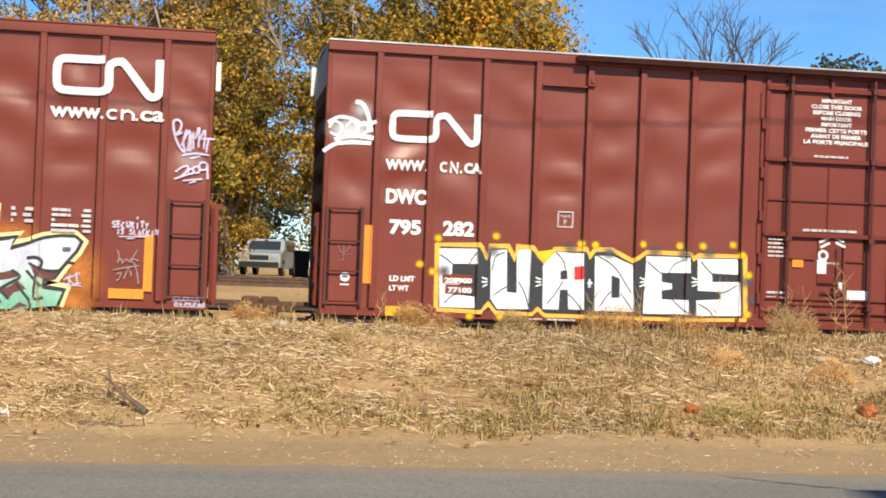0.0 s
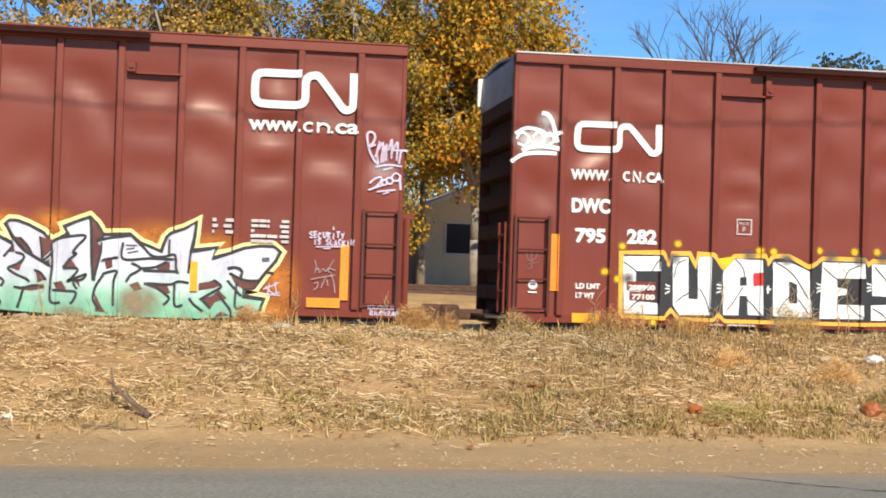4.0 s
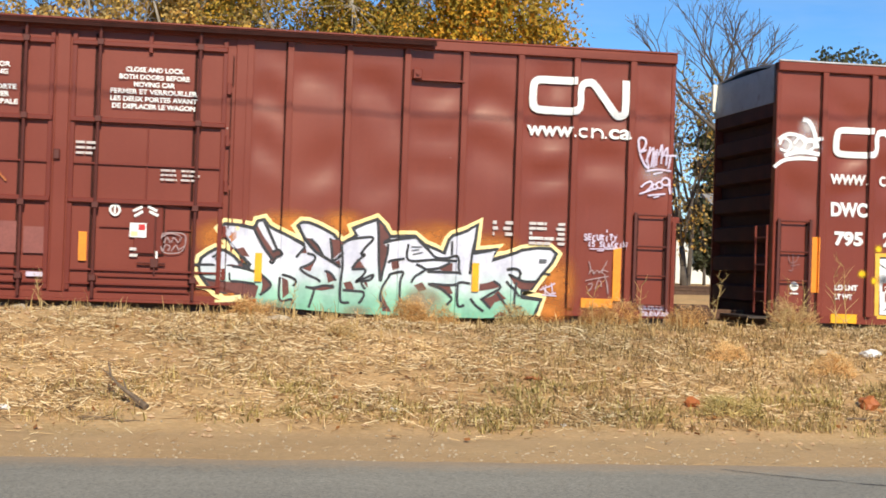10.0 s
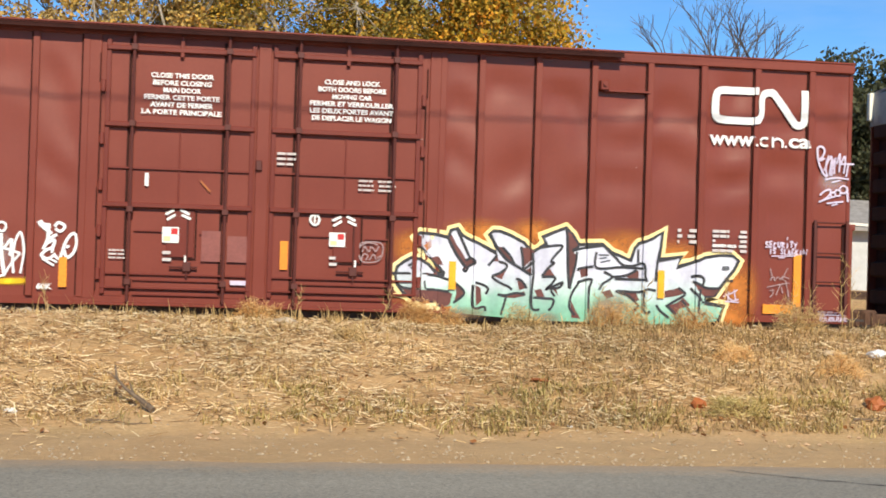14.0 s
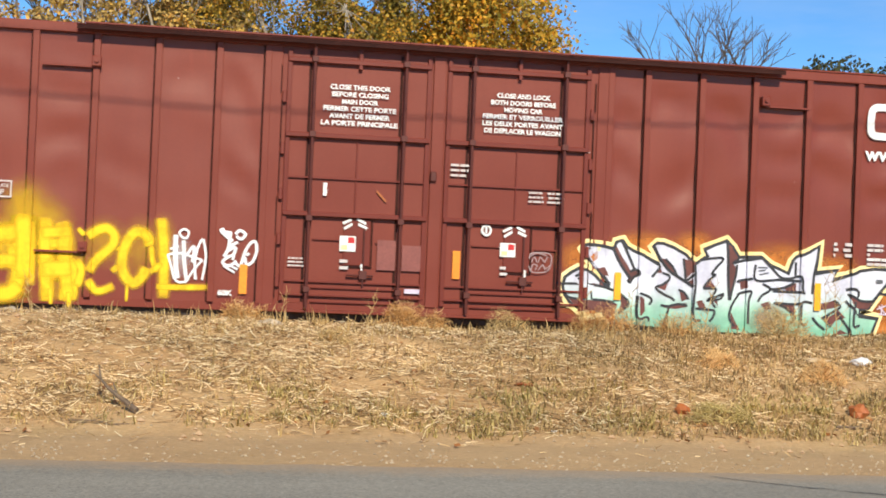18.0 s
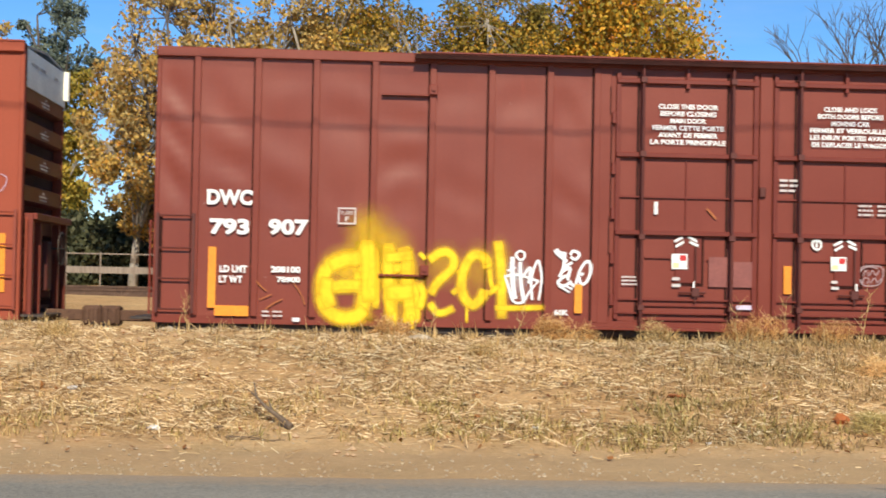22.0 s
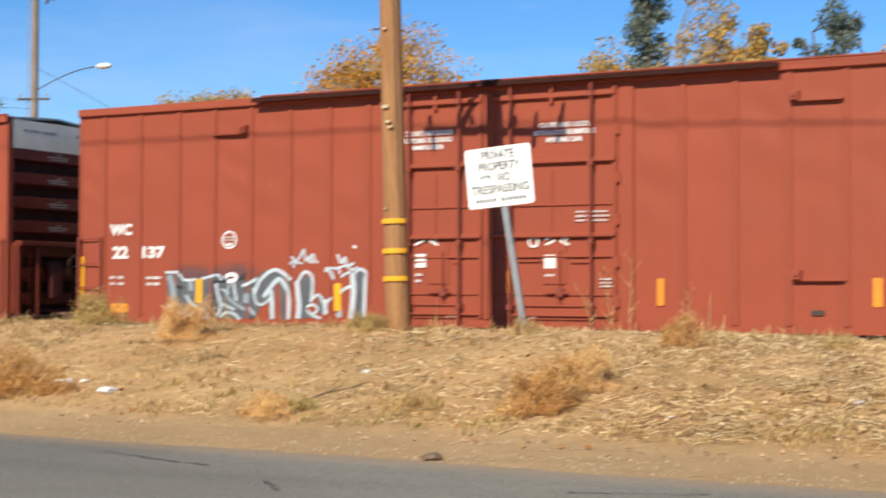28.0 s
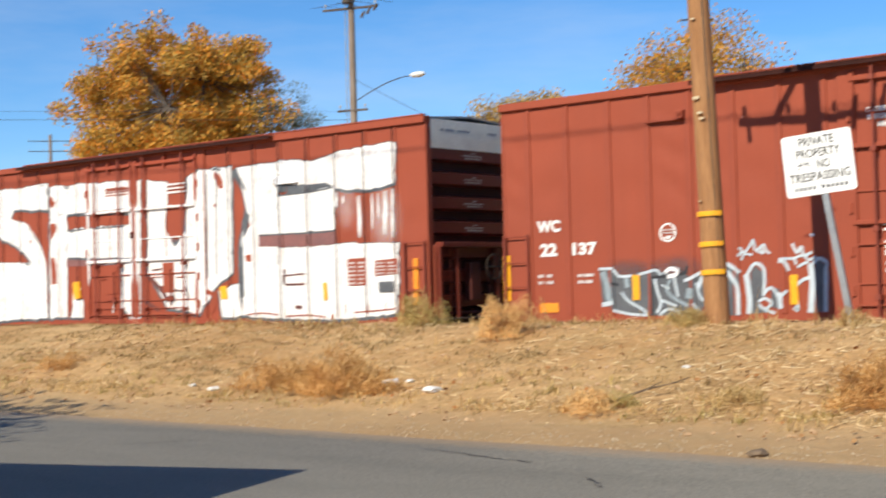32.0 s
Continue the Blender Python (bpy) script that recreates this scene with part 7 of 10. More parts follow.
soft_stroke(car_d, "paint_run", H_WHITE, [(-42.93, 3.68), (-42.96, 2.66)], 0.08, 2)
soft_stroke(car_d, "paint_run", H_WHITE, [(-43.35, 3.61), (-43.37, 3.09)], 0.05, 2)
haze(car_d, H_WHITE, -43.16, 3.08, 0.55, 0.9, 0, 0.35)
haze(car_d, H_WHITE, -44.30, 3.38, 0.4, 0.6, 0, 0.25)
stroke(car_d, "scuff", G_BROWN, [(-46.22, 2.09), (-46.23, 1.77), (-45.97, 1.74), (-45.61, 1.74)], 0.05, 4, False, True)
stroke(car_d, "scuff", G_BROWN, [(-46.22, 1.94), (-45.60, 1.97)], 0.035, 4, False, True)
stroke(car_d, "scuff", G_BROWN, [(-45.91, 1.24), (-45.70, 1.22)], 0.08, 4, False, True)
stroke(car_d, "scuff", G_BROWN, [(-51.03, 2.06), (-50.60, 1.77), (-50.26, 1.43)], 0.12, 4, False, True)
stroke(car_d, "scuff", G_BROWN, [(-50.16, 2.04), (-50.04, 1.49)], 0.05, 4, False, True)
stroke(car_d, "scuff", G_BROWN, [(-49.65, 1.76), (-49.49, 1.49)], 0.05, 4, False, True)
stroke(car_d, "scuff", G_BROWN, [(-51.27, 1.50), (-50.83, 1.29), (-50.61, 1.23)], 0.1, 4, False, True)
stroke(car_d, "scuff", G_BROWN, [(-50.06, 1.70), (-49.69, 1.65)], 0.05, 4, False, True)
stroke(car_d, "scuff", G_BROWN, [(-50.85, 2.19), (-50.48, 2.21)], 0.04, 4, False, True)
stroke(car_d, "scuff", G_BROWN, [(-50.55, 1.77), (-50.38, 1.73)], 0.09, 4, False, True)
stroke(car_d, "bare_streak", M_RED, [(-48.86, 1.64), (-48.60, 1.48), (-48.75, 1.15)], 0.12, 4, False, True)
stroke(car_d, "bare_streak", M_RED, [(-47.52, 1.08), (-46.95, 1.11), (-46.48, 1.06)], 0.03, 4, False, True)
stroke(car_d, "bare_streak", M_RED, [(-46.21, 1.03), (-45.49, 1.05), (-44.96, 1.00)], 0.035, 4, False, True)
stroke(car_d, "bare_streak", M_RED, [(-44.11, 1.10), (-43.45, 1.13), (-42.87, 1.17)], 0.03, 4, False, True)
stroke(car_d, "bare_streak", M_RED, [(-44.79, 0.95), (-44.75, 1.08)], 0.05, 4, False, True)
stroke(car_d, "bare_streak", M_RED, [(-43.69, 1.07), (-43.69, 1.25)], 0.03, 4, False, True)
stroke(car_d, "bare_streak", M_RED, [(-44.36, 1.08), (-44.35, 1.29)], 0.025, 4, False, True)
stroke(car_d, "bare_streak", M_RED, [(-43.20, 1.12), (-43.18, 1.31)], 0.025, 4, False, True)
stroke(car_d, "white_spot", G_WHITE, [(-51.74, 0.98), (-51.70, 1.51)], 0.03, 3, False, True)
stroke(car_d, "white_spot", G_WHITE, [(-52.44, 1.16), (-52.38, 1.51)], 0.05, 3, False, True)
stroke(car_d, "white_spot", G_WHITE, [(-52.53, 2.30), (-52.46, 2.01)], 0.1, 3, False, True)
stroke(car_d, "white_spot", G_WHITE, [(-52.69, 2.40), (-52.29, 2.41)], 0.04, 3, False, True)
stroke(car_d, "white_spot", G_WHITE, [(-54.01, 1.82), (-54.09, 1.46), (-53.90, 1.09)], 0.16, 3, False, True)
stroke(car_d, "white_spot", G_WHITE, [(-53.93, 1.97), (-53.84, 1.75)], 0.09, 3, False, True)
fill(car_d, "bare_patch", M_RED, [(-44.28, 2.25), (-43.73, 2.26), (-43.74, 1.67), (-44.26, 1.67)], 3)
fill(car_d, "bare_patch", M_RED, [(-43.47, 2.19), (-42.81, 2.22), (-42.82, 1.89), (-43.48, 1.86)], 3)
bars(car_d, -44.24, -43.76, 1.68, 2.20, 6, layer=5)
bars(car_d, -43.43, -42.86, 1.88, 2.17, 4, layer=5)
bars(car_d, -52.64, -51.66, 4.08, 4.30, 3, M_RED, 0, 4)
bars(car_d, -50.22, -49.51, 4.00, 4.29, 3, M_WHITE, 0, 4)
bars(car_d, -52.62, -51.72, 4.21, 4.32, 2, M_RED, 0, 4)
fill(car_d, "reflector", M_YELLOW, [(-54.13, 1.97), (-53.83, 1.99), (-53.80, 1.55), (-54.10, 1.53)], 4)
fill(car_d, "reflector", M_YELLOW, [(-48.41, 1.74), (-48.17, 1.76), (-48.14, 1.45), (-48.38, 1.45)], 4)
fill(car_d, "reflector", M_YELLOW, [(-45.03, 1.75), (-44.91, 1.76), (-44.88, 1.38), (-45.00, 1.37)], 4)
rect(car_d, "reflector", G_LAMP, -42.40, -42.26, 1.24, 2.20)
rect(car_d, "placard", G_GREY, -43.36, -42.95, 1.52, 1.74, 4)
# lettering and reflectors, car by car
logo(car_a, 2.54, 3.99, 3.58, 4.10, 0.105)
address(car_a, (2.50, 3.12, 3.38, 3.67, 3.76, 4.03), 3.16, 3.34, True)
words(car_a, "DWC", 2.53, 3.16, 2.63, 2.87, M_WHITE, 0.045, 2, "lettering")
words(car_a, "795", 2.60, 3.10, 2.15, 2.39, M_WHITE, 0.045, 2, "lettering")
words(car_a, "282", 3.45, 3.95, 2.16, 2.40, M_WHITE, 0.045, 2, "lettering")
frame_rect(car_a, 5.29, 5.55, 2.37, 2.63, 0.022, M_STENCIL)
words(car_a, "PLATE", 5.34, 5.50, 2.53, 2.575, M_STENCIL, 0.02, 2, "stencil")
words(car_a, "F", 5.395, 5.445, 2.42, 2.50, M_STENCIL, 0.03, 2, "stencil")
words(car_a, "LD LMT", 2.63, 3.03, 1.42, 1.51, M_WHITE, 0.045, 2, "lettering")
words(car_a, "LT WT", 2.63, 2.94, 1.27, 1.36, M_WHITE, 0.045, 2, "lettering")
words(car_a, "208900", 3.50, 3.94, 1.42, 1.51, M_WHITE, 0.045, 5, "lettering")
words(car_a, "77100", 3.56, 3.94, 1.27, 1.36, M_WHITE, 0.045, 5, "lettering")
rect(car_a, "bare_patch", M_BROWN, 3.47, 3.95, 1.42, 1.56, 3)
rect(car_a, "bare_patch", M_BROWN, 3.52, 3.95, 1.26, 1.40, 3)
rect(car_a, "reflector", G_LAMP, 2.21, 2.33, 1.37, 2.28, 2)
rect(car_a, "yellow_label", M_YELLOW, 2.58, 3.03, 0.88, 1.03, 2)
block(car_a, ['IMPORTANT', 'CLOSE THIS DOOR', 'BEFORE CLOSING', 'MAIN DOOR', 'IMPORTANT', 'FERMER CETTE PORTE', 'AVANT DE FERMER', 'LA PORTE PRINCIPALE'], 9.92, 4.66, 0.097, 0.068, 1.12)
bars(car_a, 9.55, 10.20, 3.67, 3.75, 1, M_STENCIL, 0, 2)
bars(car_a, 9.40, 10.40, 2.45, 2.54, 1, M_STENCIL, 0, 2)
bars(car_a, 8.81, 9.10, 2.02, 2.36, 5, M_STENCIL, 0, 2)
bars(car_a, 8.81, 9.21, 1.33, 1.50, 2, M_STENCIL, 0.5, 2)
rect(car_a, "orange_square", G_LAMP, 9.23, 9.42, 1.88, 2.03, 2)
stroke(car_a, "stencil", M_WHITE, [(9.69, 2.30), (9.85, 2.38)], 0.04, 2, False, False)
stroke(car_a, "stencil", M_WHITE, [(9.71, 2.22), (9.87, 2.30)], 0.04, 2, False, False)
stroke(car_a, "stencil", M_WHITE, [(9.95, 2.39), (10.12, 2.32)], 0.04, 2, False, False)
stroke(car_a, "stencil", M_WHITE, [(9.97, 2.31), (10.14, 2.24)], 0.04, 2, False, False)
stroke(car_a, "stencil_ring", M_WHITE, [(9.83, 2.09), (9.81, 2.14), (9.76, 2.16), (9.71, 2.14), (9.69, 2.09), (9.71, 2.04), (9.76, 2.02), (9.81, 2.04)], 0.04, 2, True)
rect(car_a, "placard", M_WHITE, 9.66, 9.82, 1.79, 2.02, 2)
rect(car_a, "placard", M_WHITE, 10.19, 10.56, 1.38, 1.53, 2)
bars(car_a, 9.80, 10.03, 1.93, 2.00, 1, M_STENCIL, 0.5, 2)
rect(car_a, "seal_tag", M_WHITE, 10.04, 10.10, 1.54, 1.66, 5)
bars(car_a, 4.86, 5.73, 0.87, 0.93, 1, M_STENCIL, 0.3, 2)
logo(car_b, -2.60, -0.96, 4.03, 4.67, 0.12)
address(car_b, (-2.62, -1.87, -1.77, -1.37, -1.28, -0.92), 3.72, 3.93, False)
scribble(car_b, "SECURITY", -1.64, -1.08, 2.085, 2.18, G_VIOLET, 0.02)
scribble(car_b, "IS SLACKIN", -1.57, -0.93, 1.98, 2.065, G_VIOLET, 0.02)
for line in ([(-1.53, 1.95), (-1.32, 1.955), (-1.11, 1.965)], [(-1.41, 1.925), (-1.30, 1.93)], [(-1.26, 2.27), (-1.262, 2.22)]):
    stroke(car_b, "marker_tag", G_VIOLET, line, 0.018, 3)
for line in ([(-1.54, 1.75), (-1.51, 1.64), (-1.53, 1.55)], [(-1.24, 1.76), (-1.32, 1.60), (-1.30, 1.56)], [(-1.53, 1.58), (-1.47, 1.61), (-1.46, 1.55), (-1.40, 1.61), (-1.36, 1.57), (-1.32, 1.62), (-1.21, 1.59)],
             [(-1.59, 1.44), (-1.42, 1.48), (-1.21, 1.52)], [(-1.54, 1.38), (-1.48, 1.40), (-1.49, 1.32), (-1.54, 1.28)], [(-1.36, 1.49), (-1.43, 1.31)], [(-1.34, 1.45), (-1.32, 1.35)], [(-1.28, 1.56), (-1.23, 1.39), (-1.21, 1.24)]):
    stroke(car_b, "faint_tag", G_FAINT, line, 0.016, 3)
rect(car_b, "reflector", G_LAMP, -1.14, -1.01, 1.13, 1.99, 2)
rect(car_b, "yellow_label", G_LAMP, -1.65, -1.13, 1.01, 1.16, 2)
columns(car_b, -3.12, -2.80, 2.09, 2.36, (0.06, 0.08, 0.03), 0.15)
columns(car_b, -2.53, -1.95, 1.97, 2.36, (0.28, 0.28, 0.05, 0.40, 0.36), 0.14)
words(car_b, "EMPTY C.G.", -2.53, -2.12, 2.062, 2.112, M_WHITE, 0.03, 3)
rect(car_b, "reflector", M_YELLOW, -6.83, -6.72, 1.26, 1.70, 6)
rect(car_b, "reflector", M_YELLOW, -3.43, -3.32, 1.21, 1.66, 6)
rect(car_b, "reflector", G_LAMP, -9.48, -9.36, 1.49, 1.93, 2)
rect(car_b, "reflector", G_LAMP, -12.79, -12.67, 1.13, 1.58, 5)
block(car_b, ['CLOSE THIS DOOR', 'BEFORE CLOSING', 'MAIN DOOR', 'FERMER CETTE PORTE', 'AVANT DE FERMER', 'LA PORTE PRINCIPALE'], -11.04, 4.44, 0.112, 0.078, 1.2)
block(car_b, ['CLOSE AND LOCK', 'BOTH DOORS BEFORE', 'MOVING CAR', 'FERMER ET VERROUILLER', 'LES DEUX PORTES AVANT', 'DE DEPLACER LE WAGON'], -8.44, 4.46, 0.112, 0.078, 1.3)
rect(car_b, "stencil", M_WHITE, -11.56, -11.50, 2.70, 2.90, 2)
stroke(car_b, "stencil", M_WHITE, [(-11.23, 2.28), (-11.10, 2.35)], 0.04, 2, False, False)
stroke(car_b, "stencil", M_WHITE, [(-11.21, 2.20), (-11.08, 2.28)], 0.04, 2, False, False)
stroke(car_b, "stencil", M_WHITE, [(-11.01, 2.36), (-10.87, 2.29)], 0.04, 2, False, False)
stroke(car_b, "stencil", M_WHITE, [(-10.99, 2.28), (-10.85, 2.22)], 0.04, 2, False, False)
stroke(car_b, "stencil", M_WHITE, [(-8.69, 2.27), (-8.55, 2.34)], 0.04, 2, False, False)
stroke(car_b, "stencil", M_WHITE, [(-8.67, 2.19), (-8.54, 2.27)], 0.04, 2, False, False)
stroke(car_b, "stencil", M_WHITE, [(-8.47, 2.35), (-8.33, 2.28)], 0.04, 2, False, False)
stroke(car_b, "stencil", M_WHITE, [(-8.45, 2.27), (-8.31, 2.21)], 0.04, 2, False, False)
rect(car_b, "placard", M_WHITE, -11.27, -11.02, 1.85, 2.09, 2)
rect(car_b, "placard_square", G_RED, -11.14, -11.04, 1.98, 2.07, 3)
rect(car_b, "placard_square", G_CREAM, -11.25, -11.15, 1.87, 1.95, 3)
rect(car_b, "placard", M_WHITE, -8.73, -8.48, 1.87, 2.09, 2)
rect(car_b, "placard_square", G_RED, -8.60, -8.50, 1.98, 2.07, 3)
rect(car_b, "placard_square", G_CREAM, -8.71, -8.61, 1.89, 1.96, 3)
rect(car_b, "stencil", M_WHITE, -8.975, -8.945, 2.23, 2.33, 2)
stroke(car_b, "stencil_ring", M_WHITE, [(-8.89, 2.28), (-8.91, 2.33), (-8.96, 2.35), (-9.01, 2.33), (-9.03, 2.28), (-9.01, 2.23), (-8.96, 2.20), (-8.91, 2.22)], 0.035, 2, True)
bars(car_b, -9.57, -9.28, 3.08, 3.32, 3, M_STENCIL, 0, 2)
bars(car_b, -8.30, -7.68, 2.73, 2.94, 3, M_STENCIL, 0.45, 2)
bars(car_b, -12.06, -11.81, 1.57, 1.74, 3, M_STENCIL, 0, 2)
bars(car_b, -11.26, -11.12, 1.54, 1.75, 2, M_STENCIL, 0, 2)
bars(car_b, -8.72, -8.59, 1.55, 1.74, 2, M_STENCIL, 0, 2)
rect(car_b, "stencil", G_VIOLET, -10.23, -9.99, 1.23, 1.30, 2)
rect(car_b, "seal_tag", M_WHITE, -10.93, -10.88, 1.54, 1.66, 5)
rect(car_b, "seal_tag", M_WHITE, -8.35, -8.30, 1.54, 1.67, 5)
stroke(car_b, "marker_tag", G_FAINT, [(-8.25, 1.89), (-8.13, 1.95), (-7.97, 1.92)], 0.018, 3, False, True)
stroke(car_b, "marker_tag", G_FAINT, [(-8.21, 1.80), (-8.17, 1.89), (-8.12, 1.80)], 0.018, 3, False, True)
stroke(car_b, "marker_tag", G_FAINT, [(-8.10, 1.81), (-8.07, 1.89), (-8.00, 1.81)], 0.018, 3, False, True)
stroke(car_b, "marker_tag", G_FAINT, [(-8.00, 1.81), (-7.95, 1.90)], 0.018, 3, False, True)
stroke(car_b, "marker_tag", G_FAINT, [(-8.22, 1.68), (-8.19, 1.77), (-8.12, 1.75), (-8.15, 1.68)], 0.018, 3, False, True)
stroke(car_b, "marker_tag", G_FAINT, [(-8.10, 1.68), (-8.03, 1.77), (-7.99, 1.69)], 0.018, 3, False, True)
stroke(car_b, "marker_tag", G_FAINT, [(-7.98, 1.71), (-7.91, 1.76)], 0.018, 3, False, True)
stroke(car_b, "marker_tag", G_FAINT, [(-8.25, 1.86), (-8.21, 1.95), (-7.93, 1.95), (-7.89, 1.82), (-7.96, 1.67), (-8.19, 1.65), (-8.26, 1.75)], 0.018, 3, False, True)
rect(car_b, "repainted_patch", M_PATCH, -10.68, -10.39, 1.58, 2.05, 0)
rect(car_b, "repainted_patch", M_PATCH, -10.29, -9.99, 1.58, 1.98, 0)
words(car_b, "DWC", -18.52, -17.82, 2.70, 2.94, M_WHITE, 0.045, 2, "lettering")
words(car_b, "793", -18.47, -17.86, 2.24, 2.49, M_WHITE, 0.045, 2, "lettering")
words(car_b, "907", -17.57, -16.95, 2.25, 2.50, M_WHITE, 0.045, 2, "lettering")
frame_rect(car_b, -16.50, -16.22, 2.44, 2.70, 0.024, M_STENCIL)
words(car_b, "PLATE", -16.45, -16.27, 2.59, 2.645, M_STENCIL, 0.02, 2, "stencil")
words(car_b, "F", -16.39, -16.33, 2.48, 2.56, M_STENCIL, 0.03, 2, "stencil")
words(car_b, "LD LMT", -18.30, -17.88, 1.66, 1.77, M_WHITE, 0.045, 2, "lettering")
words(car_b, "LT WT", -18.31, -17.95, 1.50, 1.61, M_WHITE, 0.045, 2, "lettering")
words(car_b, "208100", -17.52, -17.06, 1.67, 1.77, M_WHITE, 0.045, 2, "lettering")
words(car_b, "78900", -17.42, -17.06, 1.52, 1.61, M_WHITE, 0.045, 2, "lettering")
bars(car_b, -17.64, -17.29, 0.97, 1.10, 2, M_STENCIL, 0.4, 2)
rect(car_b, "stencil", M_WHITE, -17.17, -17.06, 0.92, 0.98, 2)
rect(car_b, "reflector", G_LAMP, -18.48, -18.36, 1.11, 2.05, 2)
rect(car_b, "yellow_label", G_LAMP, -18.37, -17.85, 0.99, 1.15, 3)
words(car_b, "60K", -13.11, -12.88, 1.09, 1.18, M_WHITE, 0.045, 2, "lettering")
words(car_c, "WC", -39.22, -38.67, 2.58, 2.81, M_WHITE, 0.045, 2, "lettering")
words(car_c, "22", -39.15, -38.76, 2.12, 2.37, M_WHITE, 0.045, 2, "lettering")
words(car_c, "137", -38.40, -37.85, 2.12, 2.36, M_WHITE, 0.045, 2, "lettering")
stroke(car_c, "stencil_ring", M_WHITE, [(-36.17, 2.46), (-36.21, 2.57), (-36.32, 2.62), (-36.43, 2.57), (-36.48, 2.46), (-36.43, 2.35), (-36.32, 2.31), (-36.21, 2.35)], 0.035, 2, True)
bars(car_c, -36.45, -36.19, 2.43, 2.54, 2, M_STENCIL, 0, 2)
rect(car_c, "stencil", M_WHITE, -36.39, -36.26, 2.35, 2.40, 2)
bars(car_c, -39.22, -38.84, 1.56, 1.81, 2, M_STENCIL, 0.45, 2)
bars(car_c, -38.30, -37.94, 1.56, 1.80, 2, M_STENCIL, 0, 2)
rect(car_c, "yellow_label", G_LAMP, -39.19, -38.76, 1.05, 1.23, 2)
rect(car_c, "reflector", M_YELLOW, -40.05, -39.88, 1.28, 2.17, 6)
rect(car_c, "reflector", M_YELLOW, -37.09, -36.94, 1.26, 1.72, 6)
rect(car_c, "reflector", M_YELLOW, -33.97, -33.83, 1.14, 1.64, 6)
rect(car_c, "reflector", G_LAMP, -30.50, -30.39, 1.41, 1.86, 6)
rect(car_c, "reflector", G_LAMP, -27.82, -27.71, 1.29, 1.73, 6)
rect(car_c, "reflector", G_LAMP, -24.41, -24.27, 1.30, 1.74, 2)
rect(car_c, "reflector", G_LAMP, -21.73, -21.57, 1.29, 2.19, 2)
columns(car_c, -23.69, -23.06, 1.57, 2.21, (0.19, 0.20, 0.15, 0.07, 0.11, 0.09, 0.26), 0.18)
columns(car_c, -22.82, -22.17, 1.80, 2.22, (0.31, 0.30, 0.08, 0.45, 0.38), 0.15)
rect(car_c, "placard", M_WHITE, -22.78, -22.26, 1.38, 1.74, 2)
rect(car_c, "placard_panel", G_GREY, -22.73, -22.53, 1.52, 1.69, 3)
rect(car_c, "placard_panel", G_GREY, -22.48, -22.31, 1.52, 1.69, 3)
rect(car_c, "placard_mark", M_WHITE, -22.70, -22.58, 1.62, 1.66, 4)
rect(car_c, "placard_panel", G_BLACK, -22.74, -22.31, 1.43, 1.50, 3)
rect(car_c, "yellow_label", G_LAMP, -22.76, -22.27, 1.02, 1.19, 2)
rect(car_c, "stencil", M_WHITE, -23.53, -23.21, 1.28, 1.39, 2)
bars(car_c, -23.40, -23.08, 1.00, 1.11, 2, M_STENCIL, 0.5, 2)
rect(car_c, "lifting_plate", M_STEEL, -25.34, -25.14, 1.16, 1.24, 2)
block(car_c, ['CLOSE THIS DOOR', 'BEFORE CLOSING', 'MAIN DOOR'], -32.02, 4.33, 0.125, 0.085, 1.0)
block(car_c, ['CLOSE AND LOCK', 'BOTH DOORS BEFORE', 'MOVING CAR'], -29.44, 4.36, 0.125, 0.085, 1.1)
bars(car_c, -29.23, -28.62, 2.66, 2.88, 3, M_STENCIL, 0.4, 2)
bars(car_c, -28.80, -28.51, 1.57, 1.75, 3, M_STENCIL, 0, 2)
rect(car_c, "placard", M_WHITE, -32.27, -32.06, 1.92, 2.16, 2)
rect(car_c, "placard", M_WHITE, -29.80, -29.59, 1.90, 2.13, 2)
stroke(car_c, "stencil_ring", M_WHITE, [(-29.92, 2.35), (-29.94, 2.41), (-30.00, 2.43), (-30.05, 2.41), (-30.08, 2.35), (-30.05, 2.29), (-30.00, 2.27), (-29.94, 2.29)], 0.04, 2, True)
stroke(car_c, "stencil", M_WHITE, [(-32.30, 2.41), (-32.12, 2.48)], 0.04, 2, False, False)
stroke(car_c, "stencil", M_WHITE, [(-32.28, 2.32), (-32.10, 2.40)], 0.04, 2, False, False)
stroke(car_c, "stencil", M_WHITE, [(-32.02, 2.48), (-31.84, 2.40)], 0.04, 2, False, False)
stroke(car_c, "stencil", M_WHITE, [(-31.99, 2.40), (-31.82, 2.31)], 0.04, 2, False, False)
stroke(car_c, "stencil", M_WHITE, [(-29.79, 2.38), (-29.63, 2.46)], 0.04, 2, False, False)
stroke(car_c, "stencil", M_WHITE, [(-29.77, 2.30), (-29.61, 2.37)], 0.04, 2, False, False)
stroke(car_c, "stencil", M_WHITE, [(-29.53, 2.45), (-29.37, 2.38)], 0.04, 2, False, False)
stroke(car_c, "stencil", M_WHITE, [(-29.51, 2.37), (-29.35, 2.29)], 0.04, 2, False, False)
bars(car_c, -32.27, -32.12, 1.63, 1.85, 2, M_STENCIL, 0, 2)
bars(car_c, -29.79, -29.61, 1.74, 1.83, 1, M_STENCIL, 0, 2)
bars(car_c, -30.25, -29.92, 1.04, 1.10, 1, M_STENCIL, 0.5, 2)
bars(car_c, -31.65, -31.40, 1.04, 1.10, 1, M_STENCIL, 0.5, 2)
# lifting brackets on the side sheets
bracket(car_b, -15.86, -15.06, 4.48, 1)
bracket(car_b, -4.41, -3.65, 4.51, -1)
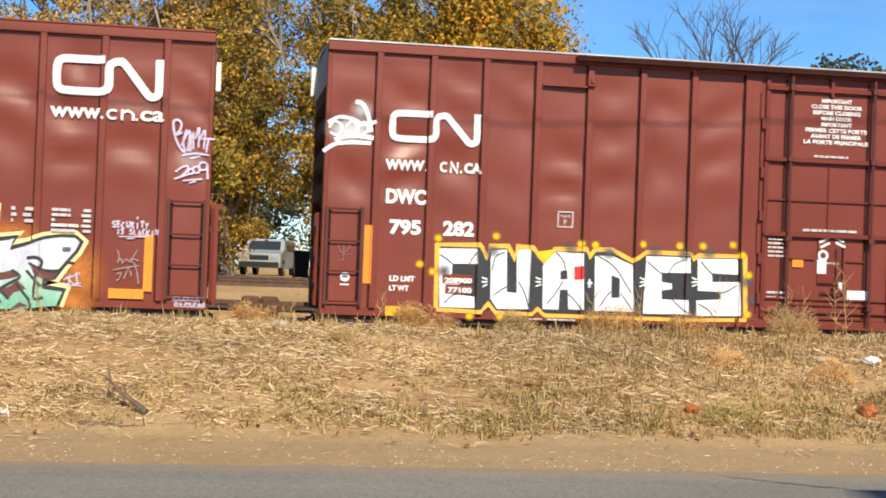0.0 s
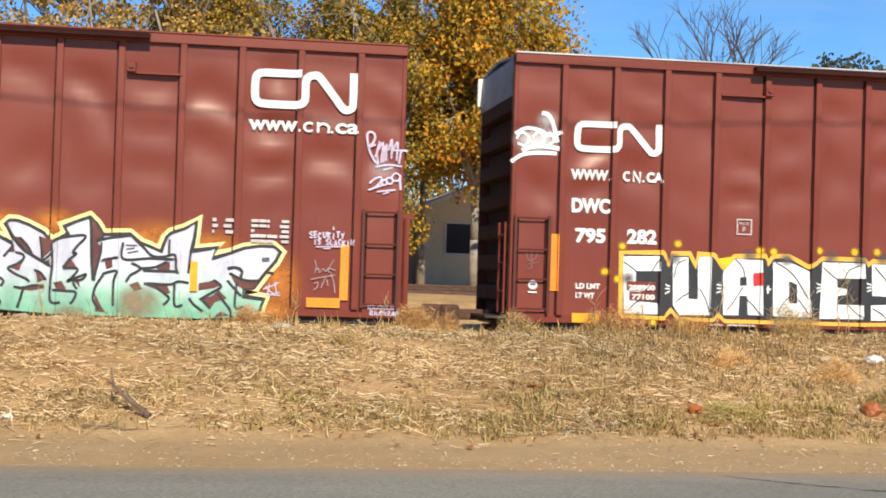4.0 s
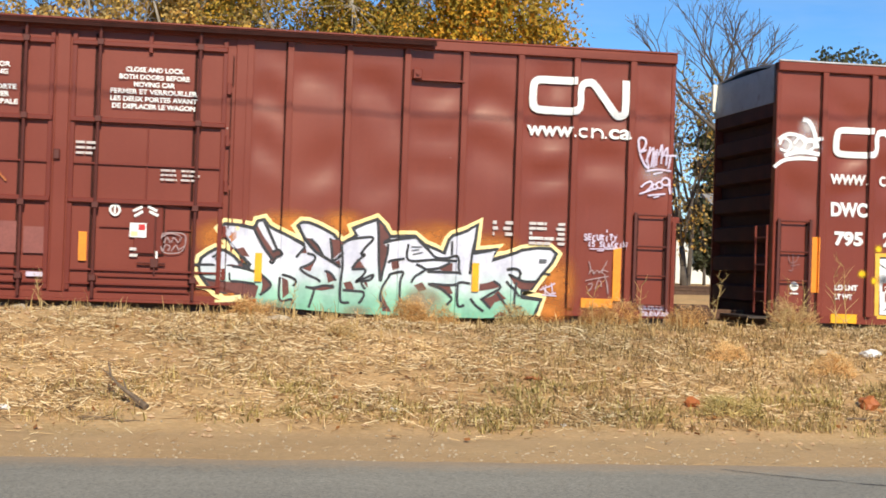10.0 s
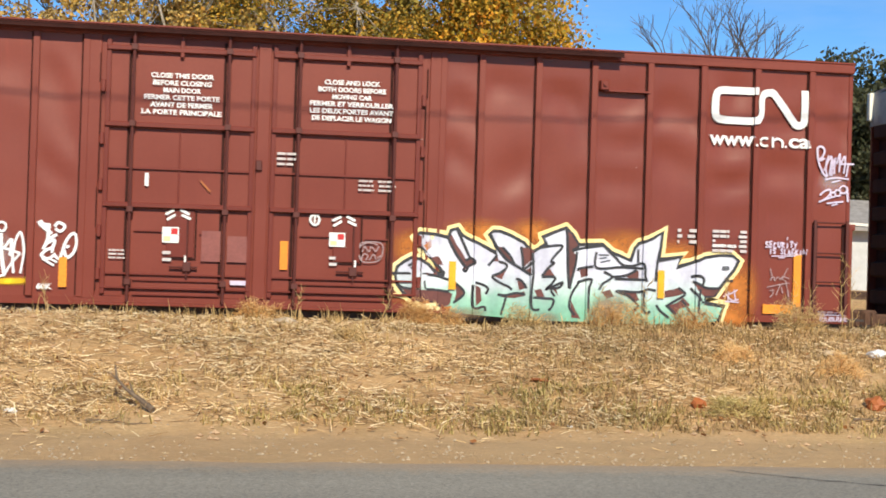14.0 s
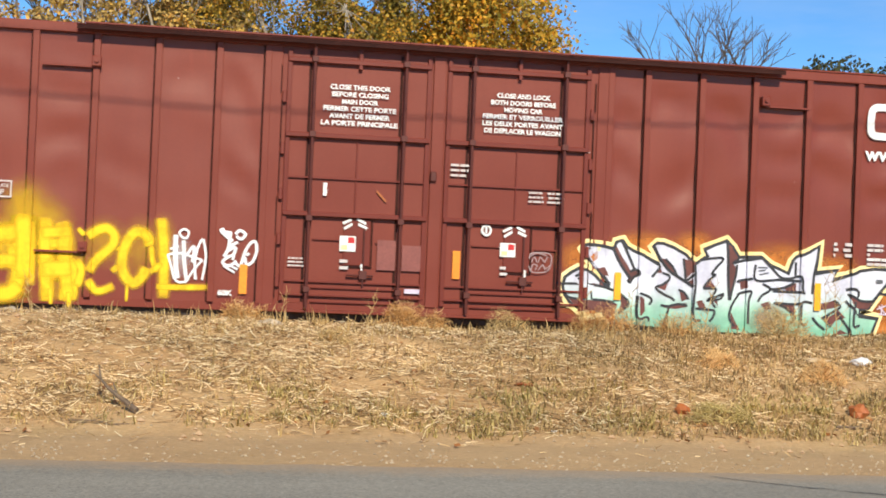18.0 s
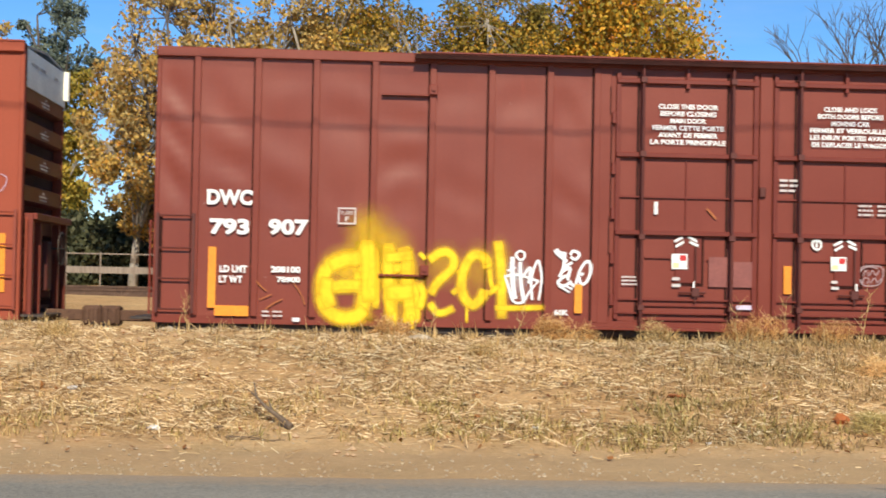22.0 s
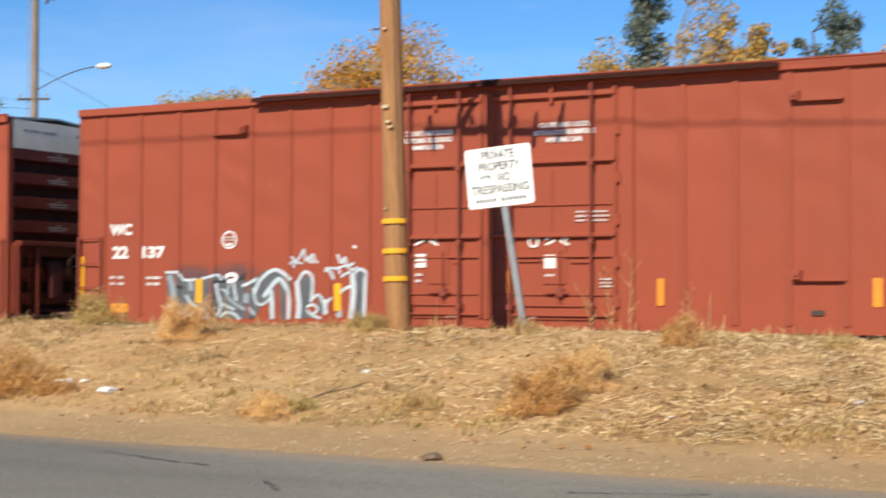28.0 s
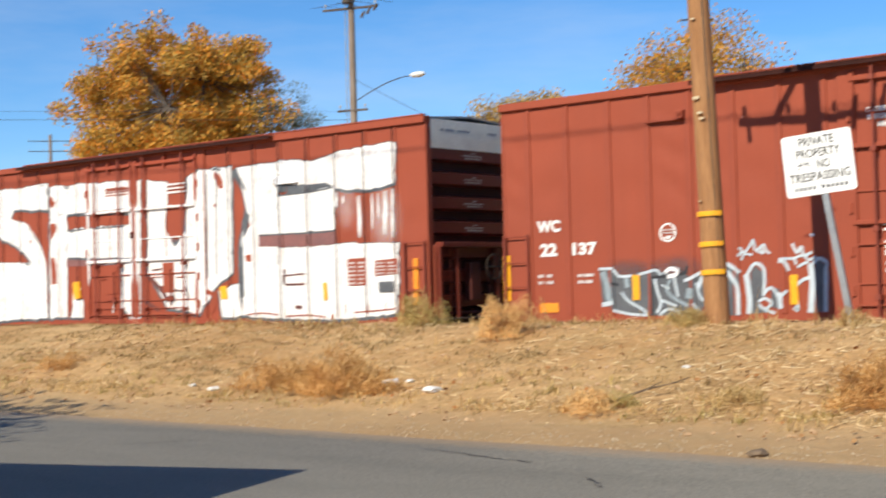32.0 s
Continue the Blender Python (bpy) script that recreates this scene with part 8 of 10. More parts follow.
bracket(car_a, 4.96, 5.76, 4.63, 1)
bracket(car_c, -25.58, -24.83, 4.50, -1)
bracket(car_c, -25.55, -24.81, 1.71, -1)
bracket(car_c, -36.69, -35.96, 4.47, 1)
bracket(car_d, -46.42, -45.75, 4.01, -1, G_WHITE)
bracket(car_b, -15.86, -15.15, 1.67, 1)

# ---- trees ----
def leaf_material(name, stops, rough=0.6, dull=None):
    m, nt, bs = material(name, rough, 0, 0.25)
    geo = nt.nodes.new("ShaderNodeNewGeometry")
    col = ramp(nt, geo.outputs["Random Per Island"], stops)
    big = noise_node(nt, 0.45, 3, 0.6)
    col = mix(nt, 0.6, col, ramp(nt, big, [(0.35, (0.7, 0.72, 0.7)), (0.65, (1.2, 1.12, 1.0))]), "MULTIPLY")
    if dull:                                   # boughs that have turned less
        bough = noise_node(nt, 0.62, 3, 0.6)
        col = mix(nt, ramp(nt, bough, [(0.50, (0, 0, 0)), (0.66, (0.8,) * 3)]), col, dull)
    nt.links.new(col, bs.inputs["Base Color"])
    tr = nt.nodes.new("ShaderNodeBsdfTranslucent")
    nt.links.new(col, tr.inputs[0])
    ms = nt.nodes.new("ShaderNodeMixShader")
    ms.inputs[0].default_value = 0.25
    nt.links.new(bs.outputs[0], ms.inputs[1])
    nt.links.new(tr.outputs[0], ms.inputs[2])
    nt.links.new(ms.outputs[0], nt.nodes["Material Output"].inputs[0])
    return m


L_GOLD = leaf_material("golden_autumn_leaves", [(0.0, (0.17, 0.15, 0.025)), (0.35, (0.40, 0.27, 0.035)), (0.6, (0.64, 0.37, 0.035)), (0.82, (0.72, 0.34, 0.03)), (1.0, (0.60, 0.21, 0.02))], dull=(0.30, 0.23, 0.04))
L_THIN = leaf_material("dull_yellow_leaves", [(0.0, (0.22, 0.18, 0.08)), (0.35, (0.48, 0.33, 0.11)), (0.7, (0.66, 0.42, 0.09)), (1.0, (0.57, 0.28, 0.065))], dull=(0.34, 0.26, 0.12))
L_OLIVE = leaf_material("olive_autumn_leaves", [(0.0, (0.14, 0.13, 0.025)), (0.5, (0.37, 0.28, 0.045)), (1.0, (0.62, 0.41, 0.06))])
L_FLECK = leaf_material("olive_flecked_gold_leaves", [(0.0, (0.09, 0.085, 0.02)), (0.3, (0.22, 0.17, 0.03)), (0.6, (0.48, 0.31, 0.04)), (0.85, (0.62, 0.34, 0.04)), (1.0, (0.50, 0.20, 0.025))], dull=(0.14, 0.12, 0.03))
L_ORANGE = leaf_material("orange_autumn_leaves", [(0.0, (0.23, 0.17, 0.045)), (0.3, (0.52, 0.31, 0.055)), (0.7, (0.74, 0.36, 0.05)), (1.0, (0.67, 0.23, 0.035))], dull=(0.44, 0.31, 0.08))
L_GREEN = leaf_material("dark_green_leaves", [(0.0, (0.035, 0.042, 0.02)), (0.6, (0.075, 0.08, 0.038)), (1.0, (0.13, 0.125, 0.065))])
L_PINE = leaf_material("pine_needles", [(0.0, (0.10, 0.13, 0.10)), (1.0, (0.22, 0.25, 0.20))])
M_BARK = mottled("pale_mottled_bark", (0.20, 0.17, 0.13), (0.34, 0.29, 0.23), 3, 0.9, bump_s=0.5, grain=25, c=(0.12, 0.09, 0.06))
M_DARKBARK = mottled("dark_bark", (0.07, 0.055, 0.045), (0.12, 0.095, 0.075), 4, 0.9, bump_s=0.5, grain=25)


def leaf_cloud(name, centres, mat, parent, per, size, seed, flat=0.75):
    """Small bent leaves scattered round each twig's end."""
    rs = np.random.RandomState(seed)
    c = np.array([q[:3] for q in centres])
    r = np.array([q[3] for q in centres])
    n = len(c) * per
    idx = np.repeat(np.arange(len(c)), per)
    d = rs.normal(size=(n, 3))
    d /= np.linalg.norm(d, axis=1)[:, None]
    pos = c[idx] + d * (r[idx] * rs.uniform(0.15, 1.0, n) ** 0.6)[:, None] * np.array([1, 1, flat])
    u = rs.normal(size=(n, 3))
    u /= np.linalg.norm(u, axis=1)[:, None]
    w = np.cross(u, rs.normal(size=(n, 3)))
    w /= np.linalg.norm(w, axis=1)[:, None]
    s = size * rs.uniform(0.6, 1.3, n)[:, None]
    nn = np.cross(u, w)
    v = np.stack([pos - u * s, pos + w * s * 0.6 + nn * s * 0.15, pos + u * s, pos - w * s * 0.6 + nn * s * 0.15], 1).reshape(-1, 3)
    me = bpy.data.meshes.new(name)
    me.vertices.add(len(v))
    me.vertices.foreach_set("co", v.astype(np.float32).ravel())
    me.loops.add(n * 4)
    me.loops.foreach_set("vertex_index", np.arange(n * 4, dtype=np.int32))
    me.polygons.add(n)
    me.polygons.foreach_set("loop_start", np.arange(0, n * 4, 4, dtype=np.int32))
    me.polygons.foreach_set("loop_total", np.full(n, 4, dtype=np.int32))
    me.materials.append(mat)
    me.update(calc_edges=True)
    ob = new(name, me)
    if parent:
        ob.parent = parent
    return ob


def broadleaf(x, y, width, top, crown_low, label, leaf, seed, clumps=70, per=110, size=0.13, bark=None, group="autumn trees behind the track", gaps=0.35, clump=1.0):
    """A tapered trunk that forks into limbs; a clump of leaves at each limb's end."""
    rnd = random.Random(seed)
    g = ground_z(x, y)
    h = top - g
    t = thing("tree", (x, y, g), label, "tree", group)
    bm = bmesh.new()
    fork = max(1.5, (crown_low - g) * 0.9 + 0.4)
    r0 = 0.016 * h
    lean = rnd.uniform(-0.3, 0.3)
    base = Vector((0, 0, -0.2))
    mid = Vector((lean * 0.5, 0, fork * 0.5))
    head = Vector((lean, rnd.uniform(-0.2, 0.2), fork))
    rod(bm, base, mid, r0 * 1.25, r0, 10)
    rod(bm, mid, head, r0, r0 * 0.8, 10)
    centres = []
    cz = (crown_low - g + h) / 2
    hz = (h - (crown_low - g)) / 2
    limbs = []
    for i in range(7):
        a = 2 * math.pi * i / 7 + rnd.uniform(-0.4, 0.4)
        q = rnd.uniform(0.35, 0.75)
        e = Vector((head.x + math.cos(a) * width * 0.5 * q, math.sin(a) * width * 0.42 * q, cz + hz * rnd.uniform(-0.25, 0.55)))
        m = head.lerp(e, 0.5) + Vector((rnd.uniform(-0.3, 0.3), rnd.uniform(-0.3, 0.3), 0.5))
        rod(bm, head, m, r0 * 0.55, r0 * 0.38, 7)
        rod(bm, m, e, r0 * 0.38, r0 * 0.2, 6)
        limbs += [m, e]
    tries = 0
    while len(centres) < clumps and tries < clumps * 30:
        tries += 1
        p = Vector((rnd.uniform(-1, 1), rnd.uniform(-1, 1), rnd.uniform(-1, 1)))
        if p.length > 1 or p.length < 0.08:
            continue
        if noise.noise(p * 2.1 + Vector((seed * 1.3, 0, 0))) < gaps - 0.5:
            continue
        s = 0.90 + 0.34 * noise.noise(p.normalized() * 2.0 + Vector((seed * 2.7, 3, 0)))
        c = Vector((p.x * width * 0.5 * s + lean, p.y * width * 0.45 * s, cz + p.z * hz * s))
        r = clump * rnd.uniform(0.55, 1.1) * min(width, 9) / 6.5
        centres.append((c.x, c.y, c.z, r))
        near = min(limbs, key=lambda q: (q - c).length)
        rod(bm, near, c, r0 * 0.16, r0 * 0.05, 5, False)
    part("trunk", bm, bark or M_BARK, t, smooth_shade=True)
    leaf_cloud("crown", centres, leaf, t, per, size, seed)
    return t


def bare_tree(x, y, width, top, label, seed, leaf=None, stout=0.016):
    rnd = random.Random(seed)
    g = ground_z(x, y)
    t = thing("tree", (x, y, g), label, "tree", "bare trees behind the track")
    bm = bmesh.new()
    fine = bmesh.new()
    tips = []

    def grow(p, d, length, r, depth):
        e = p + d * length
        rod(bm if depth > 2 else fine, p, e, r, r * 0.7, 6 if depth > 2 else 3, False)
        if depth == 0:
            tips.append((e.x, e.y, e.z, 0.25))
            return
        for k in range(rnd.choice((2, 3)) if depth < 5 else 3):
            a = rnd.uniform(0, 2 * math.pi)
            side = Vector((math.cos(a), math.sin(a), 0))
            q = (d + side * rnd.uniform(0.35, 0.8) + Vector((0, 0, 0.12))).normalized()
            grow(e, q, length * rnd.uniform(0.62, 0.82), r * 0.62, depth - 1)

    h = top - g
    grow(Vector((0, 0, -0.2)), Vector((0.05, 0, 1)).normalized(), h * 0.30, stout * h, 6)
    part("trunk", bm, M_DARKBARK, t, smooth_shade=True)
    tagged(part("twig_crown", fine, M_DARKBARK, t), kind="stuff")
    if leaf:
        leaf_cloud("crown", tips[::4], leaf, t, 4, 0.09, seed)
    return t


def conifer(x, y, width, top, label, seed, low=0.15):
    rnd = random.Random(seed)
    g = ground_z(x, y)
    h = top - g
    t = thing("tree", (x, y, g), label, "conifer", "conifers behind the track")
    bm = bmesh.new()
    rod(bm, (0, 0, -0.2), (0, 0, h), 0.022 * h, 0.03, 8)
    centres = []
    z = h * low
    while z < h - 0.2:
        k = 1 - (z - h * low) / (h * (1 - low))
        for i in range(6):
            a = rnd.uniform(0, 2 * math.pi)
            L = width * 0.5 * (k ** 0.8) * rnd.uniform(0.6, 1.1) + 0.15
            e = Vector((math.cos(a) * L, math.sin(a) * L, z + L * 0.15))
            rod(bm, (0, 0, z), e, 0.03, 0.01, 4, False)
            for q in (0.45, 0.75, 1.0):
                centres.append((e.x * q, e.y * q, z + L * 0.15 * q, 0.42 + 0.3 * k))
        z += h * 0.032
    part("trunk", bm, M_DARKBARK, t)
    leaf_cloud("crown", centres, L_PINE, t, 26, 0.12, seed, 0.9)
    return t


SYC = "tall sycamore with thinning yellow and olive autumn leaves"
broadleaf(-5.9, 46, 4.6, 12.2, 3.4, SYC, L_THIN, 11, 170, 66, 0.08, M_DARKBARK, gaps=0.47, clump=0.8)
broadleaf(-3.3, 46.5, 5.0, 11.6, 3.2, SYC, L_THIN, 12, 190, 70, 0.08, gaps=0.46, clump=0.8)
broadleaf(-0.9, 46, 5.4, 12.0, 2.8, SYC, L_THIN, 13, 200, 90, 0.082, gaps=0.42, clump=0.85)
broadleaf(0.35, 46.5, 6.4, 11.7, 2.1, SYC, L_FLECK, 14, 300, 190, 0.06, gaps=0.26, clump=0.85)
broadleaf(4.1, 46, 5.6, 12.3, 2.0, "sycamore with dense golden autumn leaves", L_FLECK, 15, 280, 190, 0.065, gaps=0.26, clump=0.9)
broadleaf(8.3, 46.5, 7.0, 12.5, 4.3, "broad sycamore with dense golden autumn leaves", L_GOLD, 16, 260, 130, 0.085, gaps=0.22)
broadleaf(7.0, 50.3, 5.6, 10.2, 4.8, "sycamore with olive and gold leaves", L_OLIVE, 17, 110, 100, 0.12, gaps=0.30)
broadleaf(-2.6, 54, 9.0, 8.4, 3.0, "broad tree with olive and gold leaves", L_OLIVE, 18, 150, 100, 0.13, gaps=0.28)
broadleaf(-7.9, 50, 4.2, 10.6, 2.6, SYC, L_THIN, 19, 150, 80, 0.085, gaps=0.40, clump=0.8)
broadleaf(-8.1, 57, 4.4, 5.0, 0.4, "dark bushy tree behind the fence", L_GREEN, 77, 150, 110, 0.12, M_DARKBARK, "evergreen trees", 0.2)
YEL = "low tree with pale yellow and tan leaves"
broadleaf(-22.9, 62, 7.2, 12.9, 5.0, YEL, L_THIN, 21, 190, 90, 0.10, gaps=0.42)
broadleaf(-19.3, 62, 4.6, 15.0, 6.0, YEL, L_THIN, 22, 120, 50, 0.09, gaps=0.47)
broadleaf(-16.8, 62, 4.6, 13.4, 5.0, YEL, L_THIN, 23, 130, 80, 0.12, gaps=0.42, clump=0.8)
broadleaf(-12.9, 62, 3.6, 11.0, 3.0, "slim tree with olive and gold leaves", L_OLIVE, 24, 110, 90, 0.11, gaps=0.38)
conifer(-24.4, 70, 3.2, 20.4, "tall narrow dark conifer against the sky", 31, 0.2)
broadleaf(-14.75, 70, 4.6, 15.6, 9.0, "dark green pine with a clumped crown", L_PINE, 32, 46, 190, 0.10, M_DARKBARK, gaps=0.36)
ORA = "round tree with orange autumn leaves"
broadleaf(-34.0, 60, 9.0, 14.4, 6.0, ORA, L_ORANGE, 41, 260, 90, 0.085, M_DARKBARK, gaps=0.43)
broadleaf(-66.6, 55, 14.6, 18.4, 5.0, "large round tree with dense orange and gold leaves", L_ORANGE, 42, 640, 160, 0.11, M_DARKBARK, gaps=0.24, clump=0.8)
broadleaf(-60.4, 58, 5.2, 14.4, 5.0, "tall grey-green tree with thinning leaves", L_PINE, 43, 90, 110, 0.065, gaps=0.45)
broadleaf(-51.6, 70, 9.0, 13.6, 6.0, YEL, L_THIN, 44, 260, 120, 0.095, gaps=0.3)
broadleaf(-88.0, 70, 12.0, 14.0, 5.0, "dark tree in the distance", L_GREEN, 45, 90, 80, 0.18)
bare_tree(18.75, 50, 7, 13.4, "leafless tree with fine grey branches", 51)
bare_tree(18.9, 56, 6, 10.6, "nearly leafless tree with a few yellow leaves", 53, L_OLIVE, 0.011)
broadleaf(18.4, 55, 4.6, 9.6, 2.4, "thin straggly tree with sparse yellow leaves", L_THIN, 76, 120, 22, 0.075, M_DARKBARK, gaps=0.45)
broadleaf(16.9, 62, 4.8, 10.6, 5.6, "olive and gold tree behind the house", L_FLECK, 52, 150, 110, 0.09, M_DARKBARK, gaps=0.34)
broadleaf(18.2, 65, 5.6, 7.4, 0.9, "dark green evergreen tree", L_GREEN, 78, 190, 120, 0.12, M_DARKBARK, "evergreen trees", 0.18)
DGR = "dark green evergreen tree"
broadleaf(33.6, 70, 8.5, 13.5, 3.5, DGR, L_GREEN, 61, 260, 110, 0.15, M_DARKBARK, "evergreen trees", 0.3)
broadleaf(27.9, 74, 5.4, 10.9, 2.4, DGR, L_GREEN, 79, 190, 110, 0.13, M_DARKBARK, "evergreen trees", 0.22)
broadleaf(41.0, 72, 9.0, 13.2, 3.0, DGR, L_GREEN, 62, 200, 110, 0.15, M_DARKBARK, "evergreen trees", 0.3)
broadleaf(20.3, 58, 2.0, 5.0, 1.8, "dark olive shrub-like tree with thin leaves", L_GREEN, 63, 50, 90, 0.09, M_DARKBARK, "evergreen trees", 0.3)
broadleaf(15.6, 72, 6.0, 10.0, 2.0, "dark olive tree behind the cream house", L_FLECK, 75, 150, 110, 0.11, M_DARKBARK, gaps=0.25)
broadleaf(12.5, 52, 4.0, 9.4, 5.4, "olive and gold tree behind the house", L_OLIVE, 64, 80, 100, 0.13, gaps=0.33)
broadleaf(-12.5, 60, 6.0, 4.2, 0.4, "dark bushy tree behind the fence", L_GREEN, 72, 190, 110, 0.13, M_DARKBARK, "evergreen trees", 0.2)
broadleaf(-16.5, 61, 6.0, 6.0, 1.4, "dark bushy tree behind the fence", L_OLIVE, 73, 100, 100, 0.13, M_DARKBARK, "evergreen trees", 0.2)
broadleaf(-5.8, 58, 5.5, 5.2, 0.3, "dark bushy tree behind the fence", L_GREEN, 74, 170, 110, 0.13, M_DARKBARK, "evergreen trees", 0.2)
broadleaf(-9.0, 56, 5.5, 3.7, 0.3, "dark bushy tree behind the fence", L_GREEN, 65, 170, 110, 0.13, M_DARKBARK, "evergreen trees", 0.3)
broadleaf(21.6, 60, 2.2, 4.8, 1.2, "dark green bushy tree", L_GREEN, 66, 60, 110, 0.10, M_DARKBARK, "evergreen trees", 0.3)

# ---- houses and other things beyond the track ----
M_CREAM = mottled("cream_stucco", (0.72, 0.60, 0.38), (0.66, 0.54, 0.34), 2, 0.85, bump_s=0.2)
M_PALESTUCCO = mottled("pale_cream_stucco", (0.86, 0.76, 0.56), (0.80, 0.70, 0.50), 2, 0.85, bump_s=0.2)
M_WALLWHITE = mottled("white_boards", (0.72, 0.72, 0.70), (0.62, 0.62, 0.60), 2, 0.7)
M_GREYBOARD = mottled("pale_grey_boards", (0.52, 0.52, 0.51), (0.44, 0.44, 0.43), 2, 0.7)
M_SHINGLE = mottled("grey_shingles", (0.20, 0.18, 0.17), (0.30, 0.28, 0.26), 3, 0.9, bump_s=0.4)
M_FASCIA = mottled("pale_fascia", (0.70, 0.66, 0.58), (0.60, 0.56, 0.5), 3, 0.7)
M_GLASS, nt_g, bs_g = material("dark_window_glass", 0.08, 0, 0.6)
bs_g.inputs["Base Color"].default_value = (0.03, 0.035, 0.04, 1)
M_CONCRETE = mottled("pale_concrete", (0.50, 0.49, 0.47), (0.40, 0.39, 0.37), 3, 0.85)


def house(x, y, w, d, eave, ridge, label, wall_mat, windows, side_roof=1):
    """A small house whose gable faces the track."""
    g = ground_z(x, y)
    hs = thing("house", (x, y, g), label, "house", "houses beyond the track")
    bm = bmesh.new()
    pts = [(-w / 2, 0), (w / 2, 0), (w / 2, eave), (0, ridge), (-w / 2, eave)]
    va = [bm.verts.new((px, 0, pz - (0.3 if pz == 0 else 0))) for px, pz in pts]
    vb = [bm.verts.new((px, d, pz - (0.3 if pz == 0 else 0))) for px, pz in pts]
    bm.faces.new(va), bm.faces.new(vb[::-1])
    for i in range(5):
        bm.faces.new((va[i], va[(i + 1) % 5], vb[(i + 1) % 5], vb[i]))
    part("wall", bm, wall_mat, hs)
    for s in (-1, 1):
        bm = bmesh.new()
        n = Vector((s * (ridge - eave), 0, w / 2)).normalized() * 0.12
        a = Vector((s * (w / 2 + 0.45), 0, eave - 0.45 * (ridge - eave) / (w / 2)))
        b = Vector((0, 0, ridge))
        vs = [bm.verts.new((q.x, yy, q.z + 0.02)) for yy in (-0.5, d + 0.5) for q in (a, b)]
        vt = [bm.verts.new(v.co + n) for v in vs]
        for f4 in ((vs[0], vs[1], vs[3], vs[2]), (vt[0], vt[2], vt[3], vt[1]), (vs[0], vt[0], vt[1], vs[1]), (vs[2], vs[3], vt[3], vt[2]), (vs[0], vs[2], vt[2], vt[0]), (vs[1], vt[1], vt[3], vs[3])):
            bm.faces.new(f4)
        rf = part("roof", bm, M_SHINGLE, hs)
        bm = bmesh.new()
        rod(bm, (a.x, -0.52, a.z + 0.05), (b.x, -0.52, b.z + 0.05), 0.09, seg=4)
        part("fascia", bm, M_FASCIA, rf)
    for wx, wz, ww, wh in windows:
        bm = bmesh.new()
        box(bm, wx - ww / 2 - 0.08, wx + ww / 2 + 0.08, -0.05, 0.03, wz - 0.08, wz + wh + 0.08, 0.01)
        wi = part("window", bm, M_FASCIA, hs)
        bm = bmesh.new()
        box(bm, wx - ww / 2, wx + ww / 2, -0.06, -0.03, wz, wz + wh)
        part("pane", bm, M_GLASS, wi)
    return hs


house(9.94, 55, 4.75, 8, 2.9, 3.92, "cream stucco house with a low grey gable roof", M_CREAM, [(-0.8, 1.21, 1.06, 1.15), (1.21, 1.33, 0.71, 1.06)])
house(6.9, 56.6, 5.0, 6.3, 2.3, 3.1, "cream stucco side wing with a low grey roof", M_CREAM, [(-0.6, 0.9, 0.9, 1.2)])
porch_house = house(27.5, 64, 7.5, 9, 3.0, 3.12, "white boarded house with a pale grey roof facing the track", M_GREYBOARD, [(-2.2, 0.9, 1.2, 1.3), (1.0, 0.9, 1.2, 1.3)])
bm = bmesh.new()
front = [bm.verts.new(p) for p in ((-4.2, -0.7, 2.95), (4.2, -0.7, 2.95), (4.2, 3.4, 4.5), (-4.2, 3.4, 4.5))]
under = [bm.verts.new(v.co - Vector((0, 0, 0.14))) for v in front]
bm.faces.new(front), bm.faces.new(under[::-1])
for i in range(4):
    bm.faces.new((front[i], front[(i + 1) % 4], under[(i + 1) % 4], under[i]))
part("front_roof", bm, M_SHINGLE, porch_house)
broadleaf(-3.6, 42.6, 3.4, 6.2, 2.0, "low yellow-leaved shrub tree beside the siding", L_THIN, 67, 90, 80, 0.085)
broadleaf(-1.2, 42.4, 2.8, 5.6, 2.2, "low yellow-leaved shrub tree beside the siding", L_OLIVE, 68, 70, 80, 0.085)
house(-3.2, 49.0, 5.4, 6.0, 2.3, 3.02, "pale cream stucco house with a low gable roof", M_PALESTUCCO, [(-1.7, 1.25, 0.5, 0.95), (1.2, 1.2, 0.9, 1.0)])
broadleaf(0.2, 74, 8.0, 8.2, 1.2, "dense olive hedge tree behind the parked cars", L_GREEN, 69, 130, 90, 0.13, M_DARKBARK, "evergreen trees", 0.2)
broadleaf(7.2, 75, 8.5, 8.4, 1.2, "dense olive hedge tree behind the parked cars", L_OLIVE, 70, 130, 90, 0.13, M_DARKBARK, "evergreen trees", 0.2)
house(22.95, 66, 2.6, 6, 2.5, 3.1, "white boarded shed with a grey roof", M_WALLWHITE, [(0, 0.8, 1.0, 1.1)])

# second track beyond: two rails on low ties
for k in range(2):
    yy = 39.6 + 1.5 * k
    zz = ground_z(0, yy) + 0.02
    bm = bmesh.new()
    box(bm, -60, 60, -0.035, 0.035, 0.09, 0.15)
    box(bm, -60, 60, -0.01, 0.01, 0.02, 0.09)
    box(bm, -60, 60, -0.07, 0.07, -0.10, 0.02)
    r = part("rail", bm, M_RAIL)
    r.location = (0, yy, zz + 0.02)
    tagged(r, "rust-brown rail of the siding beyond", "rail", "rails of the far siding")


def wood_pole(x, y, top, r, label, mat):
    g = ground_z(x, y)
    p = thing("utility_pole", (x, y, g), label, "utility pole", "utility poles")
    bm = bmesh.new()
    h = top - g
    rod(bm, (0, 0, -0.3), (0, 0, h), r * 1.08, r * 0.83, 20)
    part("shaft", bm, mat, p, smooth_shade=False)
    return p, h


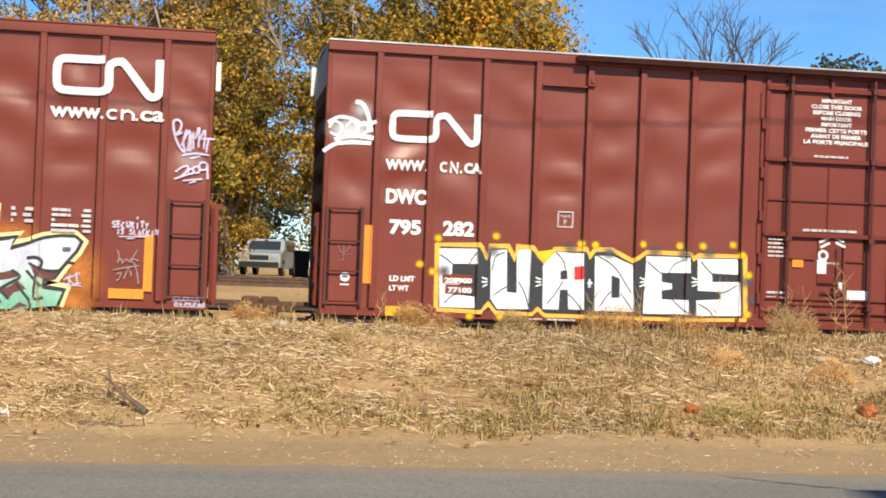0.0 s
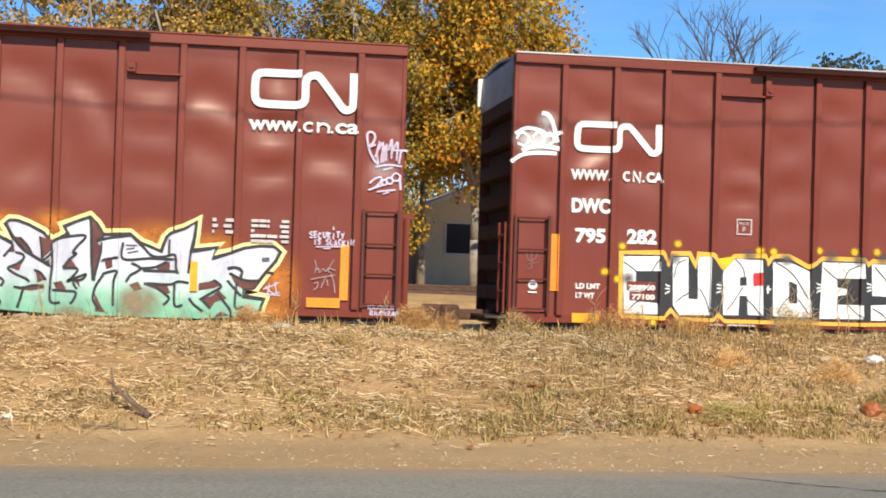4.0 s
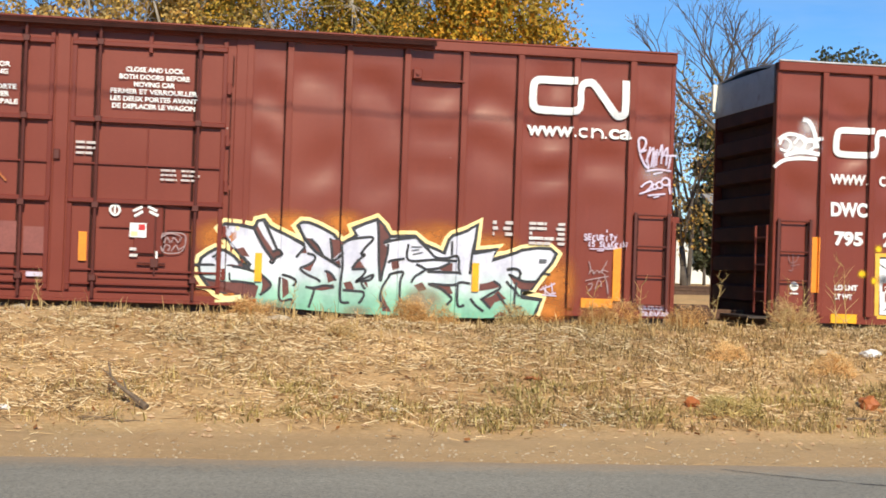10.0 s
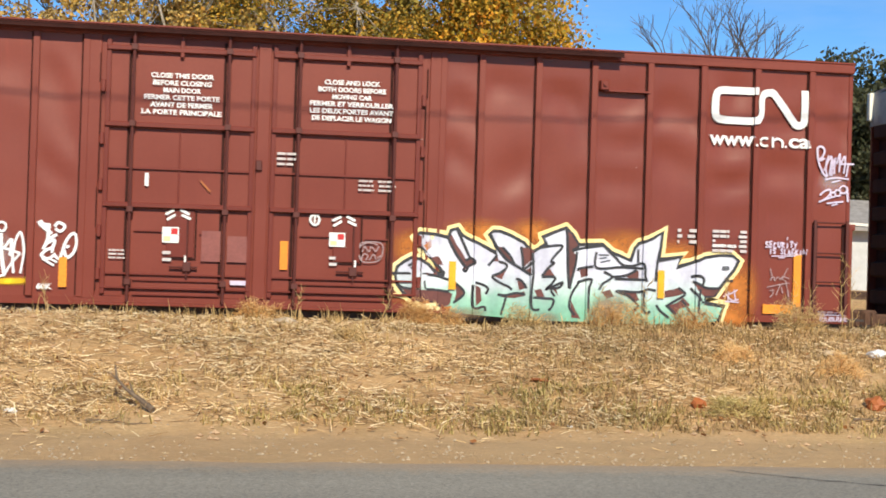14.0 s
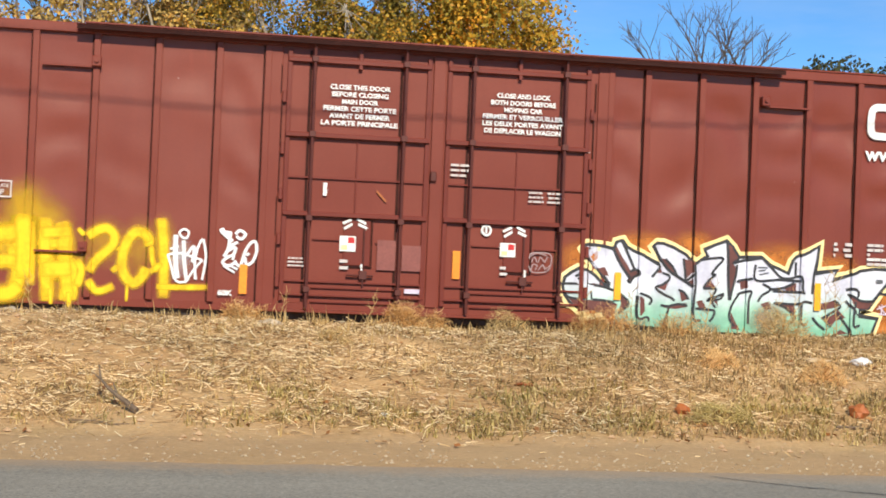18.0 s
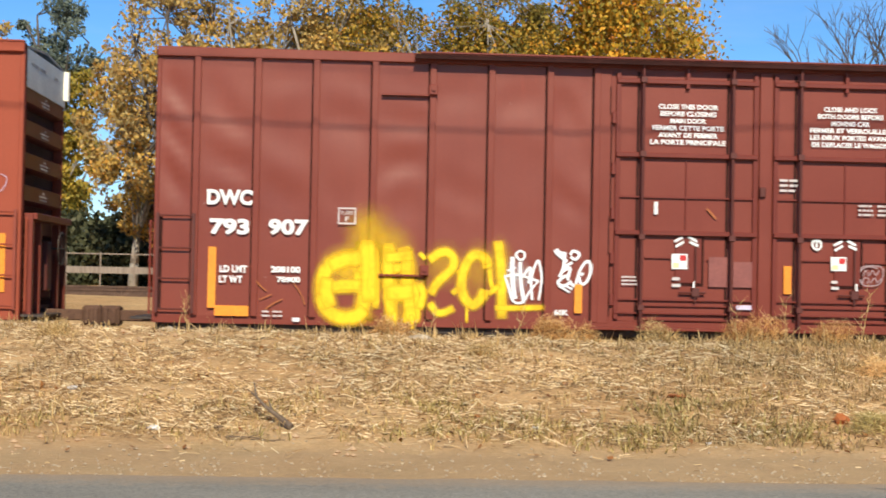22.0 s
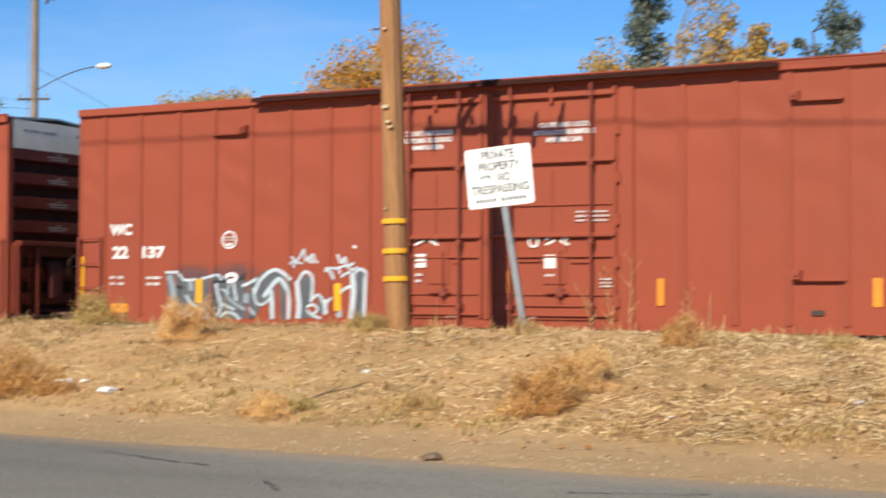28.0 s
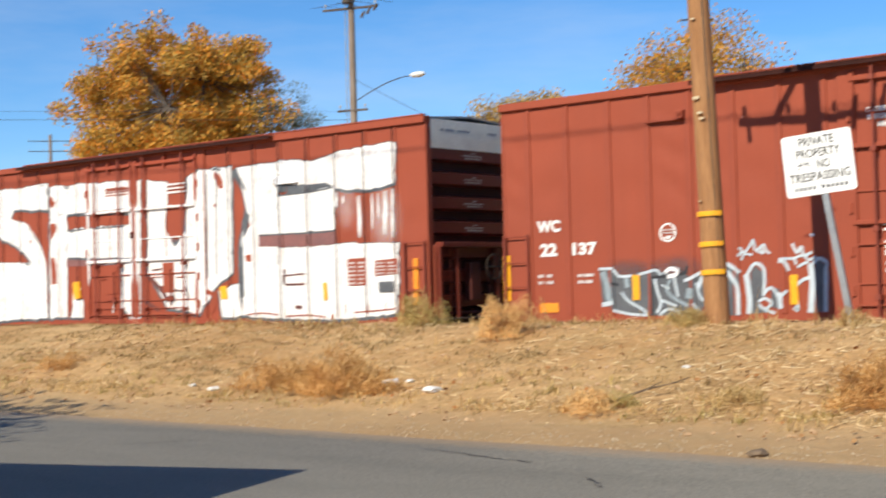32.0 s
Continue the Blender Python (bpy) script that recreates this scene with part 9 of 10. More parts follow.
M_POLEWOOD = mottled("weathered_pole_wood", (0.285, 0.132, 0.052), (0.375, 0.19, 0.080), 2.5, 0.9, bump_s=0.5, grain=18, c=(0.17, 0.085, 0.045), stretch=(6, 6, 0.5))
M_GREYWOOD = mottled("grey_pole_wood", (0.19, 0.145, 0.11), (0.29, 0.235, 0.19), 2.5, 0.9, bump_s=0.4, grain=18, stretch=(5, 5, 0.5))
M_WIRE = mottled("dark_wire", (0.03, 0.03, 0.03), (0.05, 0.05, 0.05), 5, 0.6)
M_CERAMIC = mottled("grey_insulator", (0.35, 0.36, 0.38), (0.28, 0.28, 0.30), 5, 0.3)


def cross_arm(p, z, length, turn=0.0, pins=4, r=0.05, mat=None):
    bm = bmesh.new()
    box(bm, -length / 2, length / 2, -0.05 - r, 0.05 - r, z - 0.045, z + 0.045, 0.008)
    arm = part("cross_arm", bm, mat or M_GREYWOOD, p)
    arm.rotation_euler = (0, 0, turn)
    for i in range(pins):
        x = -length / 2 + 0.12 + (length - 0.24) * i / max(1, pins - 1)
        bm = bmesh.new()
        rod(bm, (x, -r, z + 0.05), (x, -r, z + 0.16), 0.015, seg=5)
        rod(bm, (x, -r, z + 0.14), (x, -r, z + 0.26), 0.05, 0.035, 7)
        part("insulator", bm, M_CERAMIC, arm)


# roadside pole on the bank
M_TAG = mottled("tan_metal_tag", (0.62, 0.50, 0.32), (0.5, 0.4, 0.26), 6, 0.5)
pole, ph = wood_pole(-10.05, 18.0, 9.3, 0.166, "weathered brown wooden utility pole with yellow bands", M_POLEWOOD)
pole.rotation_euler = (0, radians(-1.9), 0)
cross_arm(pole, 7.42 - pole.location.z, 2.75, -0.12, 4, 0.16, M_POLEWOOD)
bm = bmesh.new()
rod(bm, (-0.72, -0.2, 6.5), (0.0, -0.2, 7.6), 0.06, 0.05, seg=6)
part("brace", bm, M_STEEL, pole)
for x, z0, z1, dx in ((1.3, 6.28, 6.9, 0.12), (0.8, 6.22, 6.78, 0.08), (-1.2, 6.3, 6.72, -0.03)):
    bm = bmesh.new()
    rod(bm, (x - dx, -0.26, z0), (x, -0.26, z1), 0.045, 0.035, seg=7)
    part("fuse_holder", bm, M_CERAMIC, pole)
for z in (0.74, 1.14, 1.57):
    bm = bmesh.new()
    for i in range(9):
        a0, a1 = math.pi * (1.08 + 0.84 * i / 9), math.pi * (1.08 + 0.84 * (i + 1) / 9)
        q = [(0.203 * math.cos(a), 0.203 * math.sin(a), zz) for a, zz in ((a0, z - 0.035), (a1, z - 0.035), (a1, z + 0.035), (a0, z + 0.035))]
        bm.faces.new([bm.verts.new(v) for v in q])
    part("yellow_band", bm, M_YELLOW, pole, "yellow reflective band")
for x, z, s in ((-0.02, 3.22, 0.05), (0.02, 3.0, 0.04), (0.05, 2.92, 0.035), (-0.06, 1.75, 0.02), (0.0, 4.35, 0.03)):
    bm = bmesh.new()
    box(bm, x - s, x + s, -0.205, -0.17, z - s * 0.45, z + s * 0.45, 0.004)
    part("metal_tag", bm, M_TAG, pole)
bm = bmesh.new()
rod(bm, (0.13, -0.10, 0.2), (0.11, -0.10, 5.2), 0.012, seg=5)
part("ground_wire", bm, M_BLACK, pole)
for s, z in ((-1, 4.4), (1, 4.8)):
    bm = bmesh.new()
    rod(bm, (s * 0.14, 0, z), (s * 0.30, 0, z), 0.012, seg=5)
    part("step_bolt", bm, M_STEEL, pole)

# unseen wires high above the road edge, added to cast lines on the cars
# height of the shadow line on the car sides, by x
WIRE_SHADOW_Z = [(-60, 5.3), (-24, 4.5), (-16, 4.43), (-12, 4.42), (-9, 4.34), (-5.6, 4.2), (-2, 4.01), (1.5, 3.93), (5, 3.98), (13, 4.4), (40, 6.2)]
for lift, r in ((7.52, 0.016), (8.42, 0.009)):
    bm = bmesh.new()
    pts = [Vector((-60 + 2.5 * i, 11.9, lift + lerp_table(WIRE_SHADOW_Z, -60 + 2.5 * i))) for i in range(41)]
    for q, e in zip(pts, pts[1:]):
        rod(bm, q, e, r, seg=5, caps=False)
    tagged(part("overhead_wire", bm, M_WIRE), "unseen dark overhead wire that casts a line on the cars", "wire", "overhead wires")
# unseen poles added to carry these wires
for x in (-60.05, 39.95):
    q, hh = wood_pole(x, 11.95, 14.9, 0.17, "weathered brown wooden utility pole", M_POLEWOOD)
    cross_arm(q, hh - 0.75, 2.4, 0.12, 4, 0.16, M_POLEWOOD)

# grey pole with a street lamp beyond the track
fp, fh = wood_pole(-42.6, 45.0, 15.2, 0.165, "grey wooden utility pole with cross arms and a street lamp", M_GREYWOOD)
fb = fp.location.z
cross_arm(fp, 13.8 - fb, 2.6, 0.35, 3, 0.1, M_DARKBARK)
cross_arm(fp, 14.45 - fb, 1.7, 0.35, 5, 0.1, M_DARKBARK)
cross_arm(fp, 14.95 - fb, 2.0, 0.35, 6, 0.1, M_DARKBARK)
for x, z in ((-1.55, 14.5), (-1.5, 15.0), (1.25, 15.0)):
    bm = bmesh.new()
    rod(bm, (x, -0.3, z - fb), (x + 0.32, -0.2, z - fb), 0.045, 0.035, 7)
    part("strain_insulator", bm, M_CERAMIC, fp)
for x, z in ((1.15, 13.72), (0.75, 13.62), (0.4, 13.5)):
    bm = bmesh.new()
    rod(bm, (x, 0.2, z - fb - 0.12), (x + 0.14, 0.25, z - fb + 0.16), 0.07, 0.05, 7)
    part("fuse_holder", bm, M_DARKBARK, fp)
cross_arm(fp, 9.35 - fb, 1.4, 0.35, 2, 0.1, M_DARKBARK)
for i in range(7):
    bm = bmesh.new()
    q = i / 6 - 0.5
    rod(bm, (q * 2.4, -0.2, 14.05 - fb + 0.9 * (i % 2)), (q * 2.4 + 0.5, 0.8, 13.95 - fb + 0.9 * (i % 2)), 0.011, seg=4)
    rod(bm, (q * 2.4, -0.2, 14.05 - fb + 0.9 * (i % 2)), (q * 2.4 - 0.5, -0.8, 13.95 - fb + 0.9 * (i % 2)), 0.011, seg=4)
    part("jumper_wire", bm, M_WIRE, fp)
bm = bmesh.new()
rod(bm, (0.02, -0.3, 14.0 - fb), (0.02, -0.3, 14.62 - fb), 0.2, seg=14)
rod(bm, (0.02, -0.3, 14.62 - fb), (0.02, -0.3, 14.68 - fb), 0.2, 0.12, 14)
part("transformer", bm, M_DARKBARK, fp)
bm = bmesh.new()
rod(bm, (0, -0.05, 10.75 - fb), (19.6, 1.0, 1.0 - fb), 0.012, seg=4)
part("guy_wire", bm, M_WIRE, fp)
bm = bmesh.new()
arc = [Vector((0.15 + 3.2 * t, 0, 9.75 - fb + 0.75 * math.sin(t * math.pi / 2))) for t in [i / 8 for i in range(9)]]
for a, b in zip(arc, arc[1:]):
    rod(bm, a, b, 0.022, seg=6)
part("lamp_arm", bm, M_STEEL, fp)
bm = bmesh.new()
bmesh.ops.create_uvsphere(bm, u_segments=12, v_segments=8, radius=0.42, matrix=Matrix.Translation((3.72, 0, 10.5 - fb)) @ Matrix.Diagonal((1.0, 0.4, 0.3, 1)))
part("lamp_head", bm, M_WALLWHITE, fp, smooth_shade=True)
bm = bmesh.new()
rod(bm, (-0.33, -0.1, 0), (-0.27, -0.1, fh - 0.4), 0.022, seg=6)
part("conduit", bm, M_CERAMIC, fp)
for dz in (0.0, 0.35):
    bm = bmesh.new()
    rod(bm, (-0.1, -0.1, 8.95 + dz - fb), (-24.6, -32.8, 8.95 + dz - fb), 0.013 - 0.015 * dz, seg=4)
    part("wire", bm, M_WIRE, fp)
wood_pole(-67.2, 12.0, 9.6, 0.17, "weathered brown wooden utility pole", M_POLEWOOD)
sp, sh = wood_pole(-130.0, 90.0, 19.0, 0.2, "distant wooden pole with two cross arms", M_GREYWOOD)
cross_arm(sp, sh - 0.7, 4.6, 0.9, 4, 0.1, M_WIRE)
cross_arm(sp, sh - 1.8, 4.6, 0.9, 4, 0.1, M_WIRE)

# pale concrete lamp post seen between the cars
lp = thing("street_lamp", (9.25, 40.0, ground_z(9.25, 40)), "pale concrete street lamp post beyond the track", "street lamp")
bm = bmesh.new()
rod(bm, (0, 0, -0.2), (0, 0, 6.3), 0.115, 0.075, 12)
part("post", bm, M_CONCRETE, lp, smooth_shade=True)
bm = bmesh.new()
rod(bm, (0, 0, 6.25), (-0.5, -0.3, 6.42), 0.03, seg=6)
part("lamp_arm", bm, M_CONCRETE, lp)
bm = bmesh.new()
bmesh.ops.create_uvsphere(bm, u_segments=10, v_segments=6, radius=0.22, matrix=Matrix.Translation((-0.62, -0.35, 6.42)) @ Matrix.Diagonal((1.0, 0.6, 0.4, 1)))
part("lamp_head", bm, M_STEEL, lp)
bm = bmesh.new()
box(bm, 0.08, 0.2, -0.1, 0.1, 3.3, 3.9, 0.02)
part("meter_box", bm, M_CERAMIC, lp)


def parked_car(x, y, turn, mat, label, tall=1.75, length=4.7):
    g = ground_z(x, y)
    c = thing("car", (x, y, g), label, "car", "parked cars beyond the track")
    c.rotation_euler = (0, 0, turn)
    w = 0.92
    prof = [(-length / 2, 0.55), (-length / 2 + 0.03, 0.95), (-length / 2 + 1.15, 1.08), (-length / 2 + 1.75, tall), (length / 2 - 0.5, tall), (length / 2 - 0.05, 1.05), (length / 2, 0.5), (length / 2 - 0.1, 0.32), (-length / 2 + 0.1, 0.32)]
    bm = bmesh.new()
    va = [bm.verts.new((px, -w + (0.14 if pz > 1.2 else 0), pz)) for px, pz in prof]
    vb = [bm.verts.new((px, w - (0.14 if pz > 1.2 else 0), pz)) for px, pz in prof]
    bm.faces.new(va), bm.faces.new(vb[::-1])
    for i in range(len(prof)):
        j = (i + 1) % len(prof)
        bm.faces.new((va[i], va[j], vb[j], vb[i]))
    bmesh.ops.bevel(bm, geom=bm.edges[:], offset=0.04, segments=2, affect="EDGES")
    body = part("body", bm, mat, c, smooth_shade=False)
    bm = bmesh.new()
    for s in (-1, 1):
        yy = s * (w - 0.06)
        y0, y1 = sorted((yy, yy + s * 0.012))
        box(bm, -length / 2 + 1.75, length / 2 - 0.75, y0, y1, 1.12, tall - 0.12)
    vs = [bm.verts.new(q) for q in ((-length / 2 + 1.14, -w + 0.2, 1.12), (-length / 2 + 1.14, w - 0.2, 1.12), (-length / 2 + 1.63, w - 0.26, tall - 0.1), (-length / 2 + 1.63, -w + 0.26, tall - 0.1))]
    bm.faces.new(vs)
    vs = [bm.verts.new(q) for q in ((length / 2 - 0.02, -w + 0.2, 1.1), (length / 2 - 0.02, w - 0.2, 1.1), (length / 2 - 0.44, w - 0.26, tall - 0.1), (length / 2 - 0.44, -w + 0.26, tall - 0.1))]
    bm.faces.new(vs)
    part("windows", bm, M_GLASS, c)
    for sx in (-1, 1):
        for sy in (-1, 1):
            bm = bmesh.new()
            rod(bm, (0, -0.1, 0), (0, 0.1, 0), 0.34, seg=18)
            wh = part("wheel", bm, M_BLACK, c)
            wh.location = (sx * length * 0.3, sy * (w - 0.08), 0.34)
            bm = bmesh.new()
            rod(bm, (0, -0.115 * sy * -1, 0), (0, 0.105 * sy, 0), 0.2, seg=12)
            part("rim", bm, M_CERAMIC, wh)
    for sy in (-1, 1):
        bm = bmesh.new()
        box(bm, length / 2 - 0.06, length / 2 + 0.012, sy * 0.72 - 0.12, sy * 0.72 + 0.12, 0.78, 0.98, 0.01)
        part("tail_light", bm, G_RED, c)
        bm = bmesh.new()
        box(bm, -length / 2 - 0.012, -length / 2 + 0.06, sy * 0.66 - 0.18, sy * 0.66 + 0.18, 0.68, 0.86, 0.01)
        part("headlight", bm, M_CERAMIC, c)
    bm = bmesh.new()
    box(bm, -length / 2 - 0.06, -length / 2 + 0.04, -0.85, 0.85, 0.36, 0.58, 0.02)
    part("bumper", bm, M_BLACK, c)
    bm = bmesh.new()
    box(bm, -length / 2 - 0.016, -length / 2 + 0.02, -0.42, 0.42, 0.66, 0.86, 0.005)
    part("grille", bm, M_BLACK, c)
    return c


M_SILVER = mottled("pale_silver_car_paint", (0.42, 0.44, 0.44), (0.36, 0.38, 0.38), 1.5, 0.3, 0.2)
M_DARKCAR = mottled("dark_car_paint", (0.02, 0.02, 0.025), (0.03, 0.03, 0.035), 1.5, 0.3, 0.1)
parked_car(2.15, 64, radians(78), M_SILVER, "silver pickup-like car parked under the trees", 1.6, 4.8)
parked_car(-0.6, 66.0, radians(80), M_DARKCAR, "dark car parked under the trees", 1.5, 4.5)


def wheeled_bin(x, y, mat, label):
    wb = thing("wheeled_bin", (x, y, ground_z(x, y)), label, "rubbish bin", "bins by the house")
    bm = bmesh.new()
    lo = [bm.verts.new((sx * 0.24, sy * 0.25, 0.08)) for sx, sy in ((-1, -1), (1, -1), (1, 1), (-1, 1))]
    hi = [bm.verts.new((sx * 0.31, sy * 0.36, 1.02)) for sx, sy in ((-1, -1), (1, -1), (1, 1), (-1, 1))]
    bm.faces.new(lo[::-1]), bm.faces.new(hi)
    for i in range(4):
        bm.faces.new((lo[i], lo[(i + 1) % 4], hi[(i + 1) % 4], hi[i]))
    part("bin_body", bm, mat, wb)
    bm = bmesh.new()
    box(bm, -0.34, 0.34, -0.42, 0.38, 1.02, 1.10, 0.03)
    part("lid", bm, mat, wb)
    bm = bmesh.new()
    rod(bm, (-0.27, 0.42, 1.0), (0.27, 0.42, 1.0), 0.02, seg=6)
    part("bin_handle", bm, mat, wb)
    for sx in (-1, 1):
        bm = bmesh.new()
        rod(bm, (sx * 0.24, 0.3, 0.12), (sx * 0.30, 0.3, 0.12), 0.12, seg=12)
        part("wheel", bm, M_BLACK, wb)


wheeled_bin(3.1, 55.0, M_DARKCAR, "black wheeled rubbish bin beside the parked car")
wheeled_bin(3.95, 55.3, M_DARKCAR, "black wheeled rubbish bin near the house wall")

# fence, board and posts beyond the siding
fence = thing("fence", (-7.4, 47.2, ground_z(-7.4, 47.2)), "galvanised rail fence with a pale lower band", "fence")
for i in range(7):
    bm = bmesh.new()
    rod(bm, (-3.3 + 1.1 * i, 0, -0.2), (-3.3 + 1.1 * i, 0, 1.2), 0.03, seg=6)
    part("post", bm, M_GREYWOOD, fence)
for z, h in ((1.15, 0.04), (0.62, 0.22)):
    bm = bmesh.new()
    box(bm, -3.3, 3.3, -0.03, 0.03, z - h / 2, z + h / 2)
    part("fence_rail", bm, M_GREYWOOD, fence)
bd = thing("notice_board", (-6.0, 47.6, ground_z(-6, 47.6)), "pale green notice board on two posts", "notice board")
M_TEAL = mottled("pale_green_board", (0.35, 0.52, 0.48), (0.28, 0.44, 0.42), 4, 0.6)
for s in (-1, 1):
    bm = bmesh.new()
    box(bm, s * 0.3 - 0.03, s * 0.3 + 0.03, -0.02, 0.03, -0.2, 2.3)
    part("post", bm, M_WALLWHITE, bd)
bm = bmesh.new()
box(bm, -0.36, 0.36, -0.05, -0.02, 1.5, 2.3, 0.01)
face = part("panel", bm, M_TEAL, bd)
for i in range(4):
    bm = bmesh.new()
    box(bm, -0.28 + 0.15 * i, -0.18 + 0.15 * i, -0.056, -0.05, 1.6, 2.2)
    part("writing", bm, M_BLACK, face)

# ---- sign on the bank ----
M_SIGN = mottled("white_sign_enamel", (0.80, 0.80, 0.78), (0.74, 0.74, 0.72), 3, 0.4)
M_GALV = mottled("galvanised_post", (0.30, 0.31, 0.32), (0.40, 0.41, 0.42), 5, 0.45, 0.6)
M_INK = mottled("worn_black_ink", (0.05, 0.05, 0.05), (0.12, 0.12, 0.12), 9, 0.7)
sign = thing("warning_sign", (-8.05, 18.0, ground_z(-8.05, 18.0)), "white no-trespassing sign on a leaning galvanised post", "sign")
sign.rotation_euler = (0, radians(-10.0), 0)
bm = bmesh.new()
box(bm, -0.045, 0.045, -0.02, 0.0, -0.3, 2.55, 0.004)
box(bm, -0.045, -0.035, 0.0, 0.035, -0.3, 2.55)
box(bm, 0.035, 0.045, 0.0, 0.035, -0.3, 2.55)
part("post", bm, M_GALV, sign)
bm = bmesh.new()
rim = []
for cx, cz, a0 in ((0.43, 0.37, 0), (-0.43, 0.37, 90), (-0.43, -0.37, 180), (0.43, -0.37, 270)):
    rim += [(cx + 0.05 * math.cos(radians(a0 + 18 * i)), cz + 0.05 * math.sin(radians(a0 + 18 * i))) for i in range(6)]
front = [bm.verts.new((x, -0.036, z)) for x, z in rim]
back = [bm.verts.new((x, -0.024, z)) for x, z in rim]
bm.faces.new(front)
bm.faces.new(back[::-1])
for i in range(len(rim)):
    bm.faces.new((front[i], front[(i + 1) % len(rim)], back[(i + 1) % len(rim)], back[i]))
plate = part("plate", bm, M_SIGN, sign, "white rounded metal plate")
plate.location = (0, 0, 2.22)
plate.rotation_euler = (0, radians(4.5), radians(8))


def sign_words(body, x0, x1, z0, z1, bold=0.018):
    vs, fs = glyphs(body, bold)
    ax, bx = min(v[0] for v in vs), max(v[0] for v in vs)
    az, bz = min(v[1] for v in vs), max(v[1] for v in vs)
    link_mesh("lettering", [(x0 + (v[0] - ax) / (bx - ax) * (x1 - x0), -0.0395, z0 + (v[1] - az) / (bz - az) * (z1 - z0)) for v in vs], fs, M_INK, plate)


sign_words("PRIVATE", -0.24, 0.24, 0.25, 0.37)
sign_words("PROPERTY", -0.29, 0.31, 0.09, 0.21)
sign_words("NO", -0.02, 0.16, -0.07, 0.05)
sign_words("TRESPASSING", -0.42, 0.42, -0.23, -0.11)
for i in range(12):
    if i != 5:
        bm = bmesh.new()
        x = -0.36 + 0.062 * i
        box(bm, x, x + 0.04, -0.0395, -0.036, -0.345, -0.30)
        part("small_writing", bm, G_GREY, plate)
bm = bmesh.new()
for a, b in (((-0.28, -0.06), (-0.22, 0.05)), ((-0.2, 0.06), (-0.16, -0.02)), ((-0.16, 0.04), (-0.1, -0.05)), ((-0.3, 0.0), (-0.12, 0.02))):
    rod(bm, (a[0], -0.037, a[1]), (b[0], -0.037, b[1]), 0.007, seg=4)
part("scribble", bm, G_GREY, plate)
for z in (0.3, -0.3):
    bm = bmesh.new()
    rod(bm, (0, -0.045, z), (0, -0.03, z), 0.015, seg=8)
    part("bolt", bm, M_GALV, plate)

# ---- ground cover on the bank ----
L_STRAW = leaf_material("dry_straw", [(0.0, (0.14, 0.082, 0.035)), (0.28, (0.34, 0.205, 0.095)), (0.6, (0.57, 0.395, 0.20)), (0.85, (0.85, 0.66, 0.40)), (1.0, (0.91, 0.78, 0.52))], 0.8)
L_TUFT = leaf_material("dry_grass_blades", [(0.0, (0.26, 0.18, 0.07)), (0.35, (0.46, 0.31, 0.13)), (0.7, (0.62, 0.43, 0.19)), (1.0, (0.72, 0.54, 0.27))], 0.8)
L_OLIVEGRASS = leaf_material("olive_grass_blades", [(0.0, (0.22, 0.17, 0.05)), (0.5, (0.45, 0.345, 0.12)), (1.0, (0.68, 0.53, 0.24))], 0.8)
L_RUST = leaf_material("rust_brown_twigs", [(0.0, (0.28, 0.125, 0.04)), (0.5, (0.52, 0.265, 0.085)), (1.0, (0.66, 0.40, 0.15))], 0.85)
L_DULL = leaf_material("dull_olive_brown_blades", [(0.0, (0.17, 0.115, 0.05)), (0.5, (0.33, 0.225, 0.10)), (1.0, (0.52, 0.37, 0.18))], 0.85)
L_AMBER = leaf_material("amber_dry_weed", [(0.0, (0.56, 0.31, 0.12)), (0.5, (0.74, 0.46, 0.19)), (1.0, (0.88, 0.64, 0.32))], 0.85)
L_FALLEN = leaf_material("fallen_leaves", [(0.0, (0.16, 0.07, 0.03)), (0.5, (0.36, 0.15, 0.05)), (1.0, (0.45, 0.25, 0.10))], 0.8)


def quads(name, v, mat, label, category):
    n = len(v) // 4
    me = bpy.data.meshes.new(name)
    me.vertices.add(len(v))
    me.vertices.foreach_set("co", np.asarray(v, dtype=np.float32).ravel())
    me.loops.add(n * 4)
    me.loops.foreach_set("vertex_index", np.arange(n * 4, dtype=np.int32))
    me.polygons.add(n)
    me.polygons.foreach_set("loop_start", np.arange(0, n * 4, 4, dtype=np.int32))
    me.polygons.foreach_set("loop_total", np.full(n, 4, dtype=np.int32))
    me.materials.append(mat)
    me.update(calc_edges=True)
    return tagged(new(name, me), label, category, kind="stuff")


def bare(x, y):
    """Where soil shows: high means bare."""
    return noise.noise((x * 0.55, y * 0.9, 11.0)) + 0.5 * noise.noise((x * 1.6, y * 1.6, 4.0))


def scatter(n, x0, x1, y0, y1, seed, keep):
    rnd = random.Random(seed)
    out = []
    while len(out) < n:
        x, y = rnd.uniform(x0, x1), rnd.uniform(y0, y1)
        if rnd.random() < keep(x, y):
            out.append((x, y, ground_z(x, y)))
    return np.array(out)


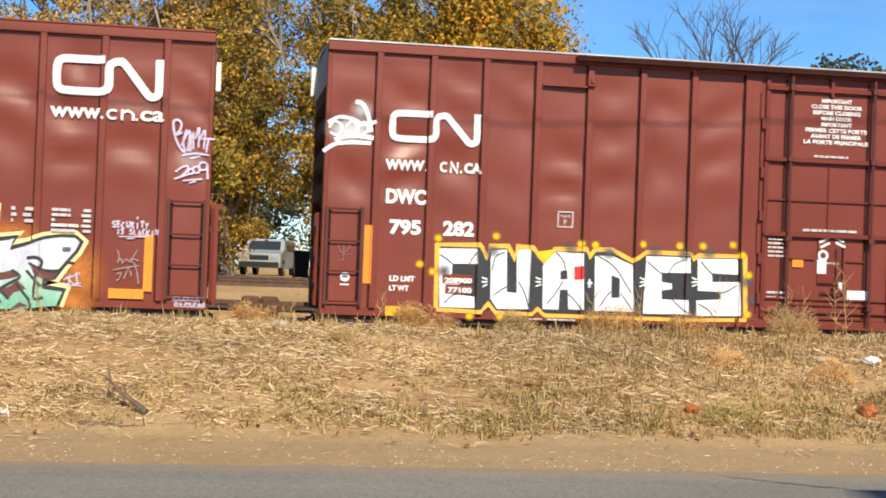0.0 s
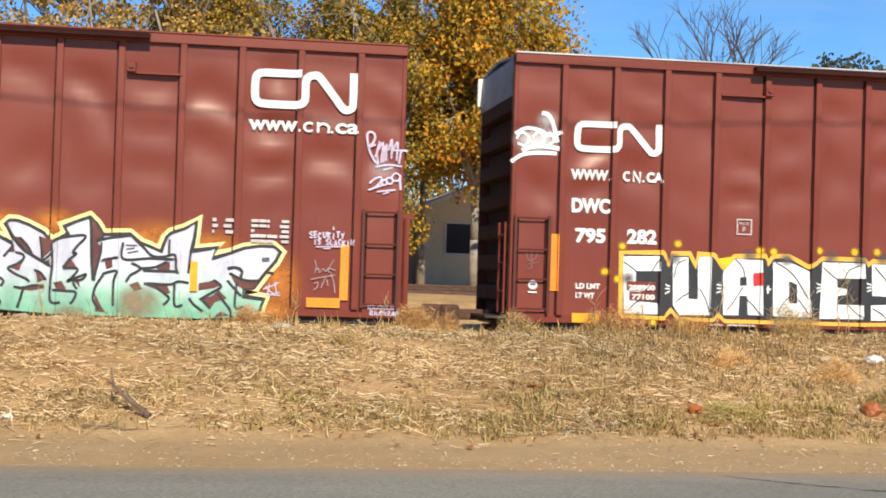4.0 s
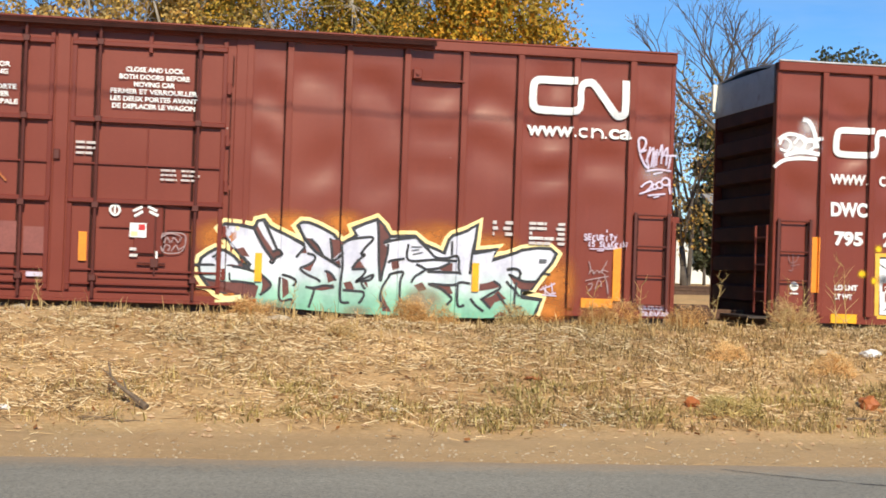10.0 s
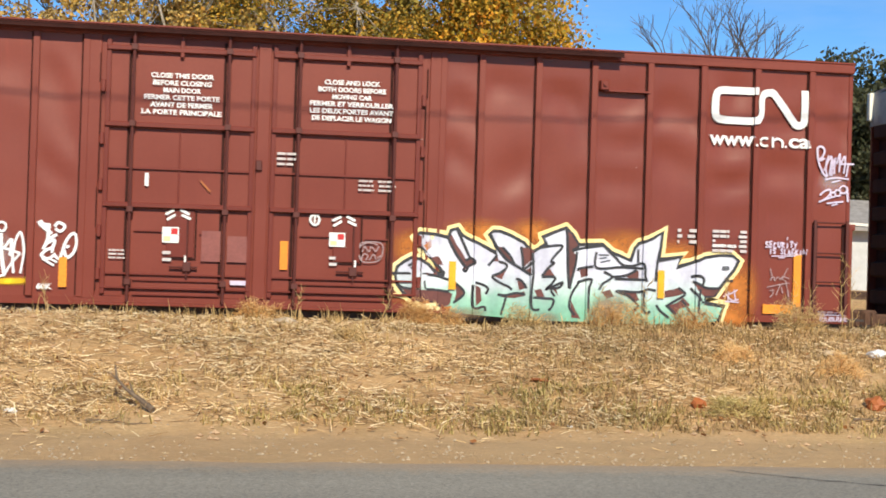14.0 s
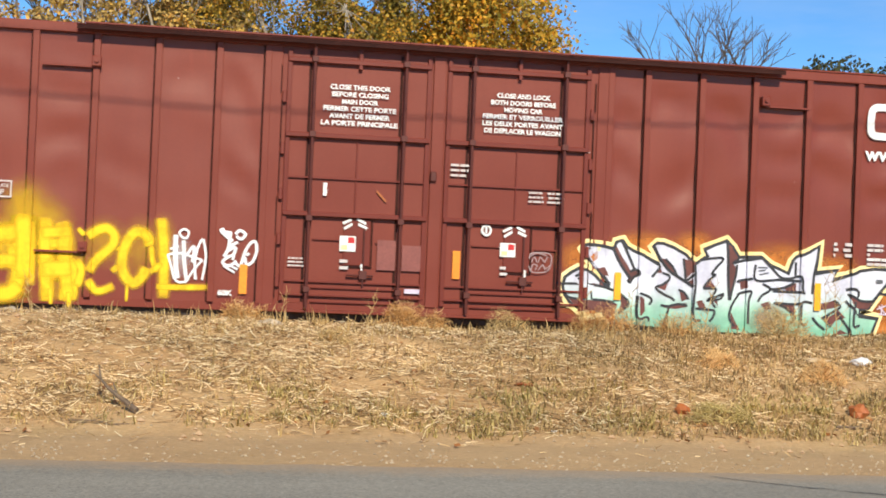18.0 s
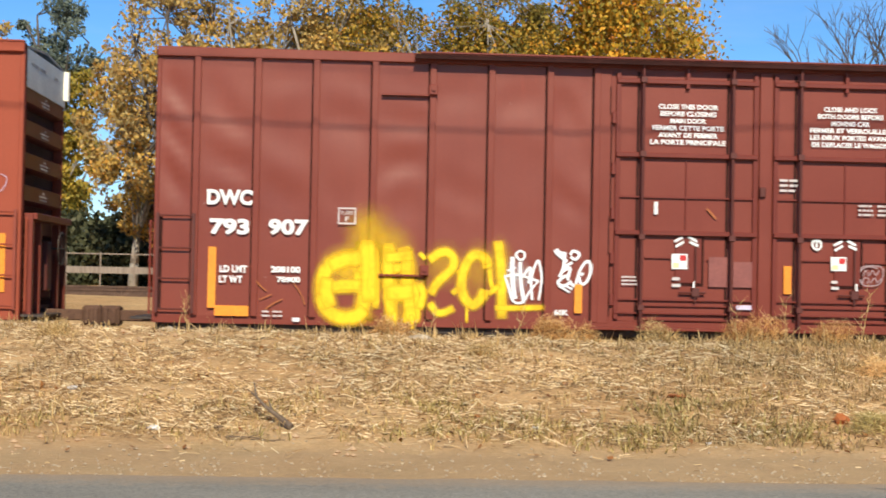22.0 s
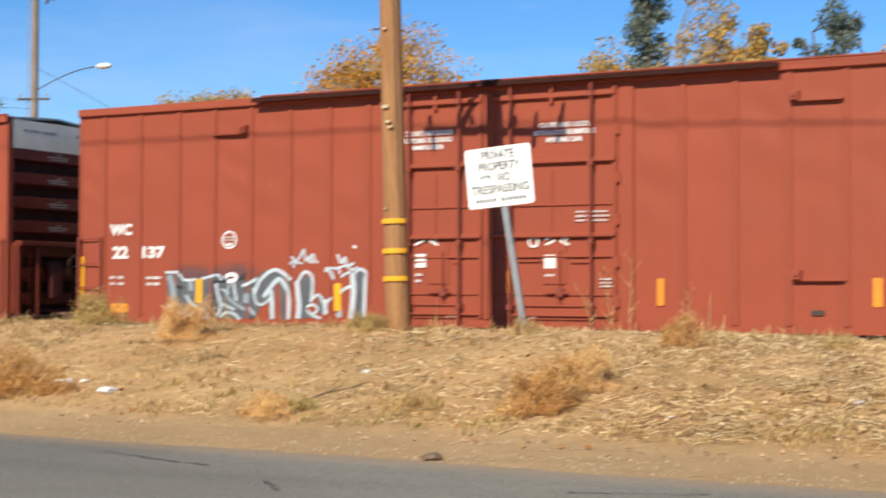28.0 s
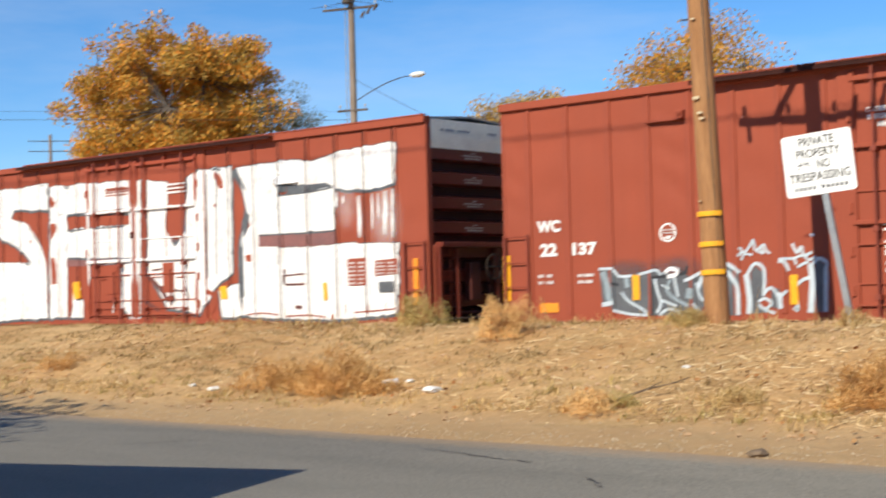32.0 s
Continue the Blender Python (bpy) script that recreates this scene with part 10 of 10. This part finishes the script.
def straw(n, seed, size, keep, name, mat, label, tilt=0.12, thick=0.005, x0=-24, x1=13, y0=12.2, y1=19.6):
    p = scatter(n, x0, x1, y0, y1, seed, keep)
    rs = np.random.RandomState(seed)
    a = rs.normal(0, 1.1, n)
    d = np.stack([np.cos(a), np.sin(a) * 0.9, rs.normal(0, tilt, n) + 0.12 * np.sin(a)], 1)
    L = size * rs.lognormal(-0.2, 0.5, n)[:, None]
    w = np.stack([-np.sin(a), np.cos(a), rs.uniform(0.2, 1.2, n)], 1)
    w /= np.linalg.norm(w, axis=1)[:, None]
    t = thick * rs.uniform(0.6, 1.6, n)[:, None]
    c = p + np.array([0, 0, 0.012]) + np.stack([0 * a, 0 * a, np.abs(rs.normal(0, 0.018, n))], 1)
    v = np.stack([c - d * L / 2 - w * t, c + d * L / 2 - w * t * 0.5, c + d * L / 2 + w * t * 0.5, c - d * L / 2 + w * t], 1).reshape(-1, 3)
    return quads(name, v, mat, label, "straw")


def bank(x, y):
    k = smooth(12.9, 13.7, y) * (1 - smooth(19.0, 19.6, y)) + 0.012
    return min(1.0, k * (0.18 + 0.95 * smooth(0.25, -0.2, bare(x, y))) * (0.06 + 0.18 * smooth(-13, -9, x) + 0.76 * smooth(-8, -3, x)))


straw(36000, 71, 0.125, lambda x, y: bank(x, y) * (1 - 0.3 * smooth(2, 6, x)), "straw", L_STRAW, "loose dry straw strewn over the bank", 0.26, 0.0046)
straw(22000, 73, 0.07, lambda x, y: (0.15 + 0.85 * bank(x, y)) * smooth(13.0, 13.6, y) * (0.35 + 0.65 * smooth(-13, -8, x)), "straw_bits", L_STRAW, "short broken straw on the bank", 0.10, 0.0055, y0=12.9)
straw(1300, 72, 0.035, lambda x, y: 0.4 * (1 - smooth(13.0, 14.5, y)) + 0.3, "straw_chaff", L_STRAW, "short chaff and straw on the road shoulder", 0.05, 0.004, y0=11.75)


def tufts(pts, blades, height, spread, mat, name, label, seed, width=0.006, category="grass", lean=0.5):
    rs = np.random.RandomState(seed)
    p = np.repeat(pts, blades, axis=0)
    n = len(p)
    a = rs.uniform(0, 2 * np.pi, n)
    r = spread * np.sqrt(rs.uniform(0, 1, n))
    root = p + np.stack([np.cos(a) * r, np.sin(a) * r, np.full(n, -0.01)], 1)
    h = height * rs.lognormal(-0.1, 0.45, n)[:, None]
    b = rs.uniform(0, 2 * np.pi, n)
    out = np.stack([np.cos(b), np.sin(b), np.zeros(n)], 1) * (lean * rs.uniform(0.1, 1.0, n))[:, None]
    up = np.array([0, 0, 1.0])
    mid = root + (up * 0.6 + out * 0.35) * h
    tip = root + (up * 0.9 + out * 1.0) * h
    w = np.stack([np.cos(b + 1.57), np.sin(b + 1.57), np.zeros(n)], 1) * (width * rs.uniform(0.6, 1.4, n))[:, None]
    v1 = np.stack([root - w, root + w, mid + w * 0.8, mid - w * 0.8], 1)
    v2 = np.stack([mid - w * 0.8, mid + w * 0.8, tip + w * 0.2, tip - w * 0.2], 1)
    v = np.concatenate([v1, v2], 1).reshape(-1, 3)
    return quads(name, v, mat, label, category)


tufts(scatter(1500, -24, 13, 13.0, 19.4, 81, lambda x, y: bank(x, y) * smooth(-9, 2, x) + 0.08), 7, 0.085, 0.07, L_TUFT, "dry_grass", "short dry grass tufts on the bank", 81)
tufts(scatter(620, -24, 13, 13.0, 15.0, 82, lambda x, y: (0.12 + 0.88 * smooth(-2.0, 2.0, x)) * smooth(13.0, 13.4, y) * (1 - smooth(14.2, 15.0, y)) * smooth(0.2, -0.3, bare(x * 1.3, y))), 16, 0.075, 0.14, L_OLIVEGRASS, "green_grass", "olive and straw grass tufts at the foot of the bank", 82, 0.006, lean=1.8)
tufts(scatter(2100, 1.5, 13, 13.2, 18.6, 85, lambda x, y: smooth(1.5, 6, x) * smooth(0.45, -0.1, bare(x * 1.2, y * 1.2))), 10, 0.07, 0.12, L_DULL, "dull_weeds", "low dull olive-brown weeds on the bank", 85, 0.006, "weeds", 1.2)
tufts(scatter(230, -24, -1, 13.0, 14.2, 86, lambda x, y: smooth(13.0, 13.25, y) * (1 - smooth(13.6, 14.2, y)) * smooth(0.25, -0.25, bare(x * 1.5, y))), 14, 0.075, 0.16, L_TUFT, "tan_grass", "pale tan grass clumps at the foot of the bank", 86, 0.005, lean=1.1)
tufts(scatter(1500, -32, -10, 13.6, 19.4, 88, lambda x, y: smooth(-10, -14, x) * smooth(0.5, -0.2, bare(x * 0.7, y * 0.9))), 9, 0.045, 0.16, L_DULL, "dull_weeds", "low dull olive-brown weeds on the bank", 88, 0.006, "weeds", 1.6)
tufts(scatter(500, -24, -4, 14.0, 18.6, 87, lambda x, y: smooth(0.2, -0.35, bare(x * 0.8, y * 0.8 + 5))), 12, 0.06, 0.12, L_DULL, "dull_weeds", "low dull olive-brown weeds on the bank", 87, 0.006, "weeds", 1.2)
tufts(scatter(230, -24, 13, 17.2, 18.9, 83, lambda x, y: smooth(0.3, -0.3, bare(x, y * 1.3))), 10, 0.14, 0.12, L_TUFT, "tall_dry_grass", "taller dry grass along the crest of the bank", 83)
leafp = scatter(1500, -24, 13, 12.6, 18.5, 84, lambda x, y: 0.15 + 0.85 * smooth(0.1, 0.5, noise.noise((x * 0.7, y * 0.9, 21.0))))
rs = np.random.RandomState(84)
n = len(leafp)
u = rs.normal(size=(n, 3)) * np.array([1, 1, 0.35])
u /= np.linalg.norm(u, axis=1)[:, None]
w = np.cross(u, np.array([0, 0, 1.0]) + rs.normal(0, 0.4, (n, 3)))
w /= np.linalg.norm(w, axis=1)[:, None]
s = rs.uniform(0.015, 0.045, n)[:, None]
c = leafp + np.array([0, 0, 0.03])
quads("fallen_leaves", np.stack([c - u * s, c + w * s * 0.7, c + u * s, c - w * s * 0.7], 1).reshape(-1, 3), L_FALLEN, "brown and orange fallen leaves", "leaves")

M_STONE = mottled("tan_grey_stone", (0.34, 0.26, 0.17), (0.50, 0.40, 0.28), 8, 0.95, spec=0.1)
M_CLOD = mottled("earth_clod", (0.42, 0.26, 0.14), (0.54, 0.36, 0.21), 8, 0.95)


def pebbles(name, pts, smin, smax, mat, label, seed):
    rs = np.random.RandomState(seed)
    V, F = [], []
    for x, y, z in pts:
        r = rs.uniform(smin, smax)
        k = len(V)
        o = rs.uniform(0.7, 1.2, 6) * r
        V += [(x + o[0], y, z + r * 0.2), (x - o[1], y, z + r * 0.2), (x, y + o[2], z + r * 0.2), (x, y - o[3], z + r * 0.2), (x, y, z + o[4] * 0.9), (x, y, z - r * 0.5)]
        F += [(k, k + 2, k + 4), (k + 2, k + 1, k + 4), (k + 1, k + 3, k + 4), (k + 3, k, k + 4), (k + 2, k, k + 5), (k + 1, k + 2, k + 5), (k + 3, k + 1, k + 5), (k, k + 3, k + 5)]
    return tagged(link_mesh(name, V, F, mat), label, "stones", kind="stuff")


pebbles("pebbles", scatter(2200, -24, 13, 11.6, 17.5, 91, lambda x, y: 0.25 + 0.75 * (1 - smooth(12.6, 13.6, y))), 0.006, 0.020, M_STONE, "small tan-grey stones on the shoulder and bank", 91)
pebbles("road_edge_gravel", scatter(1500, -24, 13, 11.3, 12.5, 93, lambda x, y: smooth(11.3, 11.9, y) * (1 - smooth(12.1, 12.5, y))), 0.006, 0.020, M_STONE, "loose gravel along the edge of the asphalt", 93)
pebbles("earth_clods", scatter(1500, -24, 13, 12.6, 18.5, 92, lambda x, y: smooth(0.0, 0.5, bare(x, y)) + 0.05), 0.012, 0.045, M_CLOD, "clods of dry earth on the bank", 92)


def dry_bush(x, y, r, h, mat, label, seed, twigs=420, category="dry bush"):
    """A tangle of fine forked twigs."""
    rnd = random.Random(seed)
    g = ground_z(x, y)
    t = thing("dry_bush", (x, y, g - 0.02), label, category, "dry bushes on the bank")
    V, F = [], []
    bm = bmesh.new()
    for i in range(9):
        a = rnd.uniform(0, 6.283)
        q = rnd.uniform(0.2, 0.7)
        rod(bm, (0, 0, 0), (math.cos(a) * r * q, math.sin(a) * r * q, h * rnd.uniform(0.5, 0.9)), 0.008, 0.003, 4, False)
    tagged(part("stem_tangle", bm, L_RUST, t), kind="stuff")
    made = 0
    while made < twigs * 3.0:
        a, e = rnd.uniform(0, 6.283), rnd.uniform(0.0, 1.0) ** 1.3
        lobe = 0.75 + 0.5 * noise.noise((math.cos(a) * 1.4, math.sin(a) * 1.4, seed * 0.37))
        rr = r * lobe * math.sqrt(rnd.random()) * (1 - 0.35 * e)
        p = Vector((math.cos(a) * rr, math.sin(a) * rr, h * e * (1.15 - 0.6 * (rr / r) ** 2) * (0.8 + 0.6 * noise.noise((math.cos(a) * rr * 3, math.sin(a) * rr * 3, seed * 0.11)))))
        if noise.noise(p * 4.0 + Vector((seed, 0, 0))) < -0.18:
            continue
        made += 1
        d = Vector((rnd.gauss(0, 1), rnd.gauss(0, 1), rnd.gauss(0.4, 0.8))).normalized() * rnd.uniform(0.03, 0.12) * (0.5 + r)
        w = d.orthogonal().normalized() * rnd.uniform(0.0014, 0.0036)
        k = len(V)
        m = p + d * 0.5 + Vector((0, 0, rnd.uniform(-0.02, 0.02)))
        V += [p - w, p + w, m + w, m - w, p + d]
        F += [(k, k + 1, k + 2, k + 3), (k + 3, k + 2, k + 4)]
    if mat == L_RUST:
        half = len(F) // 3 // 2 * 2
        tagged(link_mesh("pale_twig_tangle", [tuple(v + Vector((0.03, 0.02, 0.05))) for v in V], F[:half], L_AMBER, t), kind="stuff")
    tagged(link_mesh("twig_tangle", [tuple(v) for v in V], F, mat, t), kind="stuff")
    return t


RUSTY = "rust-brown dried bush on the bank"
STRAWY = "straw-coloured dried weed at the crest"
for x, y, r, h, mat, lab, tw in ((-13.7, 14.0, 1.15, 0.42, L_RUST, RUSTY, 2000), (-15.0, 14.1, 0.8, 0.36, L_RUST, RUSTY, 900), (-12.75, 13.9, 0.4, 0.24, L_RUST, RUSTY, 350), (-6.1, 14.15, 0.62, 0.5, L_RUST, RUSTY, 1500), (-6.0, 15.0, 0.6, 0.4, L_AMBER, "tan feathery dried weed on the bank", 1100),
                                 (-12.85, 16.75, 0.6, 0.62, L_AMBER, "golden dried weed clump at the crest", 1700), (-16.1, 18.5, 0.75, 0.6, L_OLIVEGRASS, "olive-green weed beside the track", 1100), (7.6, 18.2, 0.62, 0.45, L_TUFT, STRAWY, 800), (0.4, 18.2, 0.5, 0.28, L_RUST, STRAWY, 500), (1.4, 16.4, 0.28, 0.22, L_TUFT, STRAWY, 260),
                                 (5.8, 15.9, 0.5, 0.2, L_AMBER, "amber dried weed on the bank", 900), (6.9, 15.4, 0.4, 0.22, L_AMBER, "amber dried weed on the bank", 700), (5.1, 13.8, 0.5, 0.16, L_OLIVEGRASS, "olive-green grass clump by the shoulder", 450), (-5.5, 17.0, 0.42, 0.34, L_RUST, RUSTY, 500), (-9.2, 13.45, 0.55, 0.2, L_AMBER, "pale golden dried weed by the shoulder", 700), (-8.9, 13.7, 0.35, 0.16, L_OLIVEGRASS, "olive-green grass clump by the shoulder", 300), (-7.6, 14.0, 0.5, 0.2, L_TUFT, "pale straw weed on the bank", 500), (-10.4, 17.75, 0.55, 0.22, L_OLIVEGRASS, "olive and straw grass at the foot of the pole", 500), (-3.6, 17.3, 0.4, 0.22, L_TUFT, STRAWY, 350), (3.9, 18.3, 0.5, 0.32, L_TUFT, STRAWY, 500), (2.6, 18.4, 0.62, 0.3, L_RUST, RUSTY, 800), (5.2, 18.5, 0.6, 0.4, L_RUST, RUSTY, 800), (6.2, 18.4, 0.5, 0.36, L_RUST, STRAWY, 450), (-20.5, 14.4, 0.6, 0.25, L_RUST, RUSTY, 350), (-10.3, 17.9, 0.5, 0.22, L_TUFT, STRAWY, 420), (-8.0, 17.9, 0.35, 0.2, L_TUFT, STRAWY, 300)):
    dry_bush(x, y, r, h, mat, lab, int(abs(x) * 100 + y * 7), tw)


def tall_weed(x, y, h, seed):
    rnd = random.Random(seed)
    t = thing("tall_weed", (x, y, ground_z(x, y) - 0.02), "tall bare weed stalk with side stems", "weed", "tall weeds at the crest")
    bm = bmesh.new()
    p = Vector((0, 0, 0))
    d = Vector((rnd.uniform(-0.25, 0.25), 0, 1)).normalized()
    for i in range(6):
        e = p + d * h / 6
        rod(bm, p, e, 0.009 * (1 - i / 8), 0.008 * (1 - (i + 1) / 8), 5, False)
        for k in range(2):
            b = Vector((rnd.uniform(-1, 1), rnd.uniform(-0.6, 0.6), rnd.uniform(0.3, 1.0))).normalized() * h * rnd.uniform(0.12, 0.28)
            rod(bm, e, e + b, 0.005, 0.002, 4, False)
            rod(bm, e + b * 0.6, e + b * 0.6 + Vector((rnd.uniform(-0.1, 0.1), 0, 0.1)), 0.003, 0.002, 4, False)
        p = e
        d = (d + Vector((rnd.uniform(-0.2, 0.2), 0, 0.05))).normalized()
    part("stalk", bm, L_TUFT, t)


for i, (x, h) in enumerate(((8.3, 0.75), (8.5, 0.9), (7.5, 0.6), (7.9, 0.6), (-6.9, 0.85), (-6.6, 1.0), (-7.2, 0.6), (-5.9, 0.6), (4.9, 0.5), (5.6, 0.6), (6.6, 0.7), (2.0, 0.4), (-2.2, 0.45), (0.9, 0.4), (-13.2, 0.35))):
    tall_weed(x, 18.35 + 0.1 * math.sin(i * 2.1), h, 300 + i)

# ---- single things on the bank and road ----
M_PAPER = mottled("dirty_white_paper", (0.75, 0.74, 0.72), (0.60, 0.58, 0.55), 10, 0.8)
M_TANPAPER = mottled("tan_cardboard", (0.55, 0.40, 0.24), (0.46, 0.33, 0.2), 10, 0.85)
M_DEADWOOD = mottled("dead_wood", (0.11, 0.075, 0.05), (0.2, 0.14, 0.09), 8, 0.9, bump_s=0.4)


def litter(x, y, r, mat, label, seed, flat=0.45, name="litter"):
    """A crumpled scrap."""
    bm = bmesh.new()
    bmesh.ops.create_icosphere(bm, subdivisions=2, radius=r)
    for v in bm.verts:
        k = 1 + 0.55 * noise.noise(v.co * (2.2 / r) + Vector((seed, 0, 0)))
        v.co *= k
        v.co.z *= flat
    ob = part(name, bm, mat)
    ob.location = (x, y, ground_z(x, y) + r * flat * 0.6)
    return tagged(ob, label, name.replace("_", " "), "litter on the bank" if name == "litter" else "")


PAPER = "crumpled white scrap of paper on the bank"
for i, (x, y, r) in enumerate(((7.72, 16.05, 0.13), (1.71, 13.7, 0.05), (-13.0, 14.35, 0.12), (-11.9, 13.9, 0.12), (-15.9, 13.7, 0.08), (-1.9, 13.5, 0.06), (-12.8, 14.5, 0.06), (-16.6, 13.9, 0.06), (-9.0, 15.3, 0.05), (-4.6, 13.9, 0.04), (3.3, 13.3, 0.03), (-2.9, 14.7, 0.05))):
    litter(x, y, r, M_PAPER, PAPER, i * 3.1)
litter(7.2, 16.1, 0.14, M_TANPAPER, "crumpled tan cardboard scrap on the bank", 5.0, 0.3)
litter(-2.4, 18.2, 0.12, M_STONE, "grey stone lying at the crest", 8.0, 0.5, "stone")
litter(0.75, 17.6, 0.14, M_STONE, "pale grey stone lying on the bank", 9.0, 0.4, "stone")
litter(-6.2, 11.75, 0.09, M_DEADWOOD, "dark clod lying on the road edge", 12.0, 0.5, "stone")
litter(6.75, 14.05, 0.10, G_ORANGE, "shrivelled orange-brown gourd on the bank", 14.0, 0.85, "gourd")
litter(4.8, 13.95, 0.075, G_ORANGE, "crumpled orange-brown dry leaf ball", 16.0, 0.8, "leaf_ball")
litter(3.32, 14.75, 0.11, G_ORANGE, "dull rust-red scrap lying in the straw", 18.0, 0.18)


def branch(x, y, length, turn, lift, label, seed, thick=0.02):
    rnd = random.Random(seed)
    t = thing("branch", (x, y, ground_z(x, y) + 0.03), label, "branch", "dead branches on the bank")
    bm = bmesh.new()
    p = Vector((0, 0, 0))
    d = Vector((math.cos(turn), math.sin(turn), lift)).normalized()
    for i in range(5):
        e = p + d * length / 5
        rod(bm, p, e, thick * (1 - i / 6), thick * (1 - (i + 1) / 6), 7, i == 0)
        if i in (1, 3):
            b = (d + Vector((rnd.uniform(-0.6, 0.6), rnd.uniform(-0.6, 0.6), 0.2))).normalized() * length * 0.3
            rod(bm, e, e + b, thick * 0.5, 0.004, 5, False)
        p = e
        d = (d + Vector((rnd.uniform(-0.25, 0.25), rnd.uniform(-0.25, 0.25), -0.05))).normalized()
    part("wood", bm, M_DEADWOOD, t)


branch(-0.62, 13.5, 0.7, 2.4, 0.5, "short dark broken branch lying on the bank", 401, 0.032)
branch(-9.05, 13.85, 0.8, 0.9, 0.35, "grey forked dead branch on the bank", 402, 0.018)
branch(6.3, 13.6, 0.45, 0.1, 0.02, "thin pale dead branch by the shoulder", 403, 0.014)
branch(-1.2, 13.2, 0.5, 0.05, 0.02, "thin dead twig on the shoulder", 404, 0.010)
branch(6.55, 12.75, 0.18, 0.3, 0.05, "small black twig on the shoulder", 405)

# cracks in the asphalt: thin sunken seams of tar
M_TAR = mottled("tar_seam", (0.03, 0.03, 0.03), (0.05, 0.05, 0.05), 9, 0.7)
for seed, (x0, y0, x1, y1) in enumerate(((4.1, 11.15, 5.6, 10.0), (-12.4, 9.4, -11.9, 10.2), (-9.2, 10.6, -7.6, 10.2), (-6.6, 9.6, -6.2, 9.2), (-4.2, 10.2, -3.2, 10.6), (8.0, 10.9, 6.8, 10.2))):
    rnd = random.Random(500 + seed)
    V, F = [], []
    m = 14
    for i in range(m + 1):
        q = i / m
        x, y = x0 + (x1 - x0) * q + rnd.uniform(-0.03, 0.03), y0 + (y1 - y0) * q + rnd.uniform(-0.04, 0.04)
        w = 0.006 + 0.012 * rnd.random()
        z = 0.034 - max(0.0, (y - 7.3)) * 0.0049 + 0.002
        V += [(x, y - w, z), (x, y + w, z)]
        if i:
            F.append((2 * i - 2, 2 * i, 2 * i + 1, 2 * i - 1))
    tagged(link_mesh("asphalt_crack", V, F, M_TAR), "dark crack filled with tar across the road", "crack", "cracks in the road")

# ---- behind and beside the camera ----
# unseen box truck, added so its top edges throw the shadow on the road
truck_t = thing("box_truck", (-10.85, 2.34, 0), "unseen white box truck that casts the road shadow", "truck")
truck_t.rotation_euler = (0, 0, radians(20))
bm = bmesh.new()
box(bm, -2.6, 2.6, -1.15, 1.15, 0.9, 3.36, 0.03)
part("cargo_box", bm, M_WALLWHITE, truck_t)
bm = bmesh.new()
box(bm, -4.6, -2.7, -1.0, 1.0, 0.5, 2.3, 0.12)
part("cab", bm, M_WALLWHITE, truck_t)
bm = bmesh.new()
box(bm, -4.5, 2.6, -0.45, 0.45, 0.55, 0.9)
part("chassis", bm, M_BLACK, truck_t)
for sx in (-3.7, 1.5):
    for sy in (-1, 1):
        bm = bmesh.new()
        rod(bm, (0, -0.13, 0), (0, 0.13, 0), 0.45, seg=20)
        part("wheel", bm, M_BLACK, truck_t).location = (sx, sy * 0.95, 0.45)
# unseen tree, added for the shadow streaks at the road's left
broadleaf(-18.5, 0.2, 8.5, 8.6, 3.2, "unseen thin-leaved street tree that shadows the road", L_THIN, 71, 60, 150, 0.13, group="street trees", gaps=0.42)
# unseen van, added for the brief shadow at the start
passing = parked_car(7.1, 6.75, radians(180), M_DARKCAR, "unseen dark van driving away, there for its shadow", 2.2, 5.0)
tagged(passing, group="traffic on the road")
passing.location.z = 0.03

# ties under the track
bm = bmesh.new()
box(bm, -0.115, 0.115, -1.3, 1.3, -0.18, 0.0, 0.01)
tie = part("tie", bm, M_TIE)
tie.location = (-35, TRACK_Y, RAIL - 0.158)
tagged(tie, "dark creosoted wooden railway tie", "railway tie", "ties of the track")
for i in range(1, 90):
    copy_thing(tie, Matrix.Translation((-35 + 0.56 * i, TRACK_Y, RAIL - 0.158)))


# ---- what moves ----
def motions():
    def travel(t):
        return lerp_table(TRAVEL, t)
    for car, xc in ((car_a, XA), (car_b, XB), (car_c, XC), (car_d, XD)):
        walk(car, [(t, pose(xc + s, TRACK_Y, 0)) for t, s in TRAVEL])
    walk(passing, [(t, pose(7.1 + 12 * t, 6.75, 0.03, 0, 0, 180)) for t in (0, 8, 16, 24, 32)])
    ts = [i * 0.5 for i in range(65)]
    for ws in WHEELSETS:
        x, y, z = ws.location
        walk(ws, [(t, pose(x, y, z, 0, math.degrees(travel(t) / 0.42), 0)) for t in ts])


motions()
